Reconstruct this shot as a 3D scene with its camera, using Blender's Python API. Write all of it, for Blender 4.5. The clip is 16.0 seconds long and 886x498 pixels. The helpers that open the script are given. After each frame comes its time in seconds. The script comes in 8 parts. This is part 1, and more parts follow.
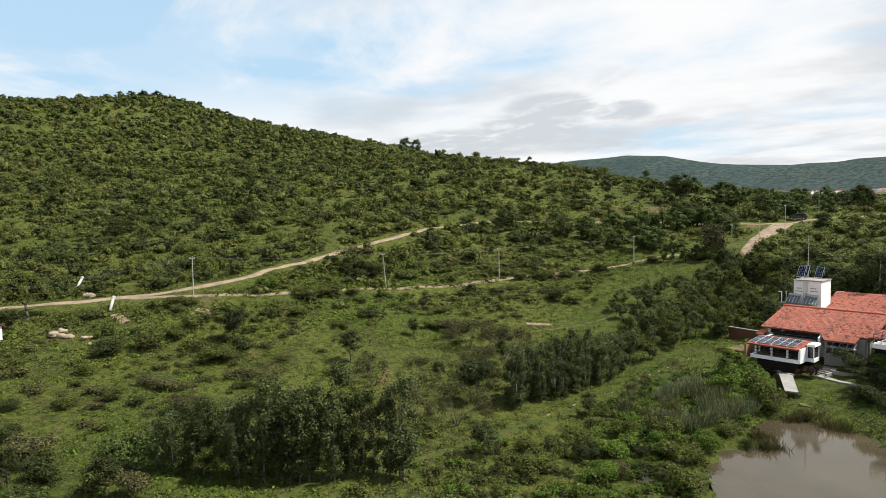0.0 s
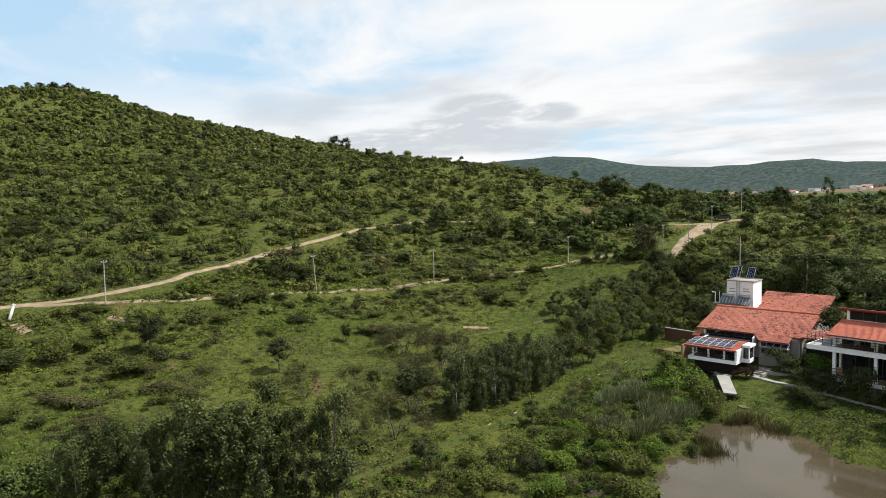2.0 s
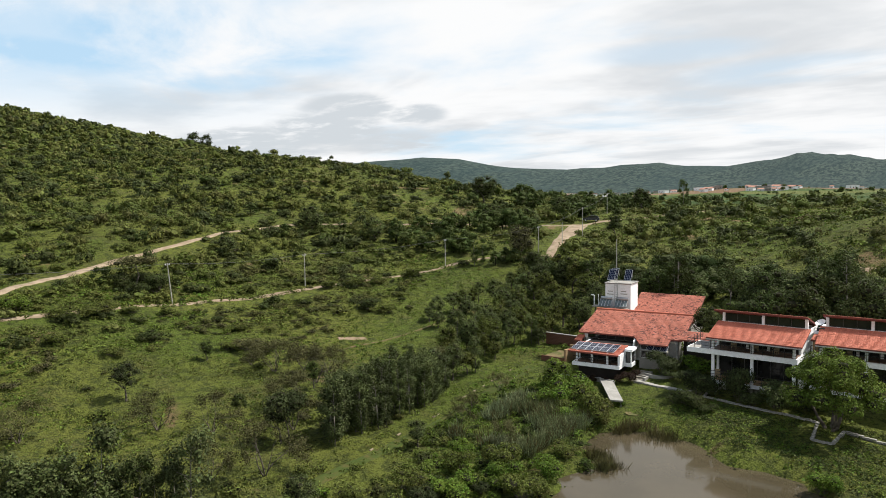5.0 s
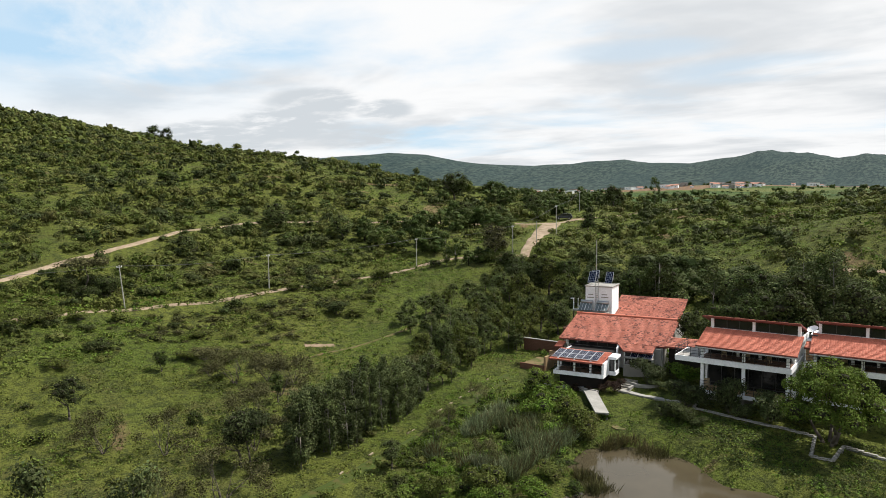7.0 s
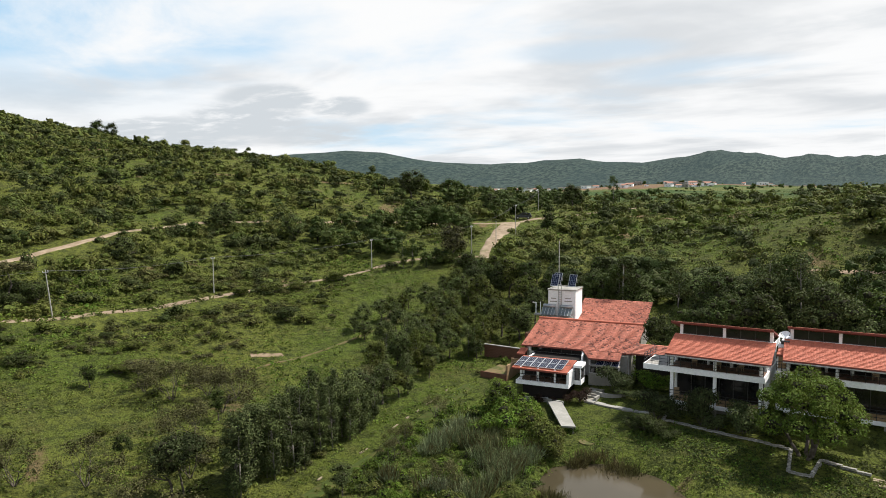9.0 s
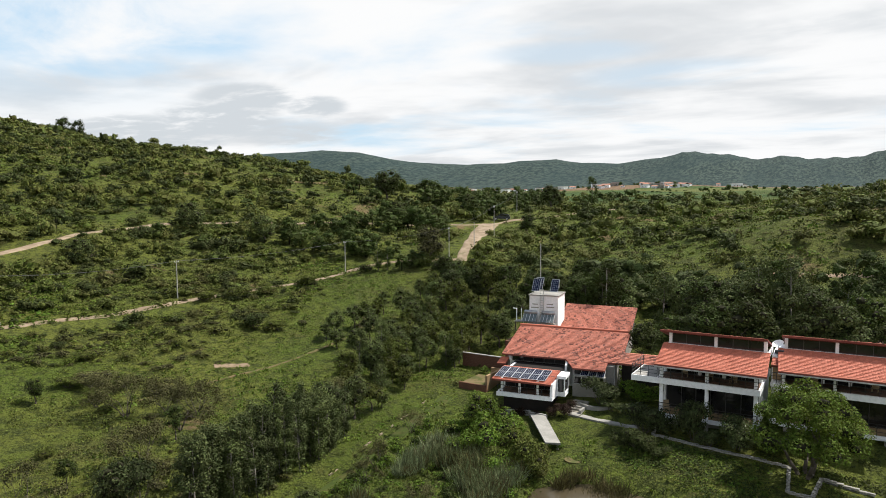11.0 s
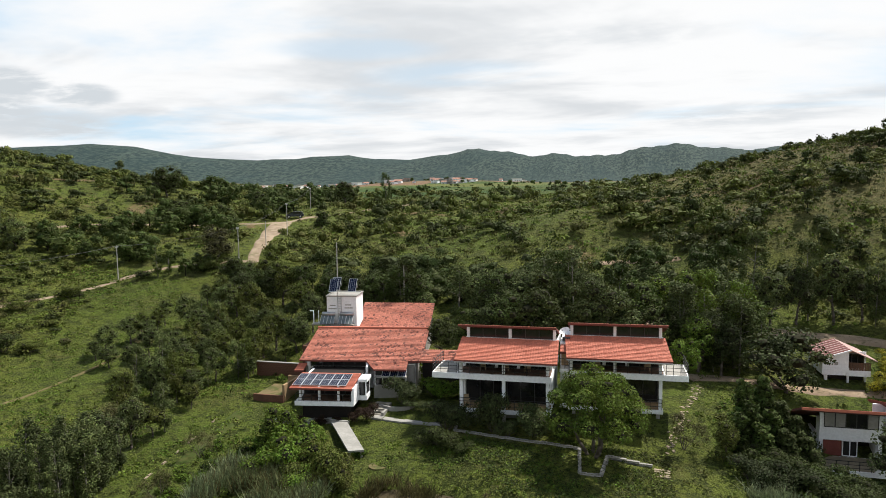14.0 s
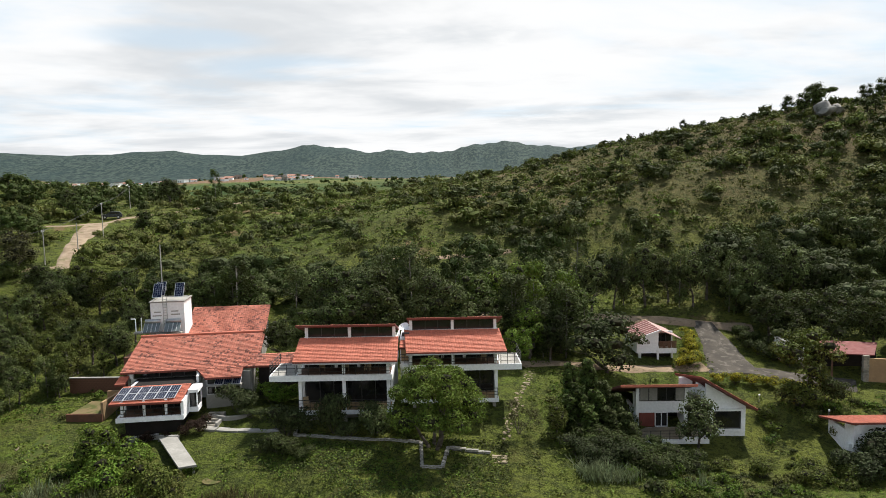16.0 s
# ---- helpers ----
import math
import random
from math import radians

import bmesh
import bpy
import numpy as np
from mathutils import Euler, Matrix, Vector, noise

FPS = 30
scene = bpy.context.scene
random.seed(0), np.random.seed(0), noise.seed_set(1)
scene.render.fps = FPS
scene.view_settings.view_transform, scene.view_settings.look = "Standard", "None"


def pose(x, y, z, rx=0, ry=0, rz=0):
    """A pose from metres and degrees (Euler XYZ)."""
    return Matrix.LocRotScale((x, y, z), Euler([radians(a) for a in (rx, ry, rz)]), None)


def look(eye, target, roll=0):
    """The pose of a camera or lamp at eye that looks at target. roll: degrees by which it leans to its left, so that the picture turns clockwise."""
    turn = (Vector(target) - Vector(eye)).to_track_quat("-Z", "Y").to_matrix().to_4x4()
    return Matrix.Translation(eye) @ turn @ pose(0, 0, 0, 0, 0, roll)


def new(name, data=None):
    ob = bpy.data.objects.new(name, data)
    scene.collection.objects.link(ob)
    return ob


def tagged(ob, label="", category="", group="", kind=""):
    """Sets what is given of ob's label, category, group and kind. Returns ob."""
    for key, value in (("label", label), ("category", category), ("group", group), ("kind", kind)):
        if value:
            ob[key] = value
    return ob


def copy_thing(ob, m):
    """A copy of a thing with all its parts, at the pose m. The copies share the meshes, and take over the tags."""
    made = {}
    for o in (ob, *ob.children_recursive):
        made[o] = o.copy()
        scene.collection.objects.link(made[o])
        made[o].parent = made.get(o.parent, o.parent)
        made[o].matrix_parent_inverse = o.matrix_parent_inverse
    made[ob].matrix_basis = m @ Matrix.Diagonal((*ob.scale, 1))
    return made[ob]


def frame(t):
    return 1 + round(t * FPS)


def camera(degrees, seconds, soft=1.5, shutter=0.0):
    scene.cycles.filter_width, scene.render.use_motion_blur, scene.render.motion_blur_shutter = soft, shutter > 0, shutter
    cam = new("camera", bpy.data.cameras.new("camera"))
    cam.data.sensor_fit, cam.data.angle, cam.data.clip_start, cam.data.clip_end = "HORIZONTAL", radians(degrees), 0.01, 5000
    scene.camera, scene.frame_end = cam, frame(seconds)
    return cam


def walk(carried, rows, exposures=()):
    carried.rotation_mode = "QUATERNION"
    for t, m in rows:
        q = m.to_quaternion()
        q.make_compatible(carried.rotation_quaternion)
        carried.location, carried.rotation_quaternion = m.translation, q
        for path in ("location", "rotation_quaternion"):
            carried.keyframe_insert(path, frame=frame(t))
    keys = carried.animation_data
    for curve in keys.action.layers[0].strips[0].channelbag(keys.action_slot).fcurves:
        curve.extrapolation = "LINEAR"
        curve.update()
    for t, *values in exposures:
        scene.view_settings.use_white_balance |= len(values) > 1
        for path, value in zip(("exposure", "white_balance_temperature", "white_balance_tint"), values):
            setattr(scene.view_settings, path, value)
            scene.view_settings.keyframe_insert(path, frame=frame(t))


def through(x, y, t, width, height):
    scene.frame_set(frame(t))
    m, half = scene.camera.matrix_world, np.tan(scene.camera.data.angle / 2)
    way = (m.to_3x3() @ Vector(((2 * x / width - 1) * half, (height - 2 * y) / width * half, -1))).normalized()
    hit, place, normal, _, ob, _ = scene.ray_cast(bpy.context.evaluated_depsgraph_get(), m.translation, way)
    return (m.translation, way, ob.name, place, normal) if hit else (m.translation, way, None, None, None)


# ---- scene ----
cam = camera(65.6, 16.0, 0.7)

EXPOSURE = 0.52
PATH = [
    (0, (20.041, -20.842, 19.413), (18.37, -19.75, 19.278), -1.1),
    (0.5, (19.039, -20.555, 19.392), (17.392, -19.429, 19.257), -1.0),
    (1, (18.247, -20.149, 19.425), (16.601, -19.021, 19.288), -0.9),
    (1.5, (17.476, -19.668, 19.477), (15.869, -18.485, 19.339), -0.9),
    (2, (16.588, -19.293, 19.499), (15.038, -18.037, 19.359), -0.9),
    (2.5, (15.803, -18.788, 19.541), (14.254, -17.53, 19.401), -0.8),
    (3, (14.923, -18.288, 19.569), (13.469, -16.922, 19.427), -0.9),
    (3.5, (14.139, -17.71, 19.597), (12.684, -16.345, 19.455), -0.8),
    (4, (13.293, -17.169, 19.655), (11.851, -15.791, 19.512), -0.7),
    (4.5, (12.454, -16.546, 19.62), (11.077, -15.102, 19.478), -0.7),
    (5, (11.573, -15.82, 19.741), (10.287, -14.296, 19.597), -0.8),
    (5.2, (11.171, -15.549, 19.745), (9.914, -14.0, 19.6), -0.9),
    (7.3, (7.236, -11.847, 20.181), (6.038, -10.253, 20.023), -0.6),
    (7.5, (6.941, -11.441, 20.191), (5.756, -9.837, 20.033), -0.6),
    (8, (6.256, -10.403, 20.196), (5.101, -8.779, 20.036), -0.6),
    (8.5, (5.563, -9.441, 20.214), (4.434, -7.797, 20.052), -0.5),
    (9, (4.906, -8.424, 20.262), (3.795, -6.768, 20.098), -0.5),
    (9.5, (4.167, -7.488, 20.283), (3.077, -5.819, 20.118), -0.5),
    (10, (3.597, -6.54, 20.282), (2.525, -4.86, 20.117), -0.5),
    (10.2, (3.363, -6.185, 20.278), (2.299, -4.5, 20.114), -0.4),
    (12.5, (1.592, -2.82, 20.387), (0.556, -1.117, 20.222), -0.5),
    (13, (1.414, -2.48, 20.401), (0.546, -0.686, 20.229), -0.5),
    (13.5, (1.392, -2.386, 20.397), (0.706, -0.516, 20.221), -0.6),
    (14, (1.41, -2.246, 20.405), (0.896, -0.322, 20.224), -0.8),
    (14.5, (1.43, -2.113, 20.411), (1.045, -0.159, 20.226), -0.9),
    (15, (1.46, -1.892, 20.42), (1.196, 0.081, 20.23), -1.0),
    (15.5, (1.475, -1.788, 20.425), (1.32, 0.197, 20.23), -1.2),
    (16, (1.488, -1.697, 20.43), (1.435, 0.292, 20.231), -1.1),
]
walk(cam, [(t, look(eye, target, roll)) for t, eye, target, roll in PATH], [(0, EXPOSURE), (12.5, EXPOSURE), (16.0, EXPOSURE + 0.03)])

# ---- light: broken cloud, sun high behind the houses ----
SUN_TO = Vector((0.46, 0.66, 1.12)).normalized()
sun = new("sun", bpy.data.lights.new("sun", "SUN"))
sun.data.energy, sun.data.angle, sun.data.color = 5.0, radians(0.6), (1.0, 0.95, 0.87)
sun.matrix_world = look((0, 0, 300), (-SUN_TO.x, -SUN_TO.y, 300 - SUN_TO.z))


def make_sky():
    w = bpy.data.worlds.new("sky")
    w.use_nodes = True
    scene.world = w
    nt = w.node_tree
    n, l = nt.nodes, nt.links
    n.clear()
    out = n.new("ShaderNodeOutputWorld")
    bg = n.new("ShaderNodeBackground")
    bg.inputs["Strength"].default_value = 0.0777
    l.new(bg.outputs[0], out.inputs[0])
    sky = n.new("ShaderNodeTexSky")
    sky.sky_type, sky.sun_disc = "NISHITA", False
    sky.sun_elevation = math.asin(SUN_TO.z)
    sky.sun_rotation = math.atan2(SUN_TO.x, SUN_TO.y)
    sky.air_density, sky.dust_density = 1.0, 1.5
    co = n.new("ShaderNodeTexCoord")
    sep = n.new("ShaderNodeSeparateXYZ")
    l.new(co.outputs["Generated"], sep.inputs[0])
    lift = n.new("ShaderNodeMath")
    lift.operation = "MAXIMUM"
    l.new(sep.outputs["Z"], lift.inputs[0])
    lift.inputs[1].default_value = 0.0
    add = n.new("ShaderNodeMath")
    add.operation = "ADD"
    l.new(lift.outputs[0], add.inputs[0])
    add.inputs[1].default_value = 0.09
    flat = n.new("ShaderNodeCombineXYZ")
    for axis in ("X", "Y"):
        d = n.new("ShaderNodeMath")
        d.operation = "DIVIDE"
        l.new(sep.outputs[axis], d.inputs[0])
        l.new(add.outputs[0], d.inputs[1])
        l.new(d.outputs[0], flat.inputs[axis])

    def layer(scale, detail, rough, lo, hi, shift, warp=0.0):
        m = n.new("ShaderNodeMapping")
        m.inputs["Location"].default_value = shift
        m.inputs["Rotation"].default_value = (0, 0, radians(24))
        m.inputs["Scale"].default_value = (0.75, 1.0, 1.0)
        l.new(flat.outputs[0], m.inputs[0])
        t = n.new("ShaderNodeTexNoise")
        t.inputs["Scale"].default_value, t.inputs["Detail"].default_value = scale, detail
        t.inputs["Roughness"].default_value, t.inputs["Distortion"].default_value = rough, warp
        l.new(m.outputs[0], t.inputs["Vector"])
        r = n.new("ShaderNodeMapRange")
        r.interpolation_type = "SMOOTHSTEP"
        r.inputs["From Min"].default_value, r.inputs["From Max"].default_value = lo, hi
        l.new(t.outputs["Fac"], r.inputs["Value"])
        return r.outputs["Result"]

    turn = n.new("ShaderNodeMath")
    turn.operation = "ARCTAN2"
    l.new(sep.outputs["X"], turn.inputs[0])
    l.new(sep.outputs["Y"], turn.inputs[1])
    rise = n.new("ShaderNodeMath")
    rise.operation = "ARCSINE"
    l.new(sep.outputs["Z"], rise.inputs[0])

    def banks(rows):
        """Soft long banks in the sky: bearing, height, half width and half height in degrees, strength."""
        total = None
        for az, el, wide, high, power in rows:
            away = []
            for source, centre, reach in ((turn, az, wide), (rise, el, high)):
                d = n.new("ShaderNodeMath")
                d.operation = "MULTIPLY_ADD"
                l.new(source.outputs[0], d.inputs[0])
                d.inputs[1].default_value, d.inputs[2].default_value = 1 / radians(reach), -centre / reach
                sq = n.new("ShaderNodeMath")
                sq.operation = "MULTIPLY"
                l.new(d.outputs[0], sq.inputs[0])
                l.new(d.outputs[0], sq.inputs[1])
                away.append(sq)
            both = n.new("ShaderNodeMath")
            l.new(away[0].outputs[0], both.inputs[0])
            l.new(away[1].outputs[0], both.inputs[1])
            soft = n.new("ShaderNodeMapRange")
            soft.interpolation_type = "SMOOTHSTEP"
            soft.inputs["From Min"].default_value, soft.inputs["From Max"].default_value = 1.6, 0.0
            soft.inputs["To Min"].default_value, soft.inputs["To Max"].default_value = 0.0, power
            l.new(both.outputs[0], soft.inputs["Value"])
            if total is None:
                total = soft.outputs["Result"]
            else:
                more = n.new("ShaderNodeMath")
                more.operation = "MAXIMUM"
                l.new(total, more.inputs[0])
                l.new(soft.outputs["Result"], more.inputs[1])
                total = more.outputs[0]
        return total

    cover = layer(0.42, 6.0, 0.58, CLOUD_LO, CLOUD_HI, CLOUD_SHIFT, 0.35)
    # towards the west the cloud opens into streaks over clear sky
    streaks = layer(0.55, 8.0, 0.64, 0.43, 0.60, (5.9, 2.0, 0.0), 0.6)
    west = n.new("ShaderNodeMapRange")
    west.interpolation_type = "SMOOTHSTEP"
    west.inputs["From Min"].default_value, west.inputs["From Max"].default_value = -0.62, -1.05
    l.new(sep.outputs["X"], west.inputs["Value"])
    high = n.new("ShaderNodeMapRange")
    high.interpolation_type = "SMOOTHSTEP"
    high.inputs["From Min"].default_value, high.inputs["From Max"].default_value = 0.07, 0.20
    l.new(sep.outputs["Z"], high.inputs["Value"])
    open_sky = n.new("ShaderNodeMath")
    open_sky.operation = "MULTIPLY"
    l.new(west.outputs["Result"], open_sky.inputs[0])
    l.new(high.outputs["Result"], open_sky.inputs[1])
    thin = n.new("ShaderNodeMix")
    l.new(open_sky.outputs[0], thin.inputs["Factor"])
    l.new(cover, thin.inputs["A"])
    l.new(streaks, thin.inputs["B"])
    # the cloud sheet breaks up overhead, where one looks straight through it
    over = n.new("ShaderNodeMapRange")
    over.interpolation_type = "SMOOTHSTEP"
    over.inputs["From Min"].default_value, over.inputs["From Max"].default_value = 0.32, 0.80
    l.new(sep.outputs["Z"], over.inputs["Value"])
    broken = layer(0.9, 6.0, 0.6, 0.50, 0.68, (2.3, 5.1, 0.0), 0.4)
    gaps = n.new("ShaderNodeMix")
    l.new(over.outputs["Result"], gaps.inputs["Factor"])
    l.new(thin.outputs["Result"], gaps.inputs["A"])
    l.new(broken, gaps.inputs["B"])
    # blue streaks between the banks of cloud
    wisps = n.new("ShaderNodeMath")
    wisps.operation = "MULTIPLY"
    l.new(banks(BLUE_STREAKS), wisps.inputs[0])
    l.new(layer(0.8, 8.0, 0.62, 0.62, 0.42, (5.9, 2.0, 0.0), 0.5), wisps.inputs[1])
    less = n.new("ShaderNodeMath")
    less.operation = "SUBTRACT"
    less.use_clamp = True
    l.new(gaps.outputs["Result"], less.inputs[0])
    l.new(wisps.outputs[0], less.inputs[1])
    cover = less.outputs[0]
    grey = layer(0.85, 5.0, 0.55, 0.46, 0.70, (3.1, 7.7, 2.0), 0.25)
    body = n.new("ShaderNodeMix")
    body.data_type = "RGBA"
    l.new(grey, body.inputs["Factor"])
    body.inputs["A"].default_value = CLOUD_LIGHT
    body.inputs["B"].default_value = CLOUD_GREY
    mix = n.new("ShaderNodeMix")
    mix.data_type = "RGBA"
    l.new(cover, mix.inputs["Factor"])
    pale = n.new("ShaderNodeMix")
    pale.data_type = "RGBA"
    haze = n.new("ShaderNodeMapRange")
    haze.inputs["From Min"].default_value, haze.inputs["From Max"].default_value = 0.25, 0.75
    haze.inputs["To Min"].default_value, haze.inputs["To Max"].default_value = 0.75, 0.15
    l.new(sep.outputs["Z"], haze.inputs["Value"])
    l.new(haze.outputs["Result"], pale.inputs["Factor"])
    l.new(sky.outputs[0], pale.inputs["A"])
    pale.inputs["B"].default_value = (5.3, 7.6, 9.6, 1.0)
    l.new(pale.outputs["Result"], mix.inputs["A"])
    l.new(body.outputs["Result"], mix.inputs["B"])
    # grey heaps of cloud low over the hills
    heaps = n.new("ShaderNodeMath")
    heaps.operation = "MULTIPLY"
    l.new(banks(GREY_HEAPS), heaps.inputs[0])
    l.new(layer(3.6, 8.0, 0.60, 0.22, 0.62, (9.3, 1.2, 0.0), 0.2), heaps.inputs[1])
    ragged = n.new("ShaderNodeMapRange")
    ragged.interpolation_type = "SMOOTHSTEP"
    ragged.inputs["From Min"].default_value, ragged.inputs["From Max"].default_value = 0.08, 0.80
    l.new(heaps.outputs[0], ragged.inputs["Value"])
    last = n.new("ShaderNodeMix")
    last.data_type = "RGBA"
    l.new(ragged.outputs["Result"], last.inputs["Factor"])
    l.new(mix.outputs["Result"], last.inputs["A"])
    last.inputs["B"].default_value = (5.9, 6.3, 6.65, 1.0)
    l.new(last.outputs["Result"], bg.inputs["Color"])


CLOUD_LO, CLOUD_HI, CLOUD_SHIFT = 0.28, 0.50, (1.7, 0.4, 0.0)
CLOUD_LIGHT, CLOUD_GREY = (8.75, 8.8, 8.85, 1.0), (6.4, 6.65, 6.9, 1.0)
GREY_HEAPS = [(-47.5, 7.5, 4.2, 1.3, 1.0), (-49.5, 5.8, 5.2, 1.5, 1.0), (-42.2, 7.0, 2.8, 1.0, 0.9), (-55.0, 4.6, 7.0, 1.5, 0.95), (-44.0, 4.7, 4.5, 1.0, 0.8), (-2, 11.5, 12, 1.2, 0.4), (8, 5.0, 8, 1.0, 0.5)]
BLUE_STREAKS = [(-57, 12.6, 11, 2.4, 0.62), (-88, 14.8, 11, 3.0, 0.62), (-70, 10.5, 9, 1.2, 0.4), (-86, 8.6, 8, 1.2, 0.45), (-13, 9.0, 8, 1.1, 0.45), (-22, 11.0, 7, 0.9, 0.4), (-58, 9.3, 6, 0.8, 0.4)]
make_sky()

# ---- the lie of the land: broad hills, then local swells (x, y, spread, height) ----
HILLS = [
    (-455, 150, 220, 20.0), (80, 220, 80, 11.8), (-22, 31, 80, -5.0), (250, 160, 80, 16.4), (0, 600, 220, 16.9),
    (-520, 20, 130, 11.2), (-600, 700, 130, 10.1), (250, 160, 130, 16.0), (300, 700, 80, 6.9), (-80, 56, 130, 1.2),
    (-540, -100, 130, 11.9), (-200, 700, 80, 9.3), (-455, 150, 130, 10.0), (-540, -100, 80, 11.8),
    (-500, 80, 220, 18.3), (0, 0, 80, -7.7), (250, 160, 220, 9.8), (-600, 700, 220, 14.0), (-500, 80, 130, 10.7),
    (-520, 20, 220, 16.7), (-200, -200, 220, -2.7), (300, 700, 220, 10.3),
]
SWELLS = [
    (42, 160, 32, 5.7), (58, 69, 32, -5.4), (90, 50, 32, -5.9), (-45, 70, 32, -2.2), (30, 230, 50, -2.2),
    (-180, 146, 50, 6.9), (29, 115, 12, 4.3), (28, 92, 20, -3.0), (84, 150, 20, 5.8), (250, 160, 50, 12.7),
    (150, 150, 32, 9.6), (-90, 16, 12, 3.3), (-5, 128, 12, 3.6), (-125, 42, 20, 3.7), (-540, -100, 50, 10.9),
    (-65, 105, 12, 2.0), (-94, -7, 12, 1.8), (-10, -30, 32, 2.9), (55, 95, 12, -2.2), (51, 120, 12, 2.9),
    (-500, 80, 50, 8.0), (-115, 158, 12, 2.6), (-50, 300, 50, 3.1), (-2, 66, 12, 1.0), (-190, 150, 45, 2.0),
    (-486, 34, 28, -9.0), (-458, 116, 24, -5.0),
]
# the range on the horizon: bearing, spread (degrees), height over its foot (metres)
RANGE = [(-41.5, 4.6, 50), (-24.0, 2.6, 18), (-11.8, 2.6, 34), (-5.2, 1.2, 13), (3.3, 2.7, 36), (18, 6, 30), (-60, 8, 40)]
LAWN_DIPS = [(-478, 40, 50, 3.5), (-445, 122, 45, -4.0), (-495, 72, 60, 4.5), (-250, 152, 55, 2.5), (-408, 172, 40, -1.5), (86, 150, 26, 0.8), (45, 162, 24, 1.5), (21, 57, 6, -1.6), (29, 58, 7, -1.2), (35, 56, 6, -1.0), (19, 64, 3, -0.8)]
WATER_Z = -3.2


def smooth(a, b, v):
    u = np.clip((v - a) / (b - a), 0, 1)
    return u * u * (3 - 2 * u)


def pond_edge(x, y):
    """Distance to the pond's shore, less than nought in the water."""
    a = np.hypot(x + 13.6, y - 42.4) - 5.0
    b = np.hypot(x + 5.0, y - 33.0) - 10.4
    wob = 0.35 * np.sin(x * 0.9 + 1.0) + 0.3 * np.sin(y * 1.1)
    k = 2.5
    h = np.clip(0.5 + 0.5 * (b - a) / k, 0, 1)
    return b * (1 - h) + a * h - k * h * (1 - h) + wob


def land(x, y):
    x, y = np.asarray(x, float), np.asarray(y, float)
    z = np.full(np.broadcast(x, y).shape, -2.0)
    for cx, cy, s, h in HILLS + SWELLS + LAWN_DIPS:
        z = z + h * np.exp(-((x - cx) ** 2 + (y - cy) ** 2) / (2 * s * s))
    far = np.hypot(x, y)
    bearing = np.degrees(np.arctan2(x, y))
    crest = 96 + 0 * bearing
    for b, s, h in RANGE:
        crest = crest + h * np.exp(-((bearing - b) ** 2) / (2 * s * s))
    crest = crest + 3.0 * np.sin(bearing * 1.9) + 1.6 * np.sin(bearing * 5.3 + 1)
    z = z + (crest - 0) * np.exp(-((far - 2400) / 420) ** 2) + 18 * smooth(430, 1250, far)
    z = z + 0.25 * np.sin(x * 0.21 + 0.7 * np.sin(y * 0.13)) * np.cos(y * 0.19) + 0.12 * np.sin(x * 0.61) * np.sin(y * 0.53 + 1.0)
    near = pond_edge(x, y)
    shore = np.where(near < 14, np.maximum(z, -2.9), z)
    dig = smooth(1.3, -1.6, near)
    return shore * (1 - dig) - 4.4 * dig


def axis_steps(lo, hi):
    inner = np.arange(lo, hi + 0.1, 2.0)
    up, down, step = [], [], 2.0
    a, b = hi, lo
    while a < 4300 or b > -4300:
        step = min(step * 1.05, 95.0) if a < 1700 else 110.0
        a, b = a + step, b - step
        up.append(a)
        down.append(b)
    return np.array(down[::-1] + inner.tolist() + up)


GX, GY = axis_steps(-128, 72), axis_steps(-34, 160)
GZ = land(GX[None, :], GY[:, None])


def ground(x, y):
    """The height of the ground sheet itself."""
    x, y = np.asarray(x, float), np.asarray(y, float)
    i = np.clip(np.searchsorted(GX, x) - 1, 0, len(GX) - 2)
    j = np.clip(np.searchsorted(GY, y) - 1, 0, len(GY) - 2)
    u, v = (x - GX[i]) / (GX[i + 1] - GX[i]), (y - GY[j]) / (GY[j + 1] - GY[j])
    return (GZ[j, i] * (1 - u) + GZ[j, i + 1] * u) * (1 - v) + (GZ[j + 1, i] * (1 - u) + GZ[j + 1, i + 1] * u) * v


def gz(x, y):
    return float(ground(x, y))


# ---- materials ----
def shader(name):
    m = bpy.data.materials.new(name)
    m.use_nodes = True
    nt = m.node_tree
    return m, nt.nodes, nt.links, nt.nodes["Principled BSDF"]


def coords(n, space="Object"):
    return n.new("ShaderNodeTexCoord").outputs[space]


def noise_of(n, l, vec, scale, detail=4.0, rough=0.55, warp=0.0):
    t = n.new("ShaderNodeTexNoise")
    t.inputs["Scale"].default_value, t.inputs["Detail"].default_value = scale, detail
    t.inputs["Roughness"].default_value, t.inputs["Distortion"].default_value = rough, warp
    l.new(vec, t.inputs["Vector"])
    return t.outputs["Fac"]


def span(n, l, value, lo, hi, a=0.0, b=1.0):
    r = n.new("ShaderNodeMapRange")
    r.interpolation_type = "SMOOTHSTEP"
    r.inputs["From Min"].default_value, r.inputs["From Max"].default_value = lo, hi
    r.inputs["To Min"].default_value, r.inputs["To Max"].default_value = a, b
    l.new(value, r.inputs["Value"])
    return r.outputs["Result"]


def blend(n, l, fac, a, b, mode="MIX"):
    m = n.new("ShaderNodeMix")
    m.data_type, m.blend_type = "RGBA", mode
    for key, v in (("Factor", fac), ("A", a), ("B", b)):
        if isinstance(v, (int, float)):
            m.inputs[key].default_value = v
        elif isinstance(v, tuple):
            m.inputs[key].default_value = (*v, 1.0)
        else:
            l.new(v, m.inputs[key])
    return m.outputs["Result"]


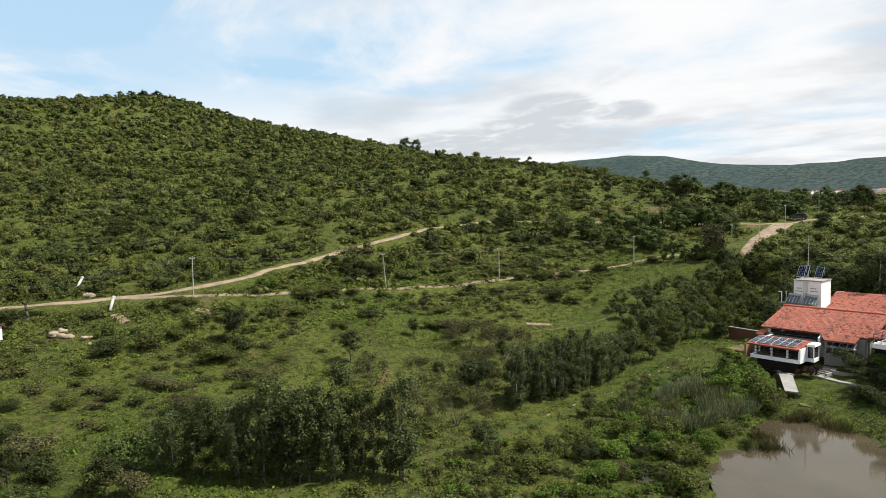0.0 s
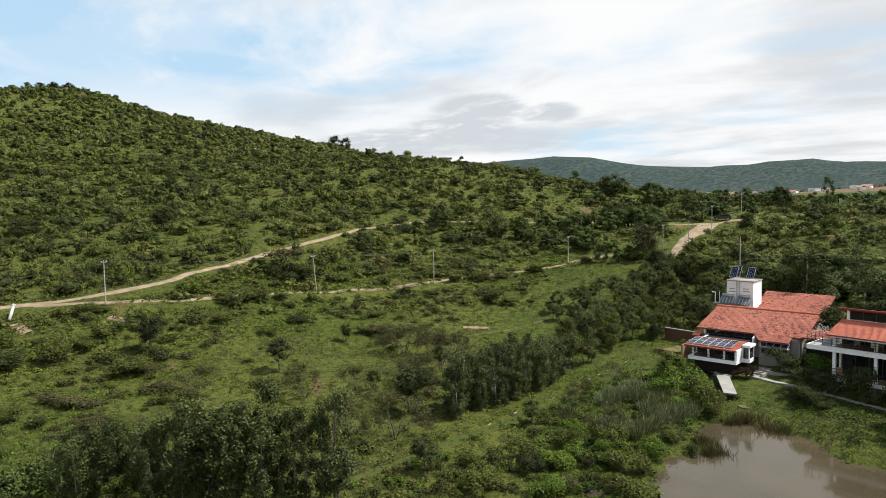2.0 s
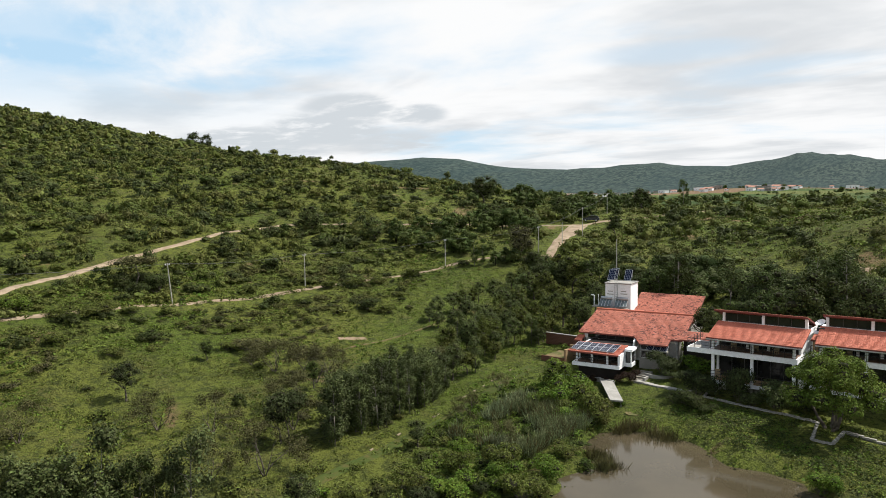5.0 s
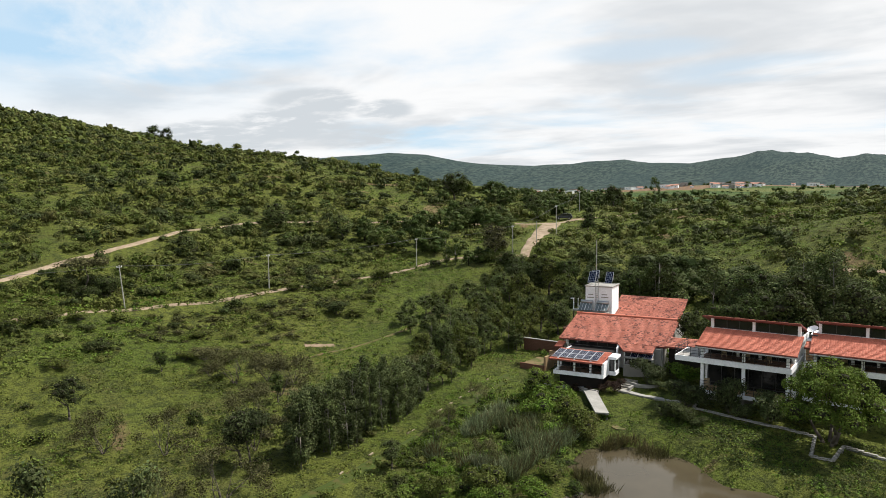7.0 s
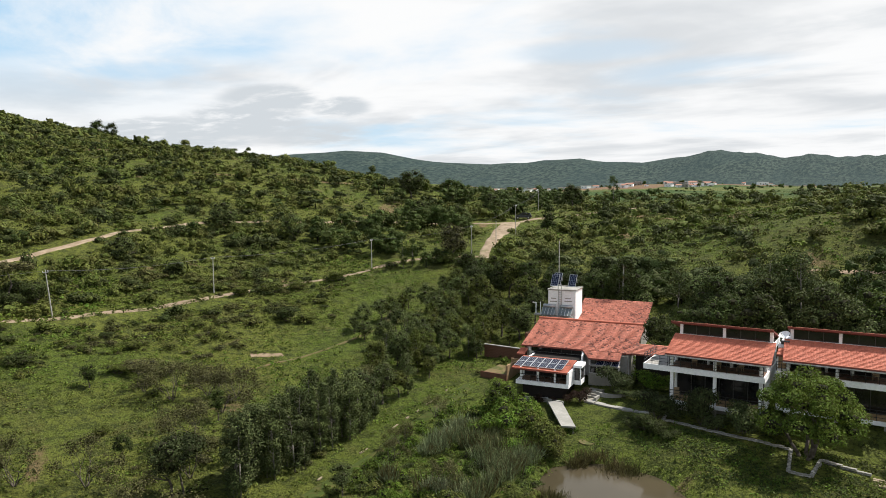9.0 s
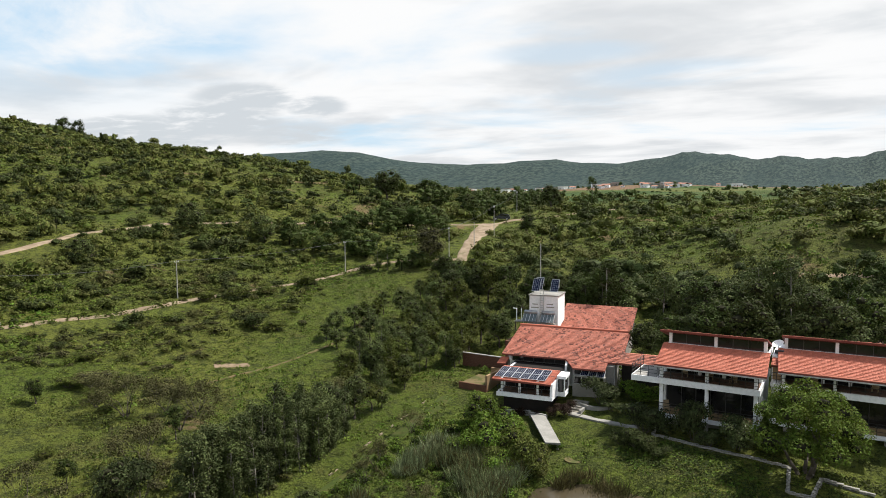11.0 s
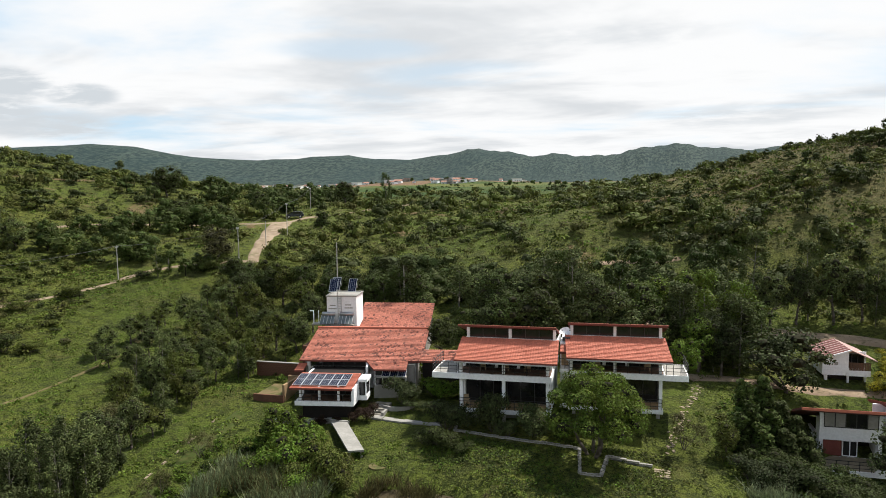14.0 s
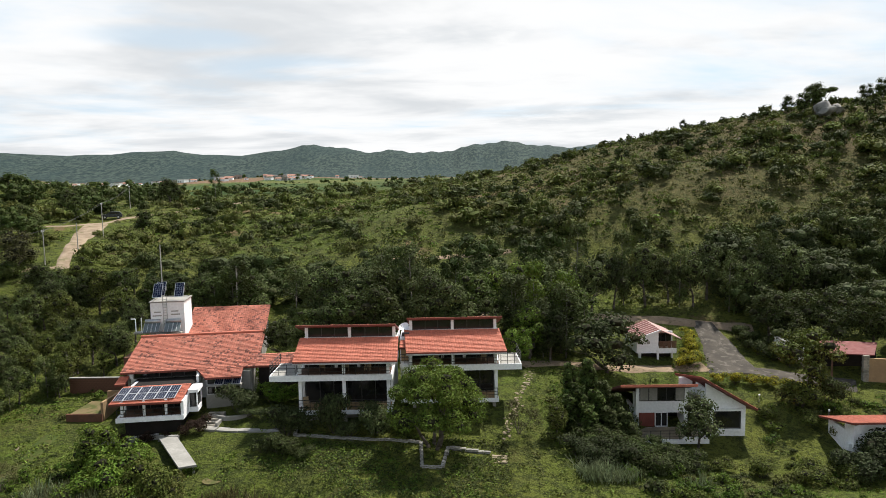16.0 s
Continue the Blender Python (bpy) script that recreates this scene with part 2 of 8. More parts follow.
def bump(n, l, b, height, strength, distance=0.05):
    k = n.new("ShaderNodeBump")
    k.inputs["Strength"].default_value, k.inputs["Distance"].default_value = strength, distance
    l.new(height, k.inputs["Height"])
    l.new(k.outputs[0], b.inputs["Normal"])


def surface(name, a, b, scale, rough=0.8, fine=6.0, dirt=None, dirt_lo=0.55, dirt_hi=0.7, dirt_scale=0.6, metal=0.0, relief=0.2, per_piece=0.0):
    """A plain material with large and fine variation, stains and relief."""
    m, n, l, p = shader(name)
    v = coords(n)
    big = noise_of(n, l, v, scale, 3.0)
    small = noise_of(n, l, v, scale * fine, 5.0, 0.6)
    col = blend(n, l, span(n, l, big, 0.35, 0.65), a, b)
    col = blend(n, l, span(n, l, small, 0.3, 0.7, 0.0, 0.45), col, tuple(0.7 * c for c in a))
    if dirt:
        d = noise_of(n, l, v, dirt_scale, 6.0, 0.65, 0.4)
        col = blend(n, l, span(n, l, d, dirt_lo, dirt_hi, 0.0, 0.85), col, dirt)
    if per_piece:
        g = n.new("ShaderNodeNewGeometry")
        hsv = n.new("ShaderNodeHueSaturation")
        l.new(span(n, l, g.outputs["Random Per Island"], 0, 1, 1 - per_piece, 1 + per_piece), hsv.inputs["Value"])
        l.new(col, hsv.inputs["Color"])
        col = hsv.outputs["Color"]
    l.new(col, p.inputs["Base Color"])
    l.new(span(n, l, small, 0.3, 0.7, rough - 0.08, min(rough + 0.08, 1.0)), p.inputs["Roughness"])
    p.inputs["Metallic"].default_value = metal
    if rough >= 0.9:
        p.inputs["Specular IOR Level"].default_value = 0.12
    bump(n, l, p, small, relief)
    return m


def leaf_material(name, shades, patch=0.22, space="Object", through=0.20, by_object=0.0):
    """Leaves: shade by leaf, by clump and by tree, and some light through them."""
    m, n, l, p = shader(name)
    shades = [(0.63 * a, 0.70 * b, 0.52 * c) for a, b, c in shades]
    v = coords(n, space)
    g = n.new("ShaderNodeNewGeometry")
    big = noise_of(n, l, v, patch, 2.0, 0.5)
    col = blend(n, l, span(n, l, big, 0.38, 0.62), shades[0], shades[1])
    mid = noise_of(n, l, v, patch * 0.22, 3.0, 0.5)
    col = blend(n, l, span(n, l, mid, 0.45, 0.66), col, shades[2])
    hsv = n.new("ShaderNodeHueSaturation")
    l.new(span(n, l, g.outputs["Random Per Island"], 0, 1, 0.70, 1.32), hsv.inputs["Value"])
    l.new(span(n, l, g.outputs["Random Per Island"], 0, 1, 0.485, 0.515), hsv.inputs["Hue"])
    hsv.inputs["Saturation"].default_value = 0.99
    l.new(col, hsv.inputs["Color"])
    col = hsv.outputs["Color"]
    if by_object:
        oi = n.new("ShaderNodeObjectInfo")
        h2 = n.new("ShaderNodeHueSaturation")
        l.new(span(n, l, oi.outputs["Random"], 0, 1, 1 - by_object, 1 + by_object), h2.inputs["Value"])
        l.new(col, h2.inputs["Color"])
        col = h2.outputs["Color"]
    speck = noise_of(n, l, v, 5.0, 3.0, 0.65)
    h3 = n.new("ShaderNodeHueSaturation")
    l.new(span(n, l, speck, 0.34, 0.66, 0.58, 1.40), h3.inputs["Value"])
    l.new(col, h3.inputs["Color"])
    col = h3.outputs["Color"]
    l.new(col, p.inputs["Base Color"])
    p.inputs["Roughness"].default_value = 0.75
    p.inputs["Specular IOR Level"].default_value = 0.12
    bump(n, l, p, speck, 0.6, 0.15)
    tr = n.new("ShaderNodeBsdfTranslucent")
    l.new(col, tr.inputs["Color"])
    mx = n.new("ShaderNodeMixShader")
    mx.inputs[0].default_value = through
    l.new(p.outputs[0], mx.inputs[1])
    l.new(tr.outputs[0], mx.inputs[2])
    l.new(mx.outputs[0], n["Material Output"].inputs["Surface"])
    return m


def ground_material():
    m, n, l, p = shader("meadow_soil")
    v = coords(n)
    big = noise_of(n, l, v, 0.035, 4.0, 0.55, 0.3)
    mid = noise_of(n, l, v, 0.16, 5.0, 0.6)
    fine = noise_of(n, l, v, 1.3, 6.0, 0.68)
    tuft = noise_of(n, l, v, 5.0, 4.0, 0.7)
    weed = noise_of(n, l, v, 0.75, 4.0, 0.62, 0.4)
    col = blend(n, l, span(n, l, big, 0.38, 0.62), (0.086, 0.122, 0.018), (0.138, 0.152, 0.028))
    col = blend(n, l, span(n, l, mid, 0.50, 0.68, 0, 0.75), col, (0.092, 0.084, 0.030))
    col = blend(n, l, span(n, l, weed, 0.50, 0.58, 0, 0.75), col, (0.040, 0.050, 0.014))
    col = blend(n, l, span(n, l, fine, 0.50, 0.64, 0, 0.75), col, (0.030, 0.038, 0.011))
    col = blend(n, l, span(n, l, tuft, 0.50, 0.60, 0, 0.75), col, (0.130, 0.150, 0.034))
    deep = noise_of(n, l, v, 3.3, 4.0, 0.7, 0.3)
    col = blend(n, l, span(n, l, deep, 0.52, 0.62, 0, 0.7), col, (0.026, 0.036, 0.009))
    soil = noise_of(n, l, v, 0.09, 6.0, 0.66, 0.5)
    sep = n.new("ShaderNodeSeparateXYZ")
    l.new(v, sep.inputs[0])
    stony = n.new("ShaderNodeMath")
    stony.operation = "MULTIPLY"
    l.new(span(n, l, sep.outputs["X"], -40, 50, 0.10, 0.30), stony.inputs[0])
    l.new(span(n, l, sep.outputs["Y"], 105, 135, 0, 0.55), stony.inputs[1])
    bare = n.new("ShaderNodeMath")
    bare.operation = "ADD"
    l.new(soil, bare.inputs[0])
    l.new(stony.outputs[0], bare.inputs[1])
    col = blend(n, l, span(n, l, bare.outputs[0], 0.625, 0.70, 0, 0.8), col, (0.185, 0.125, 0.070))
    # the stony hill is drier and browner than the meadow
    dry = n.new("ShaderNodeMath")
    dry.operation = "MULTIPLY"
    l.new(span(n, l, sep.outputs["X"], -30, 40, 0, 1), dry.inputs[0])
    l.new(span(n, l, sep.outputs["Y"], 98, 118, 0, 0.72), dry.inputs[1])
    parched = blend(n, l, span(n, l, fine, 0.40, 0.60), (0.135, 0.106, 0.050), (0.062, 0.062, 0.022))
    col = blend(n, l, dry.outputs[0], col, parched)
    # tilled strips on the plain; woods on the range, bluish with painted-in haze
    mp = n.new("ShaderNodeMapping")
    mp.inputs["Scale"].default_value = (0.006, 0.018, 0.0)
    mp.inputs["Rotation"].default_value = (0, 0, radians(14))
    l.new(v, mp.inputs[0])
    cell = n.new("ShaderNodeTexVoronoi")
    cell.inputs["Scale"].default_value = 1.0
    l.new(mp.outputs[0], cell.inputs["Vector"])
    cs = n.new("ShaderNodeSeparateColor")
    l.new(cell.outputs["Color"], cs.inputs[0])
    field = blend(n, l, span(n, l, cs.outputs[0], 0.1, 0.9), (0.042, 0.075, 0.020), (0.105, 0.118, 0.036))
    field = blend(n, l, span(n, l, cs.outputs[1], 0.74, 0.80), field, (0.17, 0.11, 0.068))
    plain = n.new("ShaderNodeMath")
    plain.operation = "MULTIPLY"
    l.new(span(n, l, sep.outputs["Y"], 190, 260), plain.inputs[0])
    l.new(span(n, l, sep.outputs["Z"], 34, 24), plain.inputs[1])
    col = blend(n, l, plain.outputs[0], col, field)
    squash = n.new("ShaderNodeMapping")
    squash.inputs["Scale"].default_value = (1.0, 0.30, 0.5)
    l.new(v, squash.inputs[0])
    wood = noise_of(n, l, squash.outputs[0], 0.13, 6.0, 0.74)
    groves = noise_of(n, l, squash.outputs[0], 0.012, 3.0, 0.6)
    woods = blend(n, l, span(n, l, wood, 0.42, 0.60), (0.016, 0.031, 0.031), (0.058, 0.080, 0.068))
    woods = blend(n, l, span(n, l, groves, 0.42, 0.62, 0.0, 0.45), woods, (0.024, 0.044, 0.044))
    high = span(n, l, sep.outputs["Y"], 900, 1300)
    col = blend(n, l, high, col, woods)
    dusty = n.new("ShaderNodeHueSaturation")
    dusty.inputs["Saturation"].default_value = 0.99
    l.new(col, dusty.inputs["Color"])
    l.new(dusty.outputs["Color"], p.inputs["Base Color"])
    p.inputs["Roughness"].default_value = 0.95
    p.inputs["Specular IOR Level"].default_value = 0.1
    k = n.new("ShaderNodeMath")
    k.operation = "ADD"
    l.new(fine, k.inputs[0])
    l.new(tuft, k.inputs[1])
    b1 = n.new("ShaderNodeBump")
    b1.inputs["Strength"].default_value, b1.inputs["Distance"].default_value = 1.0, 0.5
    l.new(k.outputs[0], b1.inputs["Height"])
    b2 = n.new("ShaderNodeBump")
    b2.inputs["Distance"].default_value = 2.5
    l.new(high, b2.inputs["Strength"])
    l.new(wood, b2.inputs["Height"])
    l.new(b1.outputs[0], b2.inputs["Normal"])
    l.new(b2.outputs[0], p.inputs["Normal"])
    return m


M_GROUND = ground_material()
M_ROAD = surface("pale_dirt", (0.303, 0.237, 0.167), (0.200, 0.148, 0.100), 0.6, 0.95, 8, (0.118, 0.111, 0.052), 0.56, 0.68, 0.5, relief=0.5)
M_DIRT = surface("reddish_dirt", (0.30, 0.225, 0.155), (0.22, 0.160, 0.105), 0.8, 0.95, 8, (0.10, 0.085, 0.045), 0.52, 0.66, 1.2, relief=0.5)
M_GRAVEL = surface("grey_gravel", (0.084, 0.074, 0.062), (0.056, 0.050, 0.043), 0.5, 0.95, 14, (0.135, 0.122, 0.102), 0.52, 0.62, 0.9, relief=0.6)
M_TRACK = surface("worn_grass_track", (0.088, 0.076, 0.026), (0.060, 0.068, 0.018), 0.7, 0.95, 7, (0.040, 0.062, 0.012), 0.36, 0.54, 1.1, relief=0.5)
M_SOIL = surface("dry_brown_soil", (0.163, 0.122, 0.063), (0.111, 0.100, 0.041), 0.6, 0.95, 7, (0.063, 0.074, 0.022), 0.48, 0.60, 0.9, relief=0.5)
M_WHITE = surface("white_plaster", (0.88, 0.89, 0.90), (0.83, 0.84, 0.85), 0.5, 0.75, 9, (0.48, 0.47, 0.44), 0.64, 0.82, 0.7, relief=0.1)
M_CONCRETE = surface("weathered_concrete", (0.32, 0.308, 0.28), (0.235, 0.228, 0.205), 0.6, 0.85, 8, (0.20, 0.20, 0.17), 0.55, 0.72, 0.9, relief=0.3)


def lichen_tiles():
    """Old tiles: here and there single ones and small runs are blackened, more so in patches."""
    m = surface("old_terracotta_tile", (0.56, 0.198, 0.130), (0.48, 0.155, 0.100), 0.3, 0.8, 8, (0.30, 0.12, 0.085), 0.52, 0.70, 0.9, per_piece=0.16)
    n, l = m.node_tree.nodes, m.node_tree.links
    p = n["Principled BSDF"]
    old = p.inputs["Base Color"].links[0].from_socket
    v = coords(n)
    patch = noise_of(n, l, v, 0.42, 3.0, 0.6)
    spot = noise_of(n, l, v, 3.2, 2.0, 0.6)
    chance = n.new("ShaderNodeMath")
    chance.operation = "MULTIPLY"
    l.new(span(n, l, patch, 0.40, 0.66, 0.03, 0.50), chance.inputs[0])
    l.new(span(n, l, spot, 0.40, 0.60, 0.15, 1.25), chance.inputs[1])
    g = n.new("ShaderNodeNewGeometry")
    less = n.new("ShaderNodeMath")
    less.operation = "LESS_THAN"
    l.new(g.outputs["Random Per Island"], less.inputs[0])
    l.new(chance.outputs[0], less.inputs[1])
    dim = n.new("ShaderNodeMath")
    dim.operation = "MULTIPLY"
    l.new(less.outputs[0], dim.inputs[0])
    dim.inputs[1].default_value = 0.78
    l.new(blend(n, l, dim.outputs[0], old, (0.100, 0.038, 0.028)), p.inputs["Base Color"])
    return m


M_TILE_OLD = lichen_tiles()
M_TILE = surface("terracotta_tile", (0.56, 0.170, 0.102), (0.49, 0.138, 0.083), 0.3, 0.78, 8, (0.20, 0.06, 0.04), 0.60, 0.75, 0.5, per_piece=0.09)
M_ROOF_EDGE = surface("dark_red_fascia", (0.20, 0.045, 0.03), (0.15, 0.035, 0.025), 0.8, 0.7)
M_RED_SHEET = surface("red_roof_sheet", (0.17, 0.040, 0.036), (0.13, 0.034, 0.030), 0.4, 0.85, 6, (0.15, 0.07, 0.06), 0.56, 0.7, 0.7, relief=0.1)
M_PINK_SHEET = surface("faded_roof_strip", (0.42, 0.27, 0.24), (0.36, 0.22, 0.20), 0.8, 0.6)
M_BRICK = surface("brown_brick", (0.17, 0.085, 0.055), (0.12, 0.065, 0.045), 0.9, 0.9, 6, per_piece=0.2)
M_TAN = surface("tan_mud_plaster", (0.36, 0.24, 0.13), (0.28, 0.19, 0.11), 0.6, 0.9, 6)
M_WOOD = surface("brown_timber", (0.13, 0.065, 0.035), (0.09, 0.05, 0.03), 1.4, 0.7, 10)
M_RED_DOOR = surface("red_curtain_cloth", (0.21, 0.055, 0.04), (0.16, 0.04, 0.03), 1.5, 0.8, 9)
# near-black: the shade of rooms and recesses is put into the colour
M_SHADE = surface("shade_coloured_lining", (0.028, 0.024, 0.022), (0.018, 0.016, 0.015), 0.7, 0.9)
M_FRAME = surface("black_window_frame", (0.035, 0.033, 0.032), (0.025, 0.025, 0.025), 1.0, 0.5)
M_RAIL = surface("dark_steel_rail", (0.05, 0.05, 0.05), (0.035, 0.035, 0.035), 1.0, 0.45, metal=0.6)
M_STEEL = surface("galvanised_steel", (0.45, 0.46, 0.47), (0.36, 0.37, 0.38), 1.2, 0.4, metal=0.8)
M_CELL = surface("solar_cell_glass", (0.010, 0.014, 0.034), (0.014, 0.020, 0.044), 1.2, 0.22, relief=0.0)
for cell_node in M_CELL.node_tree.nodes:
    if cell_node.type == "BSDF_PRINCIPLED":
        cell_node.inputs["Specular IOR Level"].default_value = 0.18
M_PANEL_FRAME = surface("aluminium_frame", (0.62, 0.63, 0.64), (0.55, 0.56, 0.57), 1.0, 0.4, metal=0.5)
# base lightened: the sky's reflection is put into the glass colour
M_HEATER = surface("heater_glass_with_sky_sheen", (0.10, 0.125, 0.13), (0.13, 0.155, 0.155), 1.0, 0.12, relief=0.0)
M_POLE = surface("grey_concrete_pole", (0.42, 0.40, 0.37), (0.34, 0.33, 0.30), 1.0, 0.85)
M_WIRE = surface("weathered_wire", (0.07, 0.07, 0.07), (0.05, 0.05, 0.05), 1.0, 0.7)
M_STONE = surface("pale_granite", (0.36, 0.33, 0.28), (0.26, 0.24, 0.20), 0.8, 0.9, 7, (0.16, 0.15, 0.12), 0.52, 0.66, 0.9, relief=0.5)
M_PATH_STONE = surface("tan_stone", (0.33, 0.27, 0.19), (0.24, 0.20, 0.14), 0.8, 0.9, 7)
M_COPING = surface("dull_coping_stone", (0.34, 0.33, 0.30), (0.22, 0.215, 0.19), 0.9, 0.9, 7, (0.10, 0.10, 0.07), 0.50, 0.62, 0.9)
M_PIPE = surface("dusty_white_pipe", (0.52, 0.51, 0.48), (0.40, 0.39, 0.36), 0.8, 0.6, 7)
# paler and duller than the near tiles: distance haze put into the colour
M_VILLAGE_ROOF = surface("hazed_village_tile", (0.40, 0.20, 0.14), (0.32, 0.17, 0.12), 0.4, 0.85, 6)
M_ROCK = surface("grey_boulder", (0.27, 0.26, 0.24), (0.19, 0.185, 0.17), 0.3, 0.9, 7, (0.08, 0.08, 0.07), 0.5, 0.65, 0.4, relief=0.6)
M_BARK = surface("grey_bark", (0.105, 0.090, 0.074), (0.072, 0.062, 0.050), 1.8, 0.9, 6, relief=0.6)
M_PALE_BARK = surface("pale_bark", (0.17, 0.155, 0.13), (0.11, 0.10, 0.085), 1.8, 0.85, 6, relief=0.4)
# twigs and trunks; the shade inside bushes and crowns is put into this colour
M_TWIG_SHADE = surface("twigs_with_inner_shade", (0.026, 0.026, 0.013), (0.020, 0.020, 0.010), 1.2, 0.95, 6, relief=0.6)
M_CHAIR = surface("tan_cane", (0.40, 0.30, 0.18), (0.33, 0.25, 0.15), 2.0, 0.7)
M_GREEN_PLASTIC = surface("green_plastic", (0.02, 0.28, 0.19), (0.02, 0.24, 0.16), 1.0, 0.5)
M_CAR = surface("dark_car_paint", (0.030, 0.035, 0.045), (0.025, 0.03, 0.04), 1.0, 0.25, relief=0.0)
M_TYRE = surface("black_rubber", (0.02, 0.02, 0.02), (0.015, 0.015, 0.015), 1.0, 0.9)

# leaves: hill scrub, meadow scrub, grove, fresh garden green, dry twigs, reeds
L_HILL = leaf_material("hill_scrub_leaf", ((0.122, 0.134, 0.036), (0.156, 0.152, 0.046), (0.096, 0.112, 0.032)), 0.20)
L_HILL_DARK = leaf_material("dark_scrub_leaf", ((0.062, 0.074, 0.026), (0.080, 0.088, 0.032), (0.070, 0.076, 0.030)), 0.20)
L_HILL_PALE = leaf_material("pale_scrub_leaf", ((0.185, 0.190, 0.064), (0.200, 0.192, 0.080), (0.160, 0.178, 0.054)), 0.20)
L_SCRUB = leaf_material("meadow_scrub_leaf", ((0.112, 0.128, 0.030), (0.150, 0.146, 0.044), (0.128, 0.116, 0.046)), 0.25)
L_GROVE = leaf_material("grove_leaf", ((0.082, 0.096, 0.044), (0.108, 0.118, 0.056), (0.090, 0.102, 0.046)), 0.5, by_object=0.25)
L_FRESH = leaf_material("garden_leaf", ((0.118, 0.178, 0.026), (0.155, 0.200, 0.034), (0.098, 0.152, 0.024)), 0.6, by_object=0.2)
L_DARK = leaf_material("dark_tree_leaf", ((0.068, 0.092, 0.026), (0.090, 0.110, 0.034), (0.072, 0.092, 0.028)), 0.5, by_object=0.25)
L_DRY = leaf_material("dry_twig_leaf", ((0.118, 0.104, 0.052), (0.140, 0.120, 0.064), (0.108, 0.106, 0.048)), 0.5, by_object=0.2)
L_FEATHER = leaf_material("feathery_leaf", ((0.118, 0.138, 0.056), (0.145, 0.158, 0.070), (0.105, 0.126, 0.048)), 0.5, by_object=0.2)
L_BROAD = leaf_material("broad_tree_leaf", ((0.130, 0.172, 0.030), (0.165, 0.200, 0.036), (0.100, 0.140, 0.028)), 0.6)
L_BROWN_REED = leaf_material("brown_reed_blade", ((0.135, 0.105, 0.055), (0.165, 0.130, 0.072), (0.110, 0.105, 0.050)), 0.5)
L_REED = leaf_material("reed_blade", ((0.230, 0.250, 0.165), (0.310, 0.320, 0.235), (0.190, 0.200, 0.110)), 0.35)
L_MEADOW = leaf_material("meadow_blade", ((0.120, 0.176, 0.028), (0.172, 0.204, 0.042), (0.150, 0.160, 0.046)), 0.12)
L_MEADOW_DARK = leaf_material("meadow_weed_leaf", ((0.055, 0.078, 0.020), (0.075, 0.095, 0.026), (0.085, 0.082, 0.034)), 0.12)
# dark leaves with the shade of backlit crowns put into their colour
L_THORN_SHADE = leaf_material("blackish_leaf_with_shade", ((0.044, 0.054, 0.024), (0.056, 0.064, 0.028), (0.048, 0.054, 0.026)), 0.4)
L_YELLOW = leaf_material("golden_hedge_leaf", ((0.400, 0.320, 0.030), (0.190, 0.195, 0.028), (0.110, 0.155, 0.026)), 0.9)
L_MAROON = leaf_material("maroon_shrub_leaf", ((0.045, 0.022, 0.020), (0.06, 0.03, 0.024), (0.04, 0.03, 0.02)), 0.9)


def water_material():
    m, n, l, p = shader("murky_water")
    v = coords(n)
    a = noise_of(n, l, v, 0.15, 4.0)
    l.new(blend(n, l, span(n, l, a, 0.35, 0.65), (0.052, 0.043, 0.026), (0.066, 0.054, 0.033)), p.inputs["Base Color"])
    p.inputs["Roughness"].default_value = 0.06
    p.inputs["IOR"].default_value = 1.33
    bump(n, l, p, noise_of(n, l, v, 3.0, 3.0), 0.05, 0.02)
    return m


def glass_material():
    m, n, l, p = shader("dark_window_glass")
    a = noise_of(n, l, coords(n), 0.7, 3.0)
    l.new(blend(n, l, span(n, l, a, 0.35, 0.65), (0.010, 0.011, 0.012), (0.022, 0.022, 0.022)), p.inputs["Base Color"])
    p.inputs["Roughness"].default_value = 0.08
    p.inputs["IOR"].default_value = 1.5
    return m


M_WATER, M_GLASS = water_material(), glass_material()


# ---- mesh helpers ----
def bulk(name, verts, faces, material, smooth_faces=False):
    """One mesh object from an array of points and an array of faces with equally many corners."""
    me = bpy.data.meshes.new(name)
    k = faces.shape[1]
    me.vertices.add(len(verts))
    me.vertices.foreach_set("co", np.ascontiguousarray(verts, dtype=np.float32).ravel())
    me.loops.add(faces.size)
    me.loops.foreach_set("vertex_index", np.ascontiguousarray(faces, dtype=np.int32).ravel())
    me.polygons.add(len(faces))
    me.polygons.foreach_set("loop_start", np.arange(0, faces.size, k, dtype=np.int32))
    if smooth_faces:
        me.polygons.foreach_set("use_smooth", np.ones(len(faces), dtype=bool))
    me.update(calc_edges=True)
    me.validate()
    me.materials.append(material)
    return me


def part(name, bm, material, parent, label="", smooth_faces=False):
    me = bpy.data.meshes.new(name)
    bm.normal_update()
    bm.to_mesh(me)
    bm.free()
    if smooth_faces:
        for f in me.polygons:
            f.use_smooth = True
    me.materials.append(material)
    ob = new(name, me)
    ob.parent = parent
    return tagged(ob, label)


def box(bm, x0, x1, y0, y1, z0, z1):
    v = [bm.verts.new(c) for c in ((x0, y0, z0), (x1, y0, z0), (x1, y1, z0), (x0, y1, z0), (x0, y0, z1), (x1, y0, z1), (x1, y1, z1), (x0, y1, z1))]
    for f in ((3, 2, 1, 0), (4, 5, 6, 7), (0, 1, 5, 4), (1, 2, 6, 5), (2, 3, 7, 6), (3, 0, 4, 7)):
        bm.faces.new([v[i] for i in f])
    return v


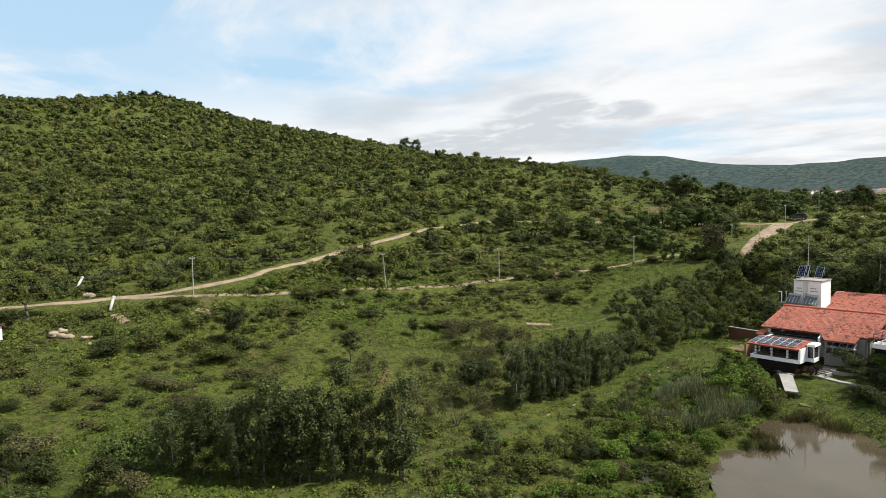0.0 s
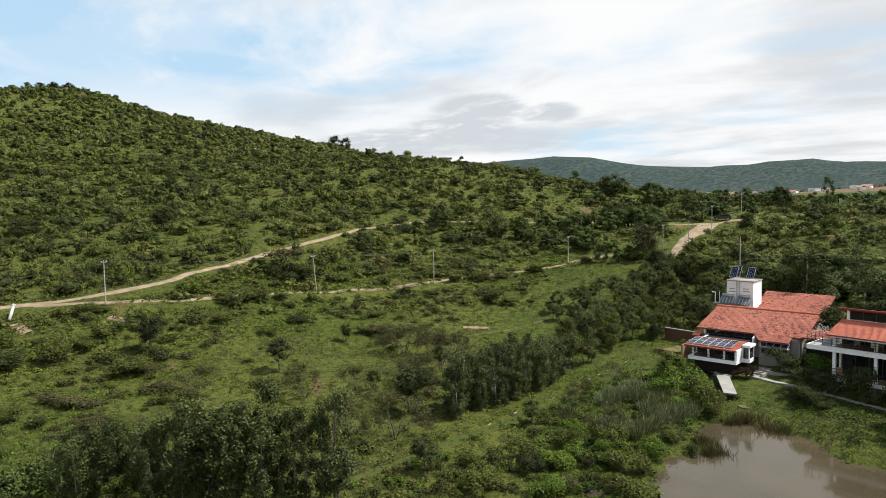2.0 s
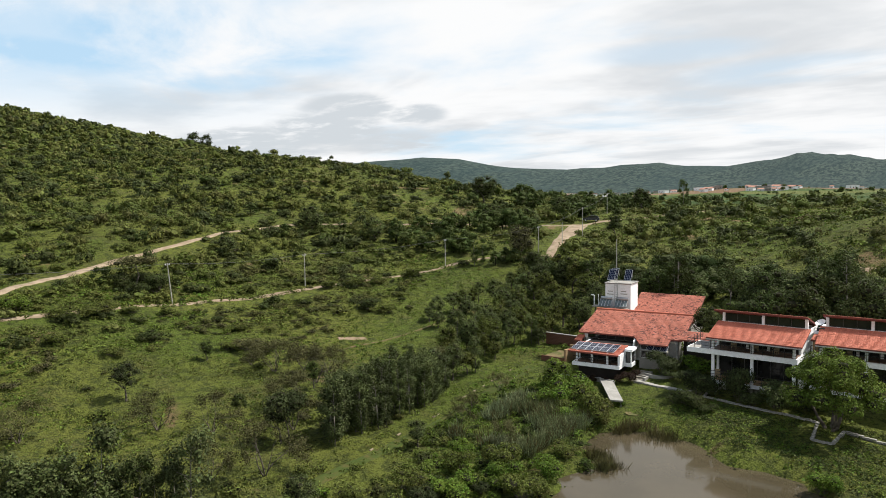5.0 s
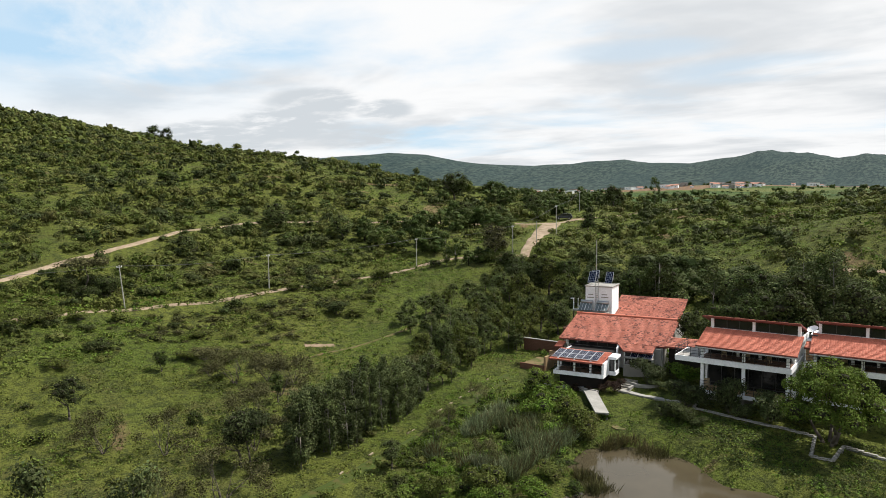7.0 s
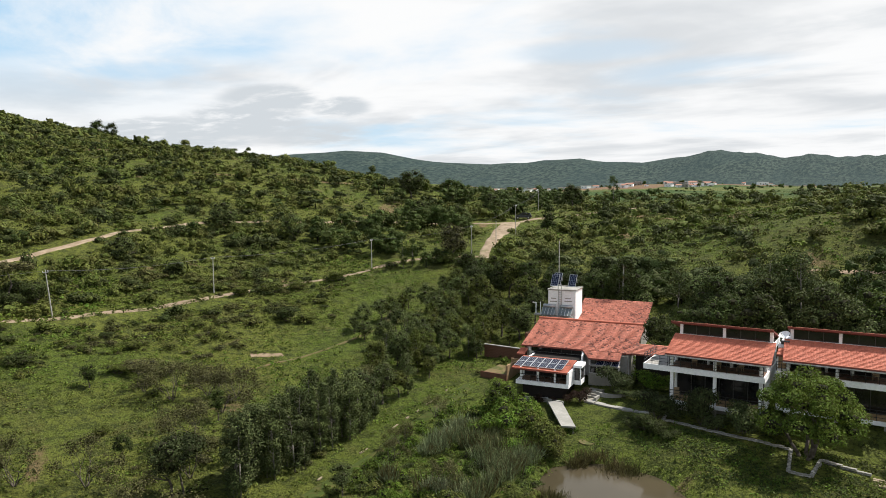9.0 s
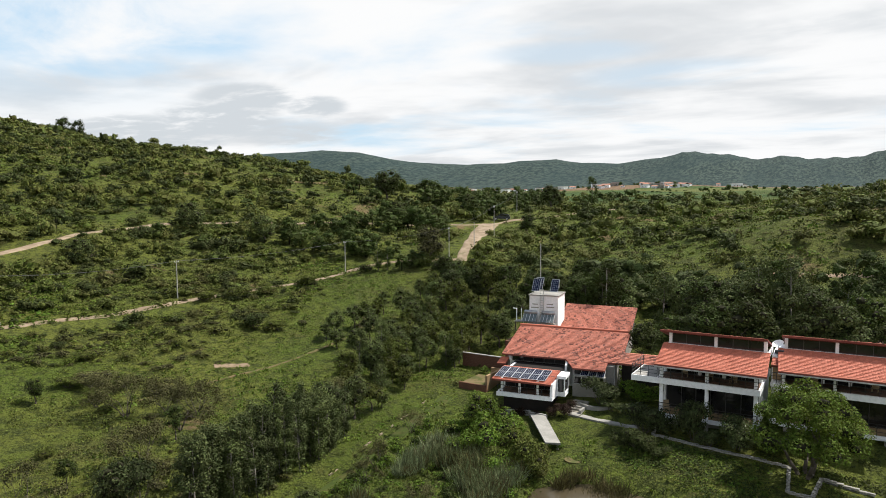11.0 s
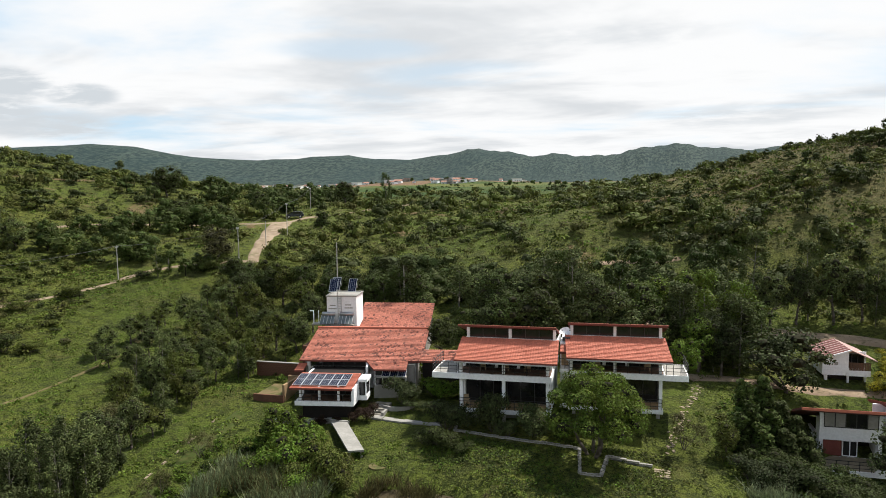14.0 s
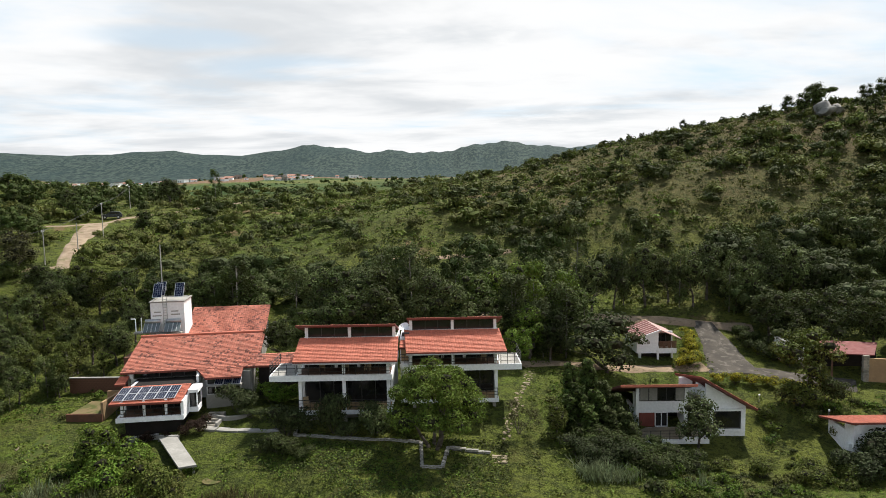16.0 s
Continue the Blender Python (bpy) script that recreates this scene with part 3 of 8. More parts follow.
def slab(bm, corners, thick):
    """A plate under the given corners, which run counter-clockwise from above."""
    top = [bm.verts.new(c) for c in corners]
    low = [bm.verts.new((c[0], c[1], c[2] - thick)) for c in corners]
    bm.faces.new(top)
    bm.faces.new(low[::-1])
    for i in range(len(top)):
        j = (i + 1) % len(top)
        bm.faces.new([top[i], low[i], low[j], top[j]])


def rod(bm, a, b, r0, r1=None, sides=6):
    a, b = Vector(a), Vector(b)
    r1 = r0 if r1 is None else r1
    q = (b - a).to_track_quat("Z", "Y")
    rings = []
    for p, r in ((a, r0), (b, r1)):
        rings.append([bm.verts.new(p + q @ Vector((r * math.cos(t), r * math.sin(t), 0))) for t in (2 * math.pi * i / sides for i in range(sides))])
    for i in range(sides):
        j = (i + 1) % sides
        bm.faces.new([rings[0][i], rings[0][j], rings[1][j], rings[1][i]])
    bm.faces.new(rings[0][::-1])
    bm.faces.new(rings[1])


def B():
    return bmesh.new()


def pieces(name, list_of, material, parent, label=""):
    """Each box a part of its own."""
    for c in list_of:
        part(name, boxes(c), material, parent, label)


def boxes(*list_of):
    bm = B()
    for c in list_of:
        box(bm, *c)
    return bm


def thing(name, m, label, category, group="", kind=""):
    ob = new(name)
    ob.matrix_world = m
    return tagged(ob, label, category, group, kind)


def strip(name, points, widths, material, label, category, lift=0.07, step=0.8, rough=0.25, seed=1):
    """A road, lane or path laid on the ground along a curved line."""
    pts = [Vector((p[0], p[1], 0)) for p in points]
    dense = []
    for i in range(len(pts) - 1):
        p0, p1, p2, p3 = pts[max(i - 1, 0)], pts[i], pts[i + 1], pts[min(i + 2, len(pts) - 1)]
        k = max(2, int((p2 - p1).length / step))
        for s in range(k):
            u = s / k
            dense.append(0.5 * (2 * p1 + (p2 - p0) * u + (2 * p0 - 5 * p1 + 4 * p2 - p3) * u * u + (3 * p1 - p0 - 3 * p2 + p3) * u ** 3))
    dense.append(pts[-1])
    rng = np.random.default_rng(seed)
    across = 7
    verts = []
    wob = np.cumsum(rng.normal(0, rough, (len(dense), 2)), 0)
    wob = wob - np.linspace(0, 1, len(dense))[:, None] * wob[-1]
    wob = np.clip(wob, -0.35, 0.35) * min(1.0, widths[0] / 3)
    for i, p in enumerate(dense):
        d = (dense[min(i + 1, len(dense) - 1)] - dense[max(i - 1, 0)]).normalized()
        side = Vector((-d.y, d.x, 0))
        w = widths[0] + (widths[1] - widths[0]) * i / len(dense)
        for k in range(across):
            s = k / (across - 1) * 2 - 1
            o = side * (s * w / 2 + (wob[i, 0] if s > 0 else wob[i, 1]) * abs(s))
            crown = lift * (1 - abs(s) ** 4) if abs(s) < 1 else -0.25
            verts.append((p.x + o.x, p.y + o.y, crown))
    v = np.array(verts)
    v[:, 2] += ground(v[:, 0], v[:, 1]) + 0.02
    f = []
    for i in range(len(dense) - 1):
        for k in range(across - 1):
            a = i * across + k
            f.append((a, a + across, a + across + 1, a + 1))
    return tagged(new(name, bulk(name, v, np.array(f), material, True)), label, category, kind="structure")


# ---- ground, water, roads ----
def build_ground():
    nx, ny = len(GX), len(GY)
    v = np.stack([np.repeat(GX[None], ny, 0), np.repeat(GY[:, None], nx, 1), GZ], -1).reshape(-1, 3)
    j, i = np.meshgrid(np.arange(ny - 1), np.arange(nx - 1), indexing="ij")
    a = (j * nx + i).ravel()
    f = np.stack([a, a + 1, a + nx + 1, a + nx], -1)
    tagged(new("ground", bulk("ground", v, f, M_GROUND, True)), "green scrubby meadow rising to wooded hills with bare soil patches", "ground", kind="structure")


def build_pond():
    bm = B()
    rim = []
    for i in range(90):
        t = 2 * math.pi * i / 90
        r = 2.0
        while pond_edge(-8 + r * math.cos(t), 37 + r * math.sin(t)) < 0.9 and r < 30:
            r += 0.1
        rim.append(bm.verts.new((-8 + r * math.cos(t), 37 + r * math.sin(t), WATER_Z)))
    bm.faces.new(rim)
    ob = part("water", bm, M_WATER, None, "still murky brown pond water reflecting the cloudy sky")
    tagged(ob, category="pond", kind="structure")


def build_pool():
    bm = B()
    rim = [bm.verts.new((-15.8 + (1.3 + 0.25 * math.sin(3 * t)) * math.cos(t), 21.2 + (0.8 + 0.15 * math.cos(2 * t)) * math.sin(t), gz(-15.8, 21.2) + 0.07)) for t in (2 * math.pi * i / 28 for i in range(28))]
    bm.faces.new(rim)
    tagged(part("water", bm, M_WATER, None, "small dark pool of water among dry grass"), category="pool", kind="structure")


build_ground()
build_pond()
build_pool()
HILL_ROAD = [(-108, -40), (-103, -26), (-99.4, -17.7), (-96.1, -11.3), (-93.8, -3.0), (-92.2, 4.2), (-93.0, 14.2), (-101.0, 25.0), (-106.6, 37.0),
             (-110.5, 47.0), (-114.5, 57.4), (-119.0, 70), (-119.4, 85.0), (-110.9, 100.7), (-98.1, 117.7), (-86.5, 128.0), (-80.0, 132.8), (-76.6, 137.5), (-74.2, 143.5), (-72.6, 149.0), (-68, 166), (-60, 190)]
BRANCH = [(-74.8, 141.0), (-72.6, 134.0), (-70.3, 126.8), (-67.0, 118.8), (-64.5, 112.6), (-62.2, 106.5), (-60.2, 102.4), (-58.8, 101.0)]
BACK_ROAD = [(-2, 88.2), (4.6, 88.3), (11.9, 88.8), (19.7, 89.0), (27, 88.4), (34.8, 87.4), (39, 86.6)]
LANE = [(-93.4, -3.9), (-87.6, 4.7), (-85.2, 11.8), (-84.2, 18.0), (-84.6, 27), (-84.9, 35.4), (-84.0, 48.0), (-81.6, 61.4), (-77.6, 78), (-74.0, 89.0), (-70, 95.3), (-60, 101.5)]
strip("road", HILL_ROAD, (1.7, 1.6), M_ROAD, "pale dirt road climbing along the hillside", "dirt road")
strip("road", BRANCH, (5.4, 1.9), M_ROAD, "pale dirt road winding down from the junction to the houses", "dirt road", lift=0.10, rough=0.10, seed=2)
strip("road", BACK_ROAD, (2.6, 2.6), M_DIRT, "pale dirt road behind the cottages", "dirt road", lift=0.10, seed=9)
strip("road", LANE, (1.3, 1.3), M_ROAD, "narrow pale dirt lane along the foot of the hill", "dirt lane", seed=3)
strip("path", [(7.6, 71.6), (9.0, 72.4), (12.8, 73.3), (17.9, 73.8), (24.1, 74.4), (29, 75.5)], (2.8, 2.6), M_DIRT, "reddish dirt track between the lawn and the white cottage", "dirt path", seed=4)
strip("path", [(-12, 107.6), (-6.7, 107.5), (-1, 108.0), (4.3, 107.9), (9.5, 108.6)], (1.6, 1.5), M_DIRT, "narrow bare dirt terrace on the slope behind the houses", "dirt path", seed=16)
strip("path", [(-34.7, 56), (-34.1, 50), (-33.5, 43.5), (-32.7, 35.7), (-31.6, 24.2), (-30.2, 10.2), (-29, -4)], (1.9, 1.5), M_TRACK, "worn grassy track beside the grove of young trees", "grass track", lift=0.02, seed=5)
strip("path", [(-59.2, 36.3), (-57.8, 46), (-56.6, 54.0), (-55.7, 64.4)], (0.45, 0.4), M_SOIL, "faint footpath across the meadow", "footpath", seed=6)
strip("path", [(-61.2, 47.4), (-60.4, 48.6), (-59.6, 49.4), (-59.0, 50.6)], (1.6, 1.2), M_DIRT, "bare patch of pale soil in the meadow", "bare soil", seed=7)
strip("path", [(-87.0, -6.9), (-85.0, -6.6), (-83.2, -6.0)], (2.4, 1.6), M_DIRT, "bare reddish soil on the bank below the road", "bare soil", seed=19)
strip("path", [(-82.8, 3.4), (-81.4, 4.6), (-80.6, 6.4)], (1.5, 1.1), M_DIRT, "bare reddish soil on the bank below the lane", "bare soil", seed=20)
strip("path", [(-22.6, 31.8), (-22.1, 32.6), (-21.7, 33.4)], (1.3, 1.0), M_DIRT, "bare reddish soil among the reeds", "bare soil", seed=17)
strip("path", [(-26.2, 24.2), (-25.5, 24.7), (-24.9, 25.4)], (1.2, 0.9), M_DIRT, "bare reddish soil on the bank", "bare soil", seed=18)
strip("pavement", [(33.3, 88.0), (32.9, 83.0), (32.3, 78.5), (32.0, 75.2), (31.9, 73.4)], (3.2, 7.6), M_GRAVEL, "grey gravel forecourt between hedges", "driveway", lift=0.14, rough=0.12, seed=8)
strip("pavement", [(32.4, 75.0), (36.5, 73.4), (40.0, 71.6), (43.0, 70.2)], (3.4, 4.0), M_GRAVEL, "grey gravel yard in front of the shelter", "driveway", lift=0.10, rough=0.12, seed=10)


# ---- houses ----
def tile_bed(name, corners, material, parent, tile=0.22, course=0.28, seed=0):
    """Courses of overlapping tiles on the plane eave-left, eave-right, top-right, top-left."""
    a, b, c, d = (np.array(p, float) for p in corners)
    rng = np.random.default_rng(seed)
    nu, nv = max(2, int(np.linalg.norm(b - a) / tile)), max(2, int(np.linalg.norm(d - a) / course))
    up = np.cross(b - a, d - a)
    up = up / np.linalg.norm(up)
    i, j = np.meshgrid(np.arange(nu), np.arange(nv))
    i, j = i.ravel(), j.ravel()
    k = len(i)

    def at(u, v, h):
        u, v = u[:, None] / nu, v[:, None] / nv
        return (a * (1 - u) + b * u) * (1 - v) + (d * (1 - u) + c * u) * v + up * h[:, None]

    lift, tilt = rng.normal(0, 0.008, k), rng.normal(0, 0.010, k)
    slip = rng.normal(0, 0.035, k)
    e = 0.012
    rows = [at(i + e, j + slip, 0.050 + lift), at(i + 0.5, j + slip, 0.070 + lift + tilt), at(i + 1 - e, j + slip, 0.050 + lift + tilt),
            at(i + e, j + 1.12 + 0 * lift, 0.012 + 0 * lift), at(i + 0.5, j + 1.12 + 0 * lift, 0.032 + 0 * lift), at(i + 1 - e, j + 1.12 + 0 * lift, 0.012 + 0 * lift),
            at(i + e, j + slip, 0 * lift), at(i + 0.5, j + slip, 0.03 + 0 * lift), at(i + 1 - e, j + slip, 0 * lift)]
    v = np.stack(rows, 1).reshape(-1, 3)
    q = np.array([(0, 1, 4, 3), (1, 2, 5, 4), (6, 7, 1, 0), (7, 8, 2, 1)])
    f = (np.arange(k)[:, None, None] * 9 + q[None]).reshape(-1, 4)
    ob = new(name, bulk(name, v, f, material))
    ob.parent = parent
    return tagged(ob, "rows of overlapping terracotta tiles", kind="stuff")


def tiled_roof(house, corners, material, seed, thick=0.14, label="terracotta tiled roof"):
    bm = B()
    slab(bm, corners, thick)
    roof = part("roof", bm, M_ROOF_EDGE, house, label)
    tile_bed("roof_tiles", corners, material, roof, seed=seed)
    return roof


def window(house, x0, x1, y, z0, z1, panes, frame_material=None, label="dark framed window", bar=0.07, pane_material=None):
    """A window in a wall that faces -y: frame, mullions and panes."""
    bm = boxes((x0, x1, y - 0.05, y + 0.05, z0, z0 + bar), (x0, x1, y - 0.05, y + 0.05, z1 - bar, z1))
    for i in range(panes + 1):
        x = x0 + (x1 - x0 - bar) * i / panes
        box(bm, x, x + bar, y - 0.045, y + 0.045, z0 + bar, z1 - bar)
    w = part("window", bm, frame_material or M_FRAME, house, label)
    for i in range(panes):
        a, b = x0 + (x1 - x0 - bar) * i / panes + bar, x0 + (x1 - x0 - bar) * (i + 1) / panes
        part("pane", boxes((a, b, y - 0.01, y + 0.01, z0 + bar, z1 - bar)), pane_material or M_GLASS, w)
    return w


def railing(house, x0, x1, y, z, high=0.95, posts=8, gap=3):
    bm = B()
    for i in range(posts + 1):
        x = x0 + (x1 - x0) * i / posts
        rod(bm, (x, y, z), (x, y, z + high), 0.028, sides=5)
    for k in range(gap):
        zz = z + high - k * high / gap
        rod(bm, (x0, y, zz), (x1, y, zz), 0.024 if k else 0.032, sides=5)
    return part("railing", bm, M_RAIL, house, "thin dark steel balcony railing")


def side_railing(house, x, y0, y1, z, high=0.95, posts=4):
    bm = B()
    for i in range(posts + 1):
        y = y0 + (y1 - y0) * i / posts
        rod(bm, (x, y, z), (x, y, z + high), 0.028, sides=5)
    for k in range(3):
        rod(bm, (x, y0, z + high - k * 0.3), (x, y1, z + high - k * 0.3), 0.025, sides=5)
    return part("railing", bm, M_RAIL, house, "thin dark steel balcony railing")


def villa(m, deck, seed, label):
    """A two-storey villa: open verandahs below a tiled roof, a glazed clerestory above it."""
    h = thing("villa", m, label, "house", "matching villas")
    lo, hi = (-2.35, 8.45) if deck < 0 else (-0.1, 10.4)
    part("floor_slab", boxes((0, 8.3, 0, 8.2, 0, 0.36)), M_WHITE, h, "white concrete verandah slab")
    bm = boxes((-0.1, 8.45, -0.2, 8.2, 3.1, 3.62))
    part("balcony_slab", bm, M_WHITE, h, "white concrete balcony slab")
    bm = boxes((lo, -0.1, -0.2, 4.0, 3.1, 3.62)) if deck < 0 else boxes((8.45, hi, -0.2, 3.8, 3.1, 3.62))
    part("deck", bm, M_WHITE, h, "white open deck")
    part("deck_floor", boxes((lo + 0.12, -0.1, -0.08, 3.9, 3.622, 3.64)) if deck < 0 else boxes((8.45, hi - 0.12, -0.08, 3.7, 3.622, 3.64)), M_CONCRETE, h, "grey deck screed")
    part("floor_tiles", boxes((0.1, 8.2, 0.15, 2.24, 0.363, 0.38)), M_TAN, h, "tan verandah floor tiles")
    part("floor_tiles", boxes((0.1, 8.3, 0.05, 2.24, 3.623, 3.64)), M_WOOD, h, "dark balcony floor tiles")
    part("plinth", boxes((0.5, 7.8, 1.2, 8.0, -2.2, 0)), M_CONCRETE, h)
    for x in (0.35, 4.0, 7.75):
        part("stilt", boxes((x, x + 0.3, 0.3, 0.6, -2.4, 0)), M_CONCRETE, h)
    for x in (0.12, 4.0, 7.92):
        part("post", boxes((x, x + 0.3, 0.15, 0.45, 0.36, 3.1)), M_WHITE, h)
        part("post", boxes((x, x + 0.26, 0.2, 0.46, 3.62, 5.22)), M_WHITE, h)
    pieces("wall", [(0, 0.22, 2.3, 8.2, 0.36, 3.1), (8.08, 8.3, 2.3, 8.2, 0.36, 3.1), (0.22, 8.08, 8.0, 8.2, 0.36, 3.1)], M_WHITE, h)
    pieces("wall", [(0, 0.22, 2.3, 8.2, 3.62, 5.5), (8.08, 8.3, 2.3, 8.2, 3.62, 5.5), (0.22, 8.08, 8.0, 8.2, 3.62, 5.7)], M_WHITE, h)
    # rear walls and ceiling carry the rooms' shade in their colour
    pieces("inner_wall", [(0.24, 8.06, 5.2, 5.35, 0.38, 3.08), (0.24, 8.06, 5.2, 5.35, 3.64, 5.6)], M_SHADE, h, "rear wall of the rooms, coloured as dim shade")
    part("ceiling_board", boxes((0.02, 8.28, 0.5, 5.2, 3.06, 3.095)), M_SHADE, h)
    window(h, 0.3, 8.0, 2.3, 0.38, 3.05, 6, label="wide dark glazed verandah front")
    window(h, 0.3, 8.0, 2.3, 3.64, 5.35, 6, label="wide dark glazed balcony front")
    for x in (3.05, 5.1):
        part("door_leaf", boxes((x, x + 0.28, 2.10, 2.2, 3.64, 5.1)), M_WHITE, h, "white folded door leaf")
    pieces("curtain", [(5.9, 6.9, 2.42, 2.5, 3.7, 5.2), (6.2, 7.9, 2.42, 2.5, 0.45, 2.9)], M_RED_DOOR, h, "dark red curtain")
    railing(h, 0.1, 8.2, 0.06, 0.36)
    railing(h, 0.1, 8.3, -0.12, 3.62)
    if deck < 0:
        railing(h, lo + 0.05, -0.05, -0.1, 3.62, posts=3)
        side_railing(h, lo + 0.05, -0.1, 3.9, 3.62)
    else:
        railing(h, 8.5, hi - 0.05, -0.1, 3.62, posts=3)
        side_railing(h, hi - 0.05, -0.1, 3.7, 3.62)
    tiled_roof(h, [(-0.12, -0.95, 5.0), (9.0, -0.95, 5.0), (8.75, 4.25, 5.95), (-0.5, 4.25, 5.95)], M_TILE, seed)
    part("gutter", boxes((-0.1, 8.98, -1.05, -0.96, 4.80, 4.90)), M_PANEL_FRAME, h)
    part("wall", boxes((-0.1, 8.6, 4.2, 4.36, 5.3, 6.0)), M_WHITE, h)
    for i, x in enumerate((0.02, 4.05, 8.2)):
        part("clerestory_post", boxes((x, x + 0.27, 4.1, 4.4, 5.95, 7.12)), M_WHITE, h)
    window(h, 0.29, 4.05, 4.3, 6.0, 7.1, 3, label="dark clerestory glazing", bar=0.06)
    window(h, 4.32, 8.2, 4.3, 6.0, 7.1, 3, label="dark clerestory glazing", bar=0.06)
    pieces("wall", [(-0.1, 0.02, 4.36, 8.2, 5.3, 5.8), (8.47, 8.6, 4.36, 8.2, 5.3, 5.8)], M_WHITE, h)
    e0, e1 = (-0.75, 8.55) if deck < 0 else (-0.2, 9.0)
    tiled_roof(h, [(e0, 3.6, 7.25), (e1, 3.6, 7.25), (e1, 8.6, 5.75), (e0, 8.6, 5.75)], M_TILE_OLD, seed + 1, label="low back roof with a dark red fascia")
    return h


villa(pose(-13.2, 57.0, 0, 0, 0, 1.0), -1, 11, "two-storey white villa with red tiled roof, dark verandahs and open deck")
villa(pose(-3.55, 59.75, 0, 0, 0, 2.0), 1, 21, "two-storey white villa half hidden behind a broad tree")


def balcony_chair(m):
    c = thing("chair", m, "light tan cane armchair on the villa balcony", "chair", "balcony chairs")
    part("seat", boxes((-0.26, 0.26, -0.25, 0.25, 0.36, 0.44)), M_CHAIR, c)
    part("backrest", boxes((-0.26, 0.26, 0.2, 0.27, 0.44, 0.95)), M_CHAIR, c)
    for x in (-0.24, 0.19):
        part("armrest", boxes((x, x + 0.06, -0.22, 0.2, 0.60, 0.65)), M_CHAIR, c)
        for y in (-0.24, 0.19):
            part("leg", boxes((x, x + 0.05, y, y + 0.05, 0, 0.36)), M_CHAIR, c)
    return c


first_chair = balcony_chair(pose(-11.1, 58.1, 3.62, 0, 0, 12))
for x, y, turn in ((-7.05, 58.2, -10), (-9.0, 58.3, 4), (-1.0, 61.0, 8), (3.4, 61.2, -6)):
    copy_thing(first_chair, pose(x, y, 3.62, 0, 0, turn))
copy_thing(first_chair, pose(-12.6, 57.9, 0.36, 0, 0, 30))


def solar_panel(m, cols, rows, label, group, wide=1.0, long=1.62, stand=0.0):
    """A framed photovoltaic module with its cells, tilted as the pose says."""
    p = thing("solar_panel", m, label, "solar panel", group)
    part("frame", boxes((0, wide, 0, long, 0, 0.035)), M_PANEL_FRAME, p, "pale aluminium frame")
    bm = B()
    e = 0.035
    for i in range(cols):
        for j in range(rows):
            a, b = e + (wide - 2 * e) * i / cols, e + (long - 2 * e) * j / rows
            box(bm, a + 0.008, a + (wide - 2 * e) / cols - 0.008, b + 0.008, b + (long - 2 * e) / rows - 0.008, 0.036, 0.042)
    part("cell_sheet", bm, M_CELL, p, "dark blue glossy cells")
    if stand:
        for x in (0.1, wide - 0.1):
            for a, b in (((x, 0.1, 0), (x, 0.1, -0.25)), ((x, long - 0.2, 0), (x, long - 0.2 - stand * 0.5, -stand))):
                bm = B()
                rod(bm, a, b, 0.03, sides=5)
                part("leg", bm, M_STEEL, p)
    return p


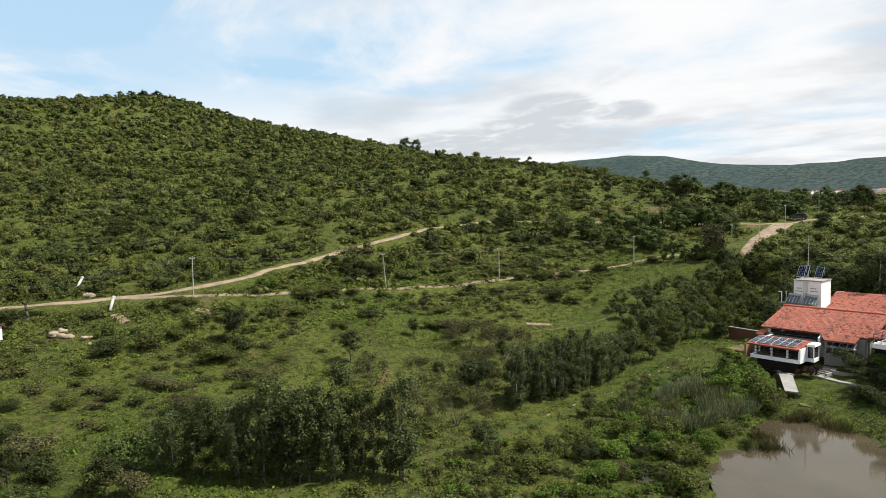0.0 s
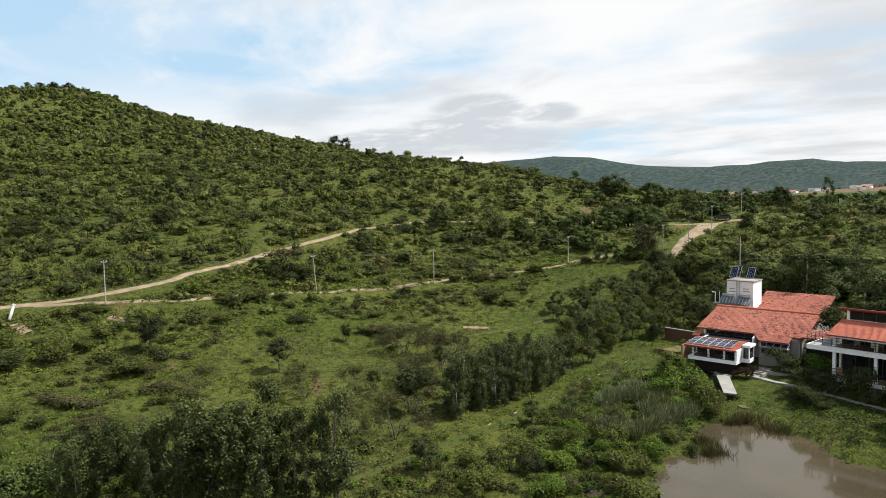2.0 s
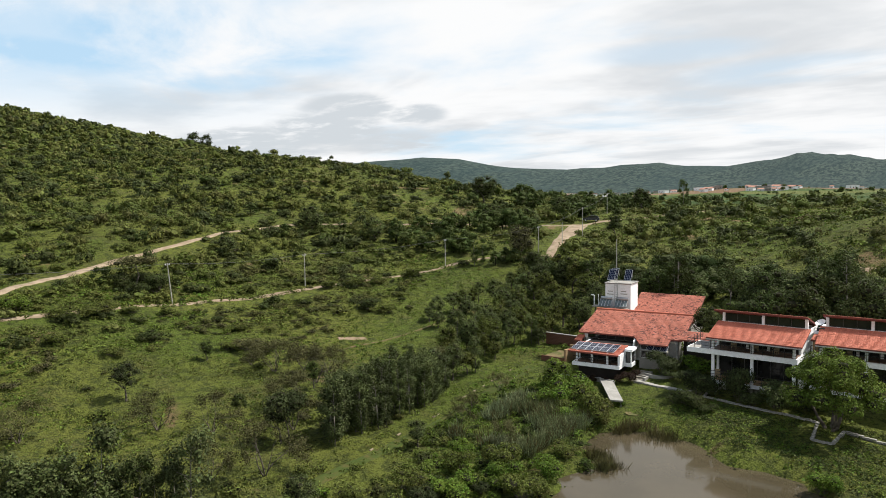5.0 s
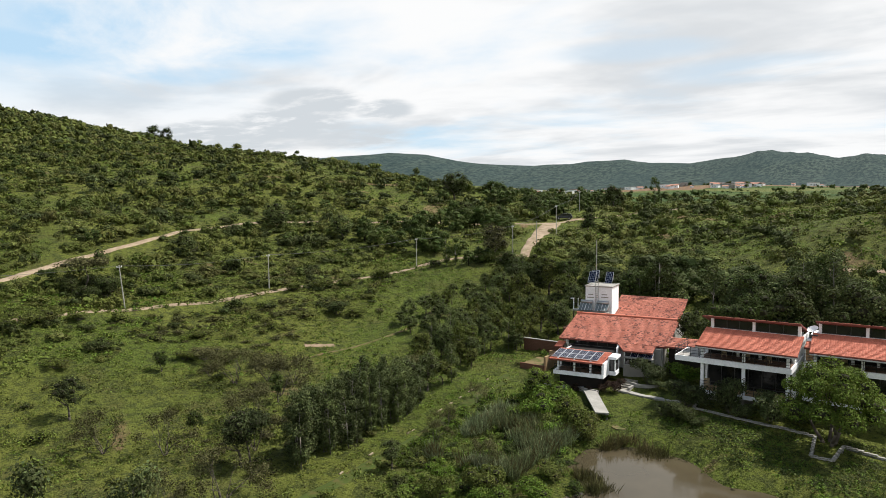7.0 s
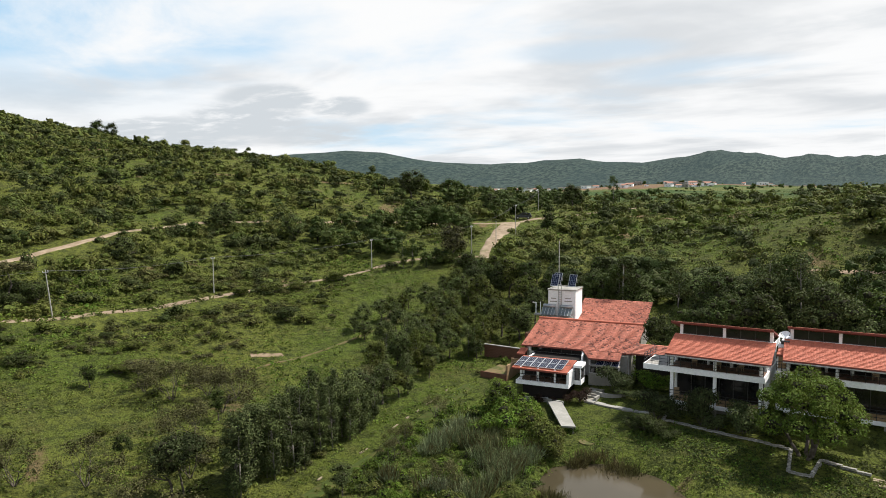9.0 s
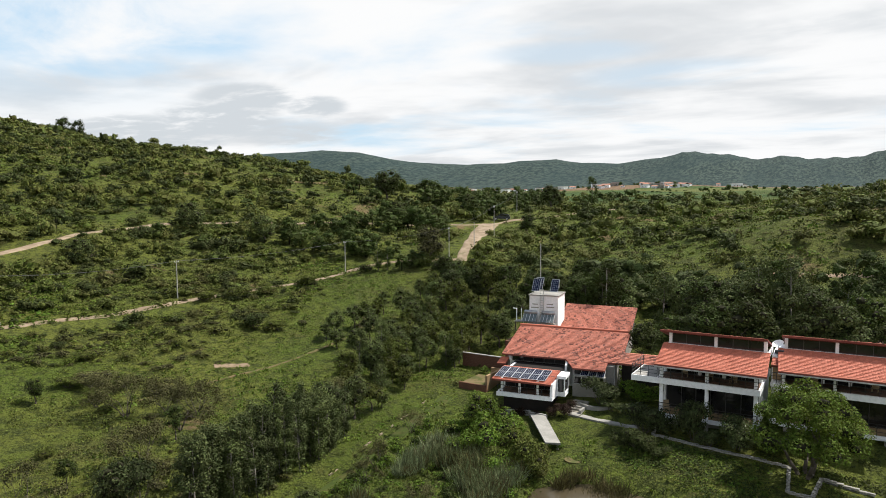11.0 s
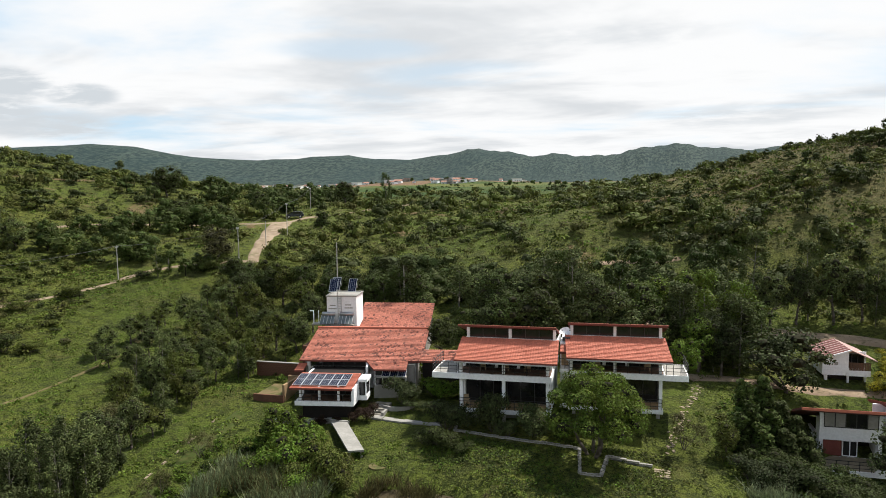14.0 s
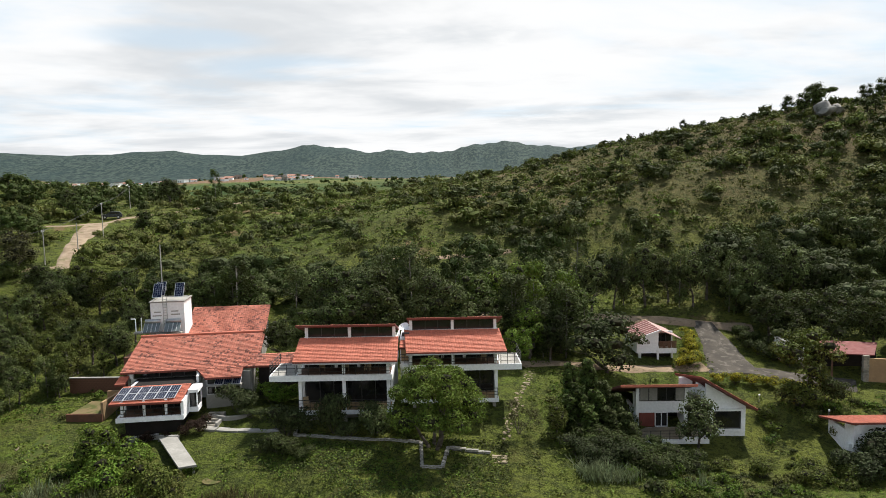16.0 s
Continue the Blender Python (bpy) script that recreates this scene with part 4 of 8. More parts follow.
def house_with_panels():
    """The old tiled house with the white water tower."""
    yaw = 9.0
    base = pose(-31.2, 61.9, 0, 0, 0, yaw)
    h = thing("house", base, "old white house with stained red tile roofs and dark verandah", "house")
    # verandah wing in front
    part("floor_slab", boxes((1.4, 7.1, -6.75, -1.0, -0.05, 0.36)), M_WHITE, h, "white verandah slab")
    part("floor_tiles", boxes((1.66, 6.8, -6.5, -4.6, 0.363, 0.38)), M_WOOD, h, "dark red-brown floor tiles")
    # plinth coloured dark for the shade under the slab
    part("plinth", boxes((1.9, 6.6, -5.9, -1.2, -2.2, -0.05)), M_SHADE, h)
    for x in (1.75, 3.6, 5.45):
        part("post", boxes((x, x + 0.2, -6.4, -6.2, 0.36, 1.72)), M_WHITE, h)
    pieces("wall", [(6.85, 7.1, -6.6, -0.5, 0.36, 1.6), (1.4, 1.62, -4.4, -0.5, 0.36, 1.9), (1.4, 7.1, -0.55, -0.35, 0.36, 1.7)], M_WHITE, h)
    window(h, 1.65, 6.82, -4.5, 0.38, 1.85, 5, label="dark verandah glazing")
    part("inner_wall", boxes((1.64, 6.83, -3.4, -3.3, 0.38, 1.8)), M_SHADE, h)
    railing(h, 1.5, 6.8, -6.66, 0.36, 0.7, 7, 2)
    low = [(0.9, -6.75, 1.62), (6.95, -6.75, 1.56), (6.95, -2.7, 1.98), (0.9, -2.7, 2.0)]
    tiled_roof(h, low, M_TILE, 31)
    # sheet added to draw the dark band of shade below the main eave
    part("flat_deck", boxes((1.2, 7.05, -2.75, 0.4, 1.72, 1.86)), M_SHADE, h, "added dark filler behind the verandah tiles, coloured as eave shade")
    # bay window on the right flank
    pieces("bay_box", [(7.1, 7.9, -4.6, -3.0, -0.1, 0.35), (7.1, 8.0, -4.75, -2.85, 1.72, 2.0)], M_WHITE, h, "white bay window base and hood")
    w = part("window", boxes((7.12, 7.82, -4.55, -4.5, 0.35, 1.72), (7.78, 7.83, -4.5, -3.05, 0.35, 1.72)), M_GLASS, h, "corner bay glazing")
    pieces("frame", [(7.76, 7.86, -4.6, -4.5, 0.35, 1.72), (7.76, 7.86, -3.1, -3.0, 0.35, 1.72), (7.1, 7.16, -4.6, -4.5, 0.35, 1.72)], M_WHITE, w)
    # upper front under the main eave
    pieces("wall", [(0.55, 0.85, 0.3, 0.6, 1.9, 2.72), (6.85, 7.2, 0.0, 0.6, 1.2, 2.7), (0.55, 12.1, 0.62, 0.8, -0.6, 2.75)], M_WHITE, h)
    bm = B()
    slab(bm, [(7.1, -1.3, 2.28), (7.3, -1.3, 2.28), (7.3, 0.5, 2.74), (7.1, 0.5, 2.74)], 1.0)
    part("gable", bm, M_WHITE, h, "white sloping gable wall")
    window(h, 0.9, 6.8, 0.45, 1.88, 2.72, 5, label="dark band of windows under the eave")
    pieces("wall", [(0.2, 0.4, 0.8, 7.0, -0.6, 2.9), (12.0, 12.2, 0.4, 7.0, -0.6, 2.9), (0.4, 12.0, 6.9, 7.1, -0.6, 4.3)], M_CONCRETE, h, "grey weathered side walls")
    main = [(-0.1, -0.35, 2.68), (12.65, -0.35, 2.68), (12.65, 7.05, 4.52), (-0.1, 7.05, 4.52)]
    tiled_roof(h, main, M_TILE_OLD, 33, label="broad tile roof blotched with dark lichen")
    bm = B()
    rod(bm, (-0.15, 7.0, 4.60), (12.7, 7.0, 4.60), 0.15, sides=8)
    part("ridge", bm, M_TILE, h, "row of pale ridge tiles")
    tiled_roof(h, [(8.1, -2.1, 2.24), (11.35, -2.1, 2.24), (11.35, -0.2, 2.71), (6.9, -0.2, 2.71)], M_TILE_OLD, 35, label="lower skirt of the tile roof")
    # glazed side porch
    window(h, 8.1, 11.2, -1.55, 0.5, 2.05, 4, M_PANEL_FRAME, "greenish porch glazing", 0.06)
    pieces("wall", [(11.2, 12.0, -0.6, -0.4, -0.6, 2.4), (8.0, 11.2, -1.7, -1.5, -0.8, 0.5)], M_CONCRETE, h)
    # rear wing
    rear = [(3.6, 7.9, 3.5), (12.35, 7.9, 3.5), (12.1, 17.0, 5.70), (3.05, 17.4, 5.70)]
    pieces("wall", [(3.9, 4.1, 8.0, 16.8, -0.5, 3.9), (11.7, 11.9, 8.0, 16.6, -0.5, 3.9)], M_CONCRETE, h, "grey weathered side walls")
    tiled_roof(h, rear, M_TILE_OLD, 37, label="rear tile roof with scattered dark stains")
    # water tower
    tower = part("tower", boxes((0.4, 3.9, 8.9, 12.4, -0.5, 7.85)), M_WHITE, h, "tall white plastered water tower")
    part("parapet", boxes((0.3, 4.0, 8.8, 9.0, 7.85, 7.98), (0.3, 4.0, 12.3, 12.5, 7.85, 7.98), (0.3, 0.5, 9.0, 12.3, 7.85, 7.98), (3.8, 4.0, 9.0, 12.3, 7.85, 7.98)), M_CONCRETE, tower)
    bm = B()
    for x in (1.75, 2.15):
        rod(bm, (x, 8.78, 4.6), (x, 8.78, 8.7), 0.035, sides=5)
    for k in range(14):
        rod(bm, (1.75, 8.78, 4.7 + k * 0.29), (2.15, 8.78, 4.7 + k * 0.29), 0.024, sides=5)
    part("ladder", bm, M_STEEL, tower, "thin steel ladder")
    part("roof_slab", boxes((0.5, 3.8, 9.0, 12.3, 7.852, 7.9)), M_CONCRETE, tower, "grey concrete tower roof")
    # faded writing on the tower as plain bars
    bm = B()
    for x, z, w in ((0.75, 6.75, 0.7), (0.6, 6.35, 0.95), (2.55, 6.8, 0.75), (2.5, 6.45, 0.95), (2.6, 5.7, 0.7)):
        box(bm, x, x + w, 8.885, 8.897, z, z + 0.12)
    part("faded_lettering", bm, M_CONCRETE, tower, "faded grey lettering bars")
    pieces("ledge", [(-1.4, 0.4, 8.6, 9.6, 4.55, 4.7), (0.4, 3.7, 8.0, 8.9, 4.55, 4.68)], M_CONCRETE, h, "concrete ledge for the heaters")
    bm = B()
    rod(bm, (-1.3, 9.2, 4.7), (-1.3, 9.2, 6.1), 0.06, sides=6)
    rod(bm, (-1.3, 9.2, 6.1), (-1.75, 9.2, 6.1), 0.06, sides=6)
    rod(bm, (-0.7, 9.2, 4.7), (-0.7, 9.2, 6.2), 0.05, sides=6)
    part("vent_pipe", bm, M_WHITE, h, "white bent vent pipes")
    roof_m = base
    # photovoltaic modules on the verandah roof, two rows of six
    slope = math.degrees(math.atan2(0.40, 4.05))
    for i in range(6):
        for j in range(2):
            y = -6.3 + j * 1.5
            z = 1.6 + (y + 6.75) * 0.40 / 4.05 + 0.14
            solar_panel(roof_m @ pose(1.05 + i * 0.875, y, z, slope, 0, 0), 4, 7, "blue solar panel lying on the verandah tile roof", "verandah solar panels", 0.855, 1.46)
    for i in range(3):
        solar_panel(roof_m @ pose(8.9 + i * 0.82, -2.35, 1.62, 20, 0, 0), 4, 5, "small solar panel on the porch canopy", "porch solar panels", 0.8, 1.15)
    part("canopy", boxes((8.2, 11.4, -2.3, -1.6, 1.45, 1.55)), M_CONCRETE, h, "thin porch canopy")
    for x, y, n in ((0.5, 9.5, 2), (2.75, 9.6, 1)):
        for i in range(n):
            solar_panel(roof_m @ pose(x + i * 0.10, y + i * 1.0, 8.3 + i * 0.05, 52, 0, 0), 4, 6, "tilted solar panel on the water tower roof", "tower solar panels", 0.95, 1.75, 0.9)
    # solar water heaters on the ledge
    for k, x in enumerate((-0.2, 1.95)):
        s = thing("water_heater", roof_m @ pose(x, 7.75, 4.75), "rooftop solar water heater with tilted dark collector", "solar heater", "rooftop water heaters")
        for i in range(2):
            bm = B()
            slab(bm, [(i * 0.85, 0, 0.12), (i * 0.85 + 0.78, 0, 0.12), (i * 0.85 + 0.78, 0.95, 0.95), (i * 0.85, 0.95, 0.95)], 0.08)
            c = part("collector", bm, M_HEATER, s, "dark glazed collector")
            bm = B()
            for a in (0.0, 0.39, 0.78):
                rod(bm, (i * 0.85 + a, 0, 0.13), (i * 0.85 + a, 0.95, 0.96), 0.022, sides=5)
            part("frame", bm, M_PANEL_FRAME, c)
        bm = B()
        rod(bm, (0.05, 1.05, 1.08), (1.6, 1.05, 1.08), 0.24, sides=14)
        part("tank", bm, M_STEEL, s, "shiny horizontal steel tank", True)
        bm = B()
        for a in (0.2, 1.4):
            rod(bm, (a, 1.05, -0.1), (a, 1.05, 0.9), 0.03, sides=5)
            rod(bm, (a, 0.05, -0.1), (a, 0.05, 0.12), 0.03, sides=5)
        part("stand", bm, M_STEEL, s)
    # green barrels beside the house
    for k, (x, y) in enumerate(((-0.5, 7.6),)):
        b = thing("barrel", roof_m @ pose(x, y, 2.75), "small green plastic drum on the side ledge", "barrel", "green drums")
        bm = B()
        rod(bm, (0, 0, 0), (0, 0, 0.75), 0.3, 0.3, 14)
        part("drum", bm, M_GREEN_PLASTIC, b)
        bm = B()
        rod(bm, (0, 0, 0.75), (0, 0, 0.82), 0.31, 0.28, 14)
        part("lid", bm, M_GREEN_PLASTIC, b)
    part("side_ledge", boxes((-1.6, 0.2, 5.6, 8.4, -0.6, 2.75)), M_BRICK, h, "brick lean-to beside the house")
    tiled_roof(h, [(-0.45, -1.0, 1.75), (0.5, -1.0, 1.75), (0.5, 0.6, 2.1), (-0.45, 0.6, 2.1)], M_TILE, 39, label="small side roof of red tiles")
    # link roof towards the villa
    tiled_roof(h, [(12.7, -2.0, 3.15), (16.9, -2.6, 3.15), (16.7, 0.2, 3.75), (12.7, 0.2, 3.75)], M_TILE_OLD, 41, label="low tiled link roof")
    # the passage's shade is in this wall's colour
    part("wall", boxes((12.7, 16.6, 0.3, 0.5, -0.6, 3.6)), M_SHADE, h, "wall of the link passage coloured dark as shade")
    return h


house_with_panels()


def stair_block():
    h = thing("stair_block", pose(-4.35, 60.0, 0, 0, 0, 1.5), "white flat-roofed stair block between the two villas", "outbuilding")
    part("wall", boxes((0, 0.85, 1.2, 4.4, -0.8, 5.1)), M_WHITE, h)
    part("shutter", boxes((0.1, 0.75, 1.05, 1.18, 3.7, 4.95)), M_TAN, h, "tan louvred shutter")
    tiled_roof(h, [(-0.05, 0.8, 5.0), (0.95, 0.8, 5.0), (0.95, 2.4, 5.35), (-0.05, 2.4, 5.35)], M_TILE, 43, label="narrow strip of red tiles")
    part("terrace", boxes((-0.1, 1.0, 2.5, 7.8, 5.3, 5.55)), M_WHITE, h, "white roof terrace")
    railing(h, 0.05, 0.9, 0.3, 3.62, 0.9, 2)
    pieces("landing", [(0, 0.9, 0.2, 1.2, 3.3, 3.6), (0, 0.9, 0.2, 1.2, 0, 0.3)], M_WHITE, h)
    d = thing("satellite_dish", pose(-4.2, 64.3, 5.55, 0, 0, -30), "white satellite dish on the roof terrace", "satellite dish")
    bm = B()
    rings, sides = 5, 20
    prev = None
    tilt = Matrix.Rotation(radians(32), 4, "X")
    for k in range(rings + 1):
        r = 0.52 * k / rings
        ring = [bm.verts.new(tilt @ Vector((r * math.cos(2 * math.pi * i / sides), r * math.sin(2 * math.pi * i / sides), 0.22 * (r / 0.52) ** 2)) + Vector((0, 0, 0.60))) for i in range(sides if k else 1)]
        if prev:
            for i in range(sides):
                j = (i + 1) % sides
                bm.faces.new([prev[0], ring[i], ring[j]] if len(prev) == 1 else [prev[i], ring[i], ring[j], prev[j]])
        prev = ring
    part("reflector", bm, M_WHITE, d, "shallow white bowl", True)
    bm = B()
    rod(bm, (0, 0, 0), (0, 0.06, 0.60), 0.045, sides=8)
    part("mast", bm, M_STEEL, d)
    bm = B()
    rod(bm, (0, -0.04, 0.36), (0, -0.54, 0.90), 0.02, sides=5)
    rod(bm, (0, -0.51, 0.86), (0, -0.57, 0.95), 0.05, sides=8)
    part("feed_arm", bm, M_STEEL, d)
    t = thing("equipment_box", pose(-4.0, 63.2, 5.55), "small dark equipment case on the roof terrace", "equipment box")
    part("case", boxes((-0.35, 0.35, -0.2, 0.2, 0.05, 0.3)), M_FRAME, t)
    part("lid", boxes((-0.37, 0.37, -0.22, 0.22, 0.3, 0.35)), M_FRAME, t)


stair_block()


def corner_house():
    """The white house with two thin roofs, one falling steeply to the side."""
    o = Vector((18.0, 63.3, -3.8))
    h = thing("house", pose(*o), "white two-storey house with thin red roofs and a terrace", "house")
    part("plinth", boxes((0.2, 5.2, -2.6, 5.5, -1.2, -0.2)), M_CONCRETE, h)
    part("terrace", boxes((-0.3, 6.0, -3.3, 0.1, -0.35, 0.02)), M_WHITE, h, "white tiled terrace slab")
    part("terrace_floor", boxes((-0.15, 5.85, -3.05, 0.0, 0.023, 0.04)), M_PATH_STONE, h, "tan terrace floor tiles")
    pieces("wall", [(0.1, 0.4, 0, 1.2, 0, 3.3), (4.75, 5.05, 0, 1.2, 0, 3.3), (0.1, 0.4, 1.2, 4.8, 0, 1.55), (4.75, 5.05, 1.2, 4.8, 0, 1.55), (0.4, 4.75, 4.6, 4.8, 0, 1.55)], M_WHITE, h)
    pieces("spandrel", [(0.4, 4.75, 0, 0.3, 1.5, 2.65), (0.1, 0.42, -0.02, 0.25, 2.6, 4.2), (4.73, 5.05, -0.02, 0.25, 2.6, 4.2)], M_WHITE, h, "white band between the storeys")
    # room shade painted on behind the openings
    pieces("inner_wall", [(0.42, 4.73, 2.2, 2.35, 0.05, 1.5), (0.42, 4.73, 1.6, 1.7, 2.55, 3.0)], M_SHADE, h)
    part("floor_board", boxes((0.42, 4.73, 0.3, 1.6, 2.4, 2.6)), M_SHADE, h)
    window(h, 0.42, 4.73, -0.02, 2.66, 4.2, 5, label="long upper window with pale curtains")
    pieces("blind", [(0.50, 1.34, -0.055, -0.04, 2.74, 4.13), (1.36, 2.15, -0.055, -0.04, 2.74, 4.13), (3.86, 4.65, -0.055, -0.04, 2.74, 4.13)], M_CONCRETE, h, "pale grey blind in the window")
    part("door_curtain", boxes((0.5, 1.95, 0.2, 0.27, 0.05, 1.48)), M_RED_DOOR, h, "dark red curtained doors")
    window(h, 2.0, 3.2, 0.2, 0.05, 1.48, 2, M_WHITE, "white framed glazed door")
    part("curtain", boxes((2.05, 3.1, 0.5, 0.55, 0.05, 1.45)), M_WHITE, h)
    bm = B()
    slab(bm, [(-1.9, -2.3, 4.98), (5.2, -2.3, 4.98), (5.2, 5.4, 2.1), (-1.9, 5.4, 2.1)], 0.2)
    part("roof", bm, M_RED_SHEET, h, "flat thin red roof")
    part("roof_edge", boxes((-1.92, 5.22, -2.34, -2.3, 4.74, 4.98)), M_TILE, h, "orange red fascia")
    # stair hall between the wings
    pieces("wall", [(5.05, 6.35, 2.6, 2.8, 0, 4.2), (5.05, 6.3, 0.6, 2.6, 2.3, 2.55), (5.05, 6.3, -0.4, 0.1, 2.05, 2.3)], M_WHITE, h, "white walls of the stair hall")
    bm = B()
    for k in range(7):
        box(bm, 5.15, 6.1, 2.4 - k * 0.3, 2.7 - k * 0.3, 2.6 + 0.16 * (6 - k) * 0 + 0.02, 2.75 + 0.14 * k * 0.5)
    part("stairs", bm, M_CONCRETE, h, "short flight of steps on the landing")
    # side wing under the steep roof
    x0, x1, yf, yb = 6.35, 10.1, -1.2, 5.0
    ztop = lambda x: 5.0 - (x - 6.35) * 0.595
    for y0, y1, sink in ((yf, yf + 0.25, 0.32), (yb - 0.25, yb, 1.75)):
        bm = B()
        v = [bm.verts.new(p) for p in ((x0, y0, -0.6), (x1, y0, -0.6), (x1, y0, ztop(x1) - sink), (x0, y0, ztop(x0) - sink), (x0, y1, -0.6), (x1, y1, -0.6), (x1, y1, ztop(x1) - sink), (x0, y1, ztop(x0) - sink))]
        for f in ((0, 1, 2, 3), (7, 6, 5, 4), (0, 4, 5, 1), (1, 5, 6, 2), (2, 6, 7, 3), (3, 7, 4, 0)):
            bm.faces.new([v[i] for i in f])
        part("wall", bm, M_WHITE, h, "white gable wall under the steep roof")
    pieces("wall", [(x0 - 0.02, x0 + 0.22, yf + 0.25, 1.6, -0.6, ztop(x0) - 0.95), (x0 - 0.02, x0 + 0.22, 1.6, yb - 0.25, -0.6, ztop(x0) - 1.75), (x1 - 0.25, x1, yf + 0.25, 1.6, -0.6, ztop(x1) - 0.9), (x1 - 0.25, x1, 1.6, yb - 0.25, -0.6, ztop(x1) - 1.7)], M_WHITE, h)
    pieces("window_surround", [(6.75, 9.85, yf - 0.28, yf - 0.02, 2.08, 2.28), (6.75, 6.95, yf - 0.28, yf - 0.02, 0.35, 2.08), (9.6, 9.85, yf - 0.28, yf - 0.02, 0.35, 2.08), (6.75, 9.85, yf - 0.28, yf - 0.02, 0.12, 0.35)], M_WHITE, h)
    part("inner_wall", boxes((6.96, 9.59, yf - 0.015, yf - 0.005, 0.36, 2.07)), M_SHADE, h)
    window(h, 6.96, 9.58, yf - 0.12, 0.36, 2.07, 1, label="large dark bay window", bar=0.1)
    back = 0.24 * (yb - yf + 1.7)
    slope = [(5.5, yf - 1.2, ztop(5.5) + 0.16), (10.75, yf - 1.2, ztop(10.75) + 0.16), (10.75, yb + 0.5, ztop(10.75) + 0.16 - back), (5.5, yb + 0.5, ztop(5.5) + 0.16 - back)]
    bm = B()
    slab(bm, slope, 0.16)
    roof = part("roof", bm, M_ROOF_EDGE, h, "steep single-pitch red roof")
    bed = [slope[1], slope[2], slope[3], slope[0]]
    tile_bed("roof_tiles", bed, M_TILE, roof, seed=51)
    railing(h, -0.2, 5.9, -3.2, 0.02, 0.85, 7, 3)
    side_railing(h, 5.9, -3.2, -1.3, 0.02, 0.85)
    side_railing(h, -0.22, -3.2, -0.1, 0.02, 0.85)
    part("parapet", boxes((3.6, 5.6, -3.28, -3.1, 0.02, 0.3)), M_WHITE, h)


corner_house()


def low_house():
    h = thing("house", pose(35.7, 57.6, -4.0), "low white cottage with a thin red roof among bushes", "house")
    pieces("wall", [(0, 0.25, 0, 1.5, -0.8, 2.3), (0, 0.25, 1.5, 4.2, -0.8, 1.5), (0.25, 3.6, 0, 0.25, -0.8, 2.5), (4.2, 9.5, 0, 0.25, -0.8, 2.5), (3.6, 4.2, 0, 0.25, 2.0, 2.5), (9.3, 9.55, 0.25, 4.2, -0.8, 1.5)], M_WHITE, h)
    part("door", boxes((3.62, 4.18, 0.1, 0.16, -0.5, 2.0)), M_WOOD, h, "dark timber door")
    part("buttress", boxes((-0.3, 0.0, 0.2, 0.6, -0.8, 0.6)), M_WHITE, h)
    bm = B()
    slab(bm, [(-0.7, -0.9, 2.88), (10.2, -0.9, 2.88), (10.2, 4.6, 1.6), (-0.7, 4.6, 1.6)], 0.14)
    r = part("roof", bm, M_ROOF_EDGE, h, "thin low-pitched red roof")
    tile_bed("roof_tiles", [(-0.7, -0.9, 2.88), (10.2, -0.9, 2.88), (10.2, 4.6, 1.6), (-0.7, 4.6, 1.6)], M_TILE, r, seed=53)


low_house()


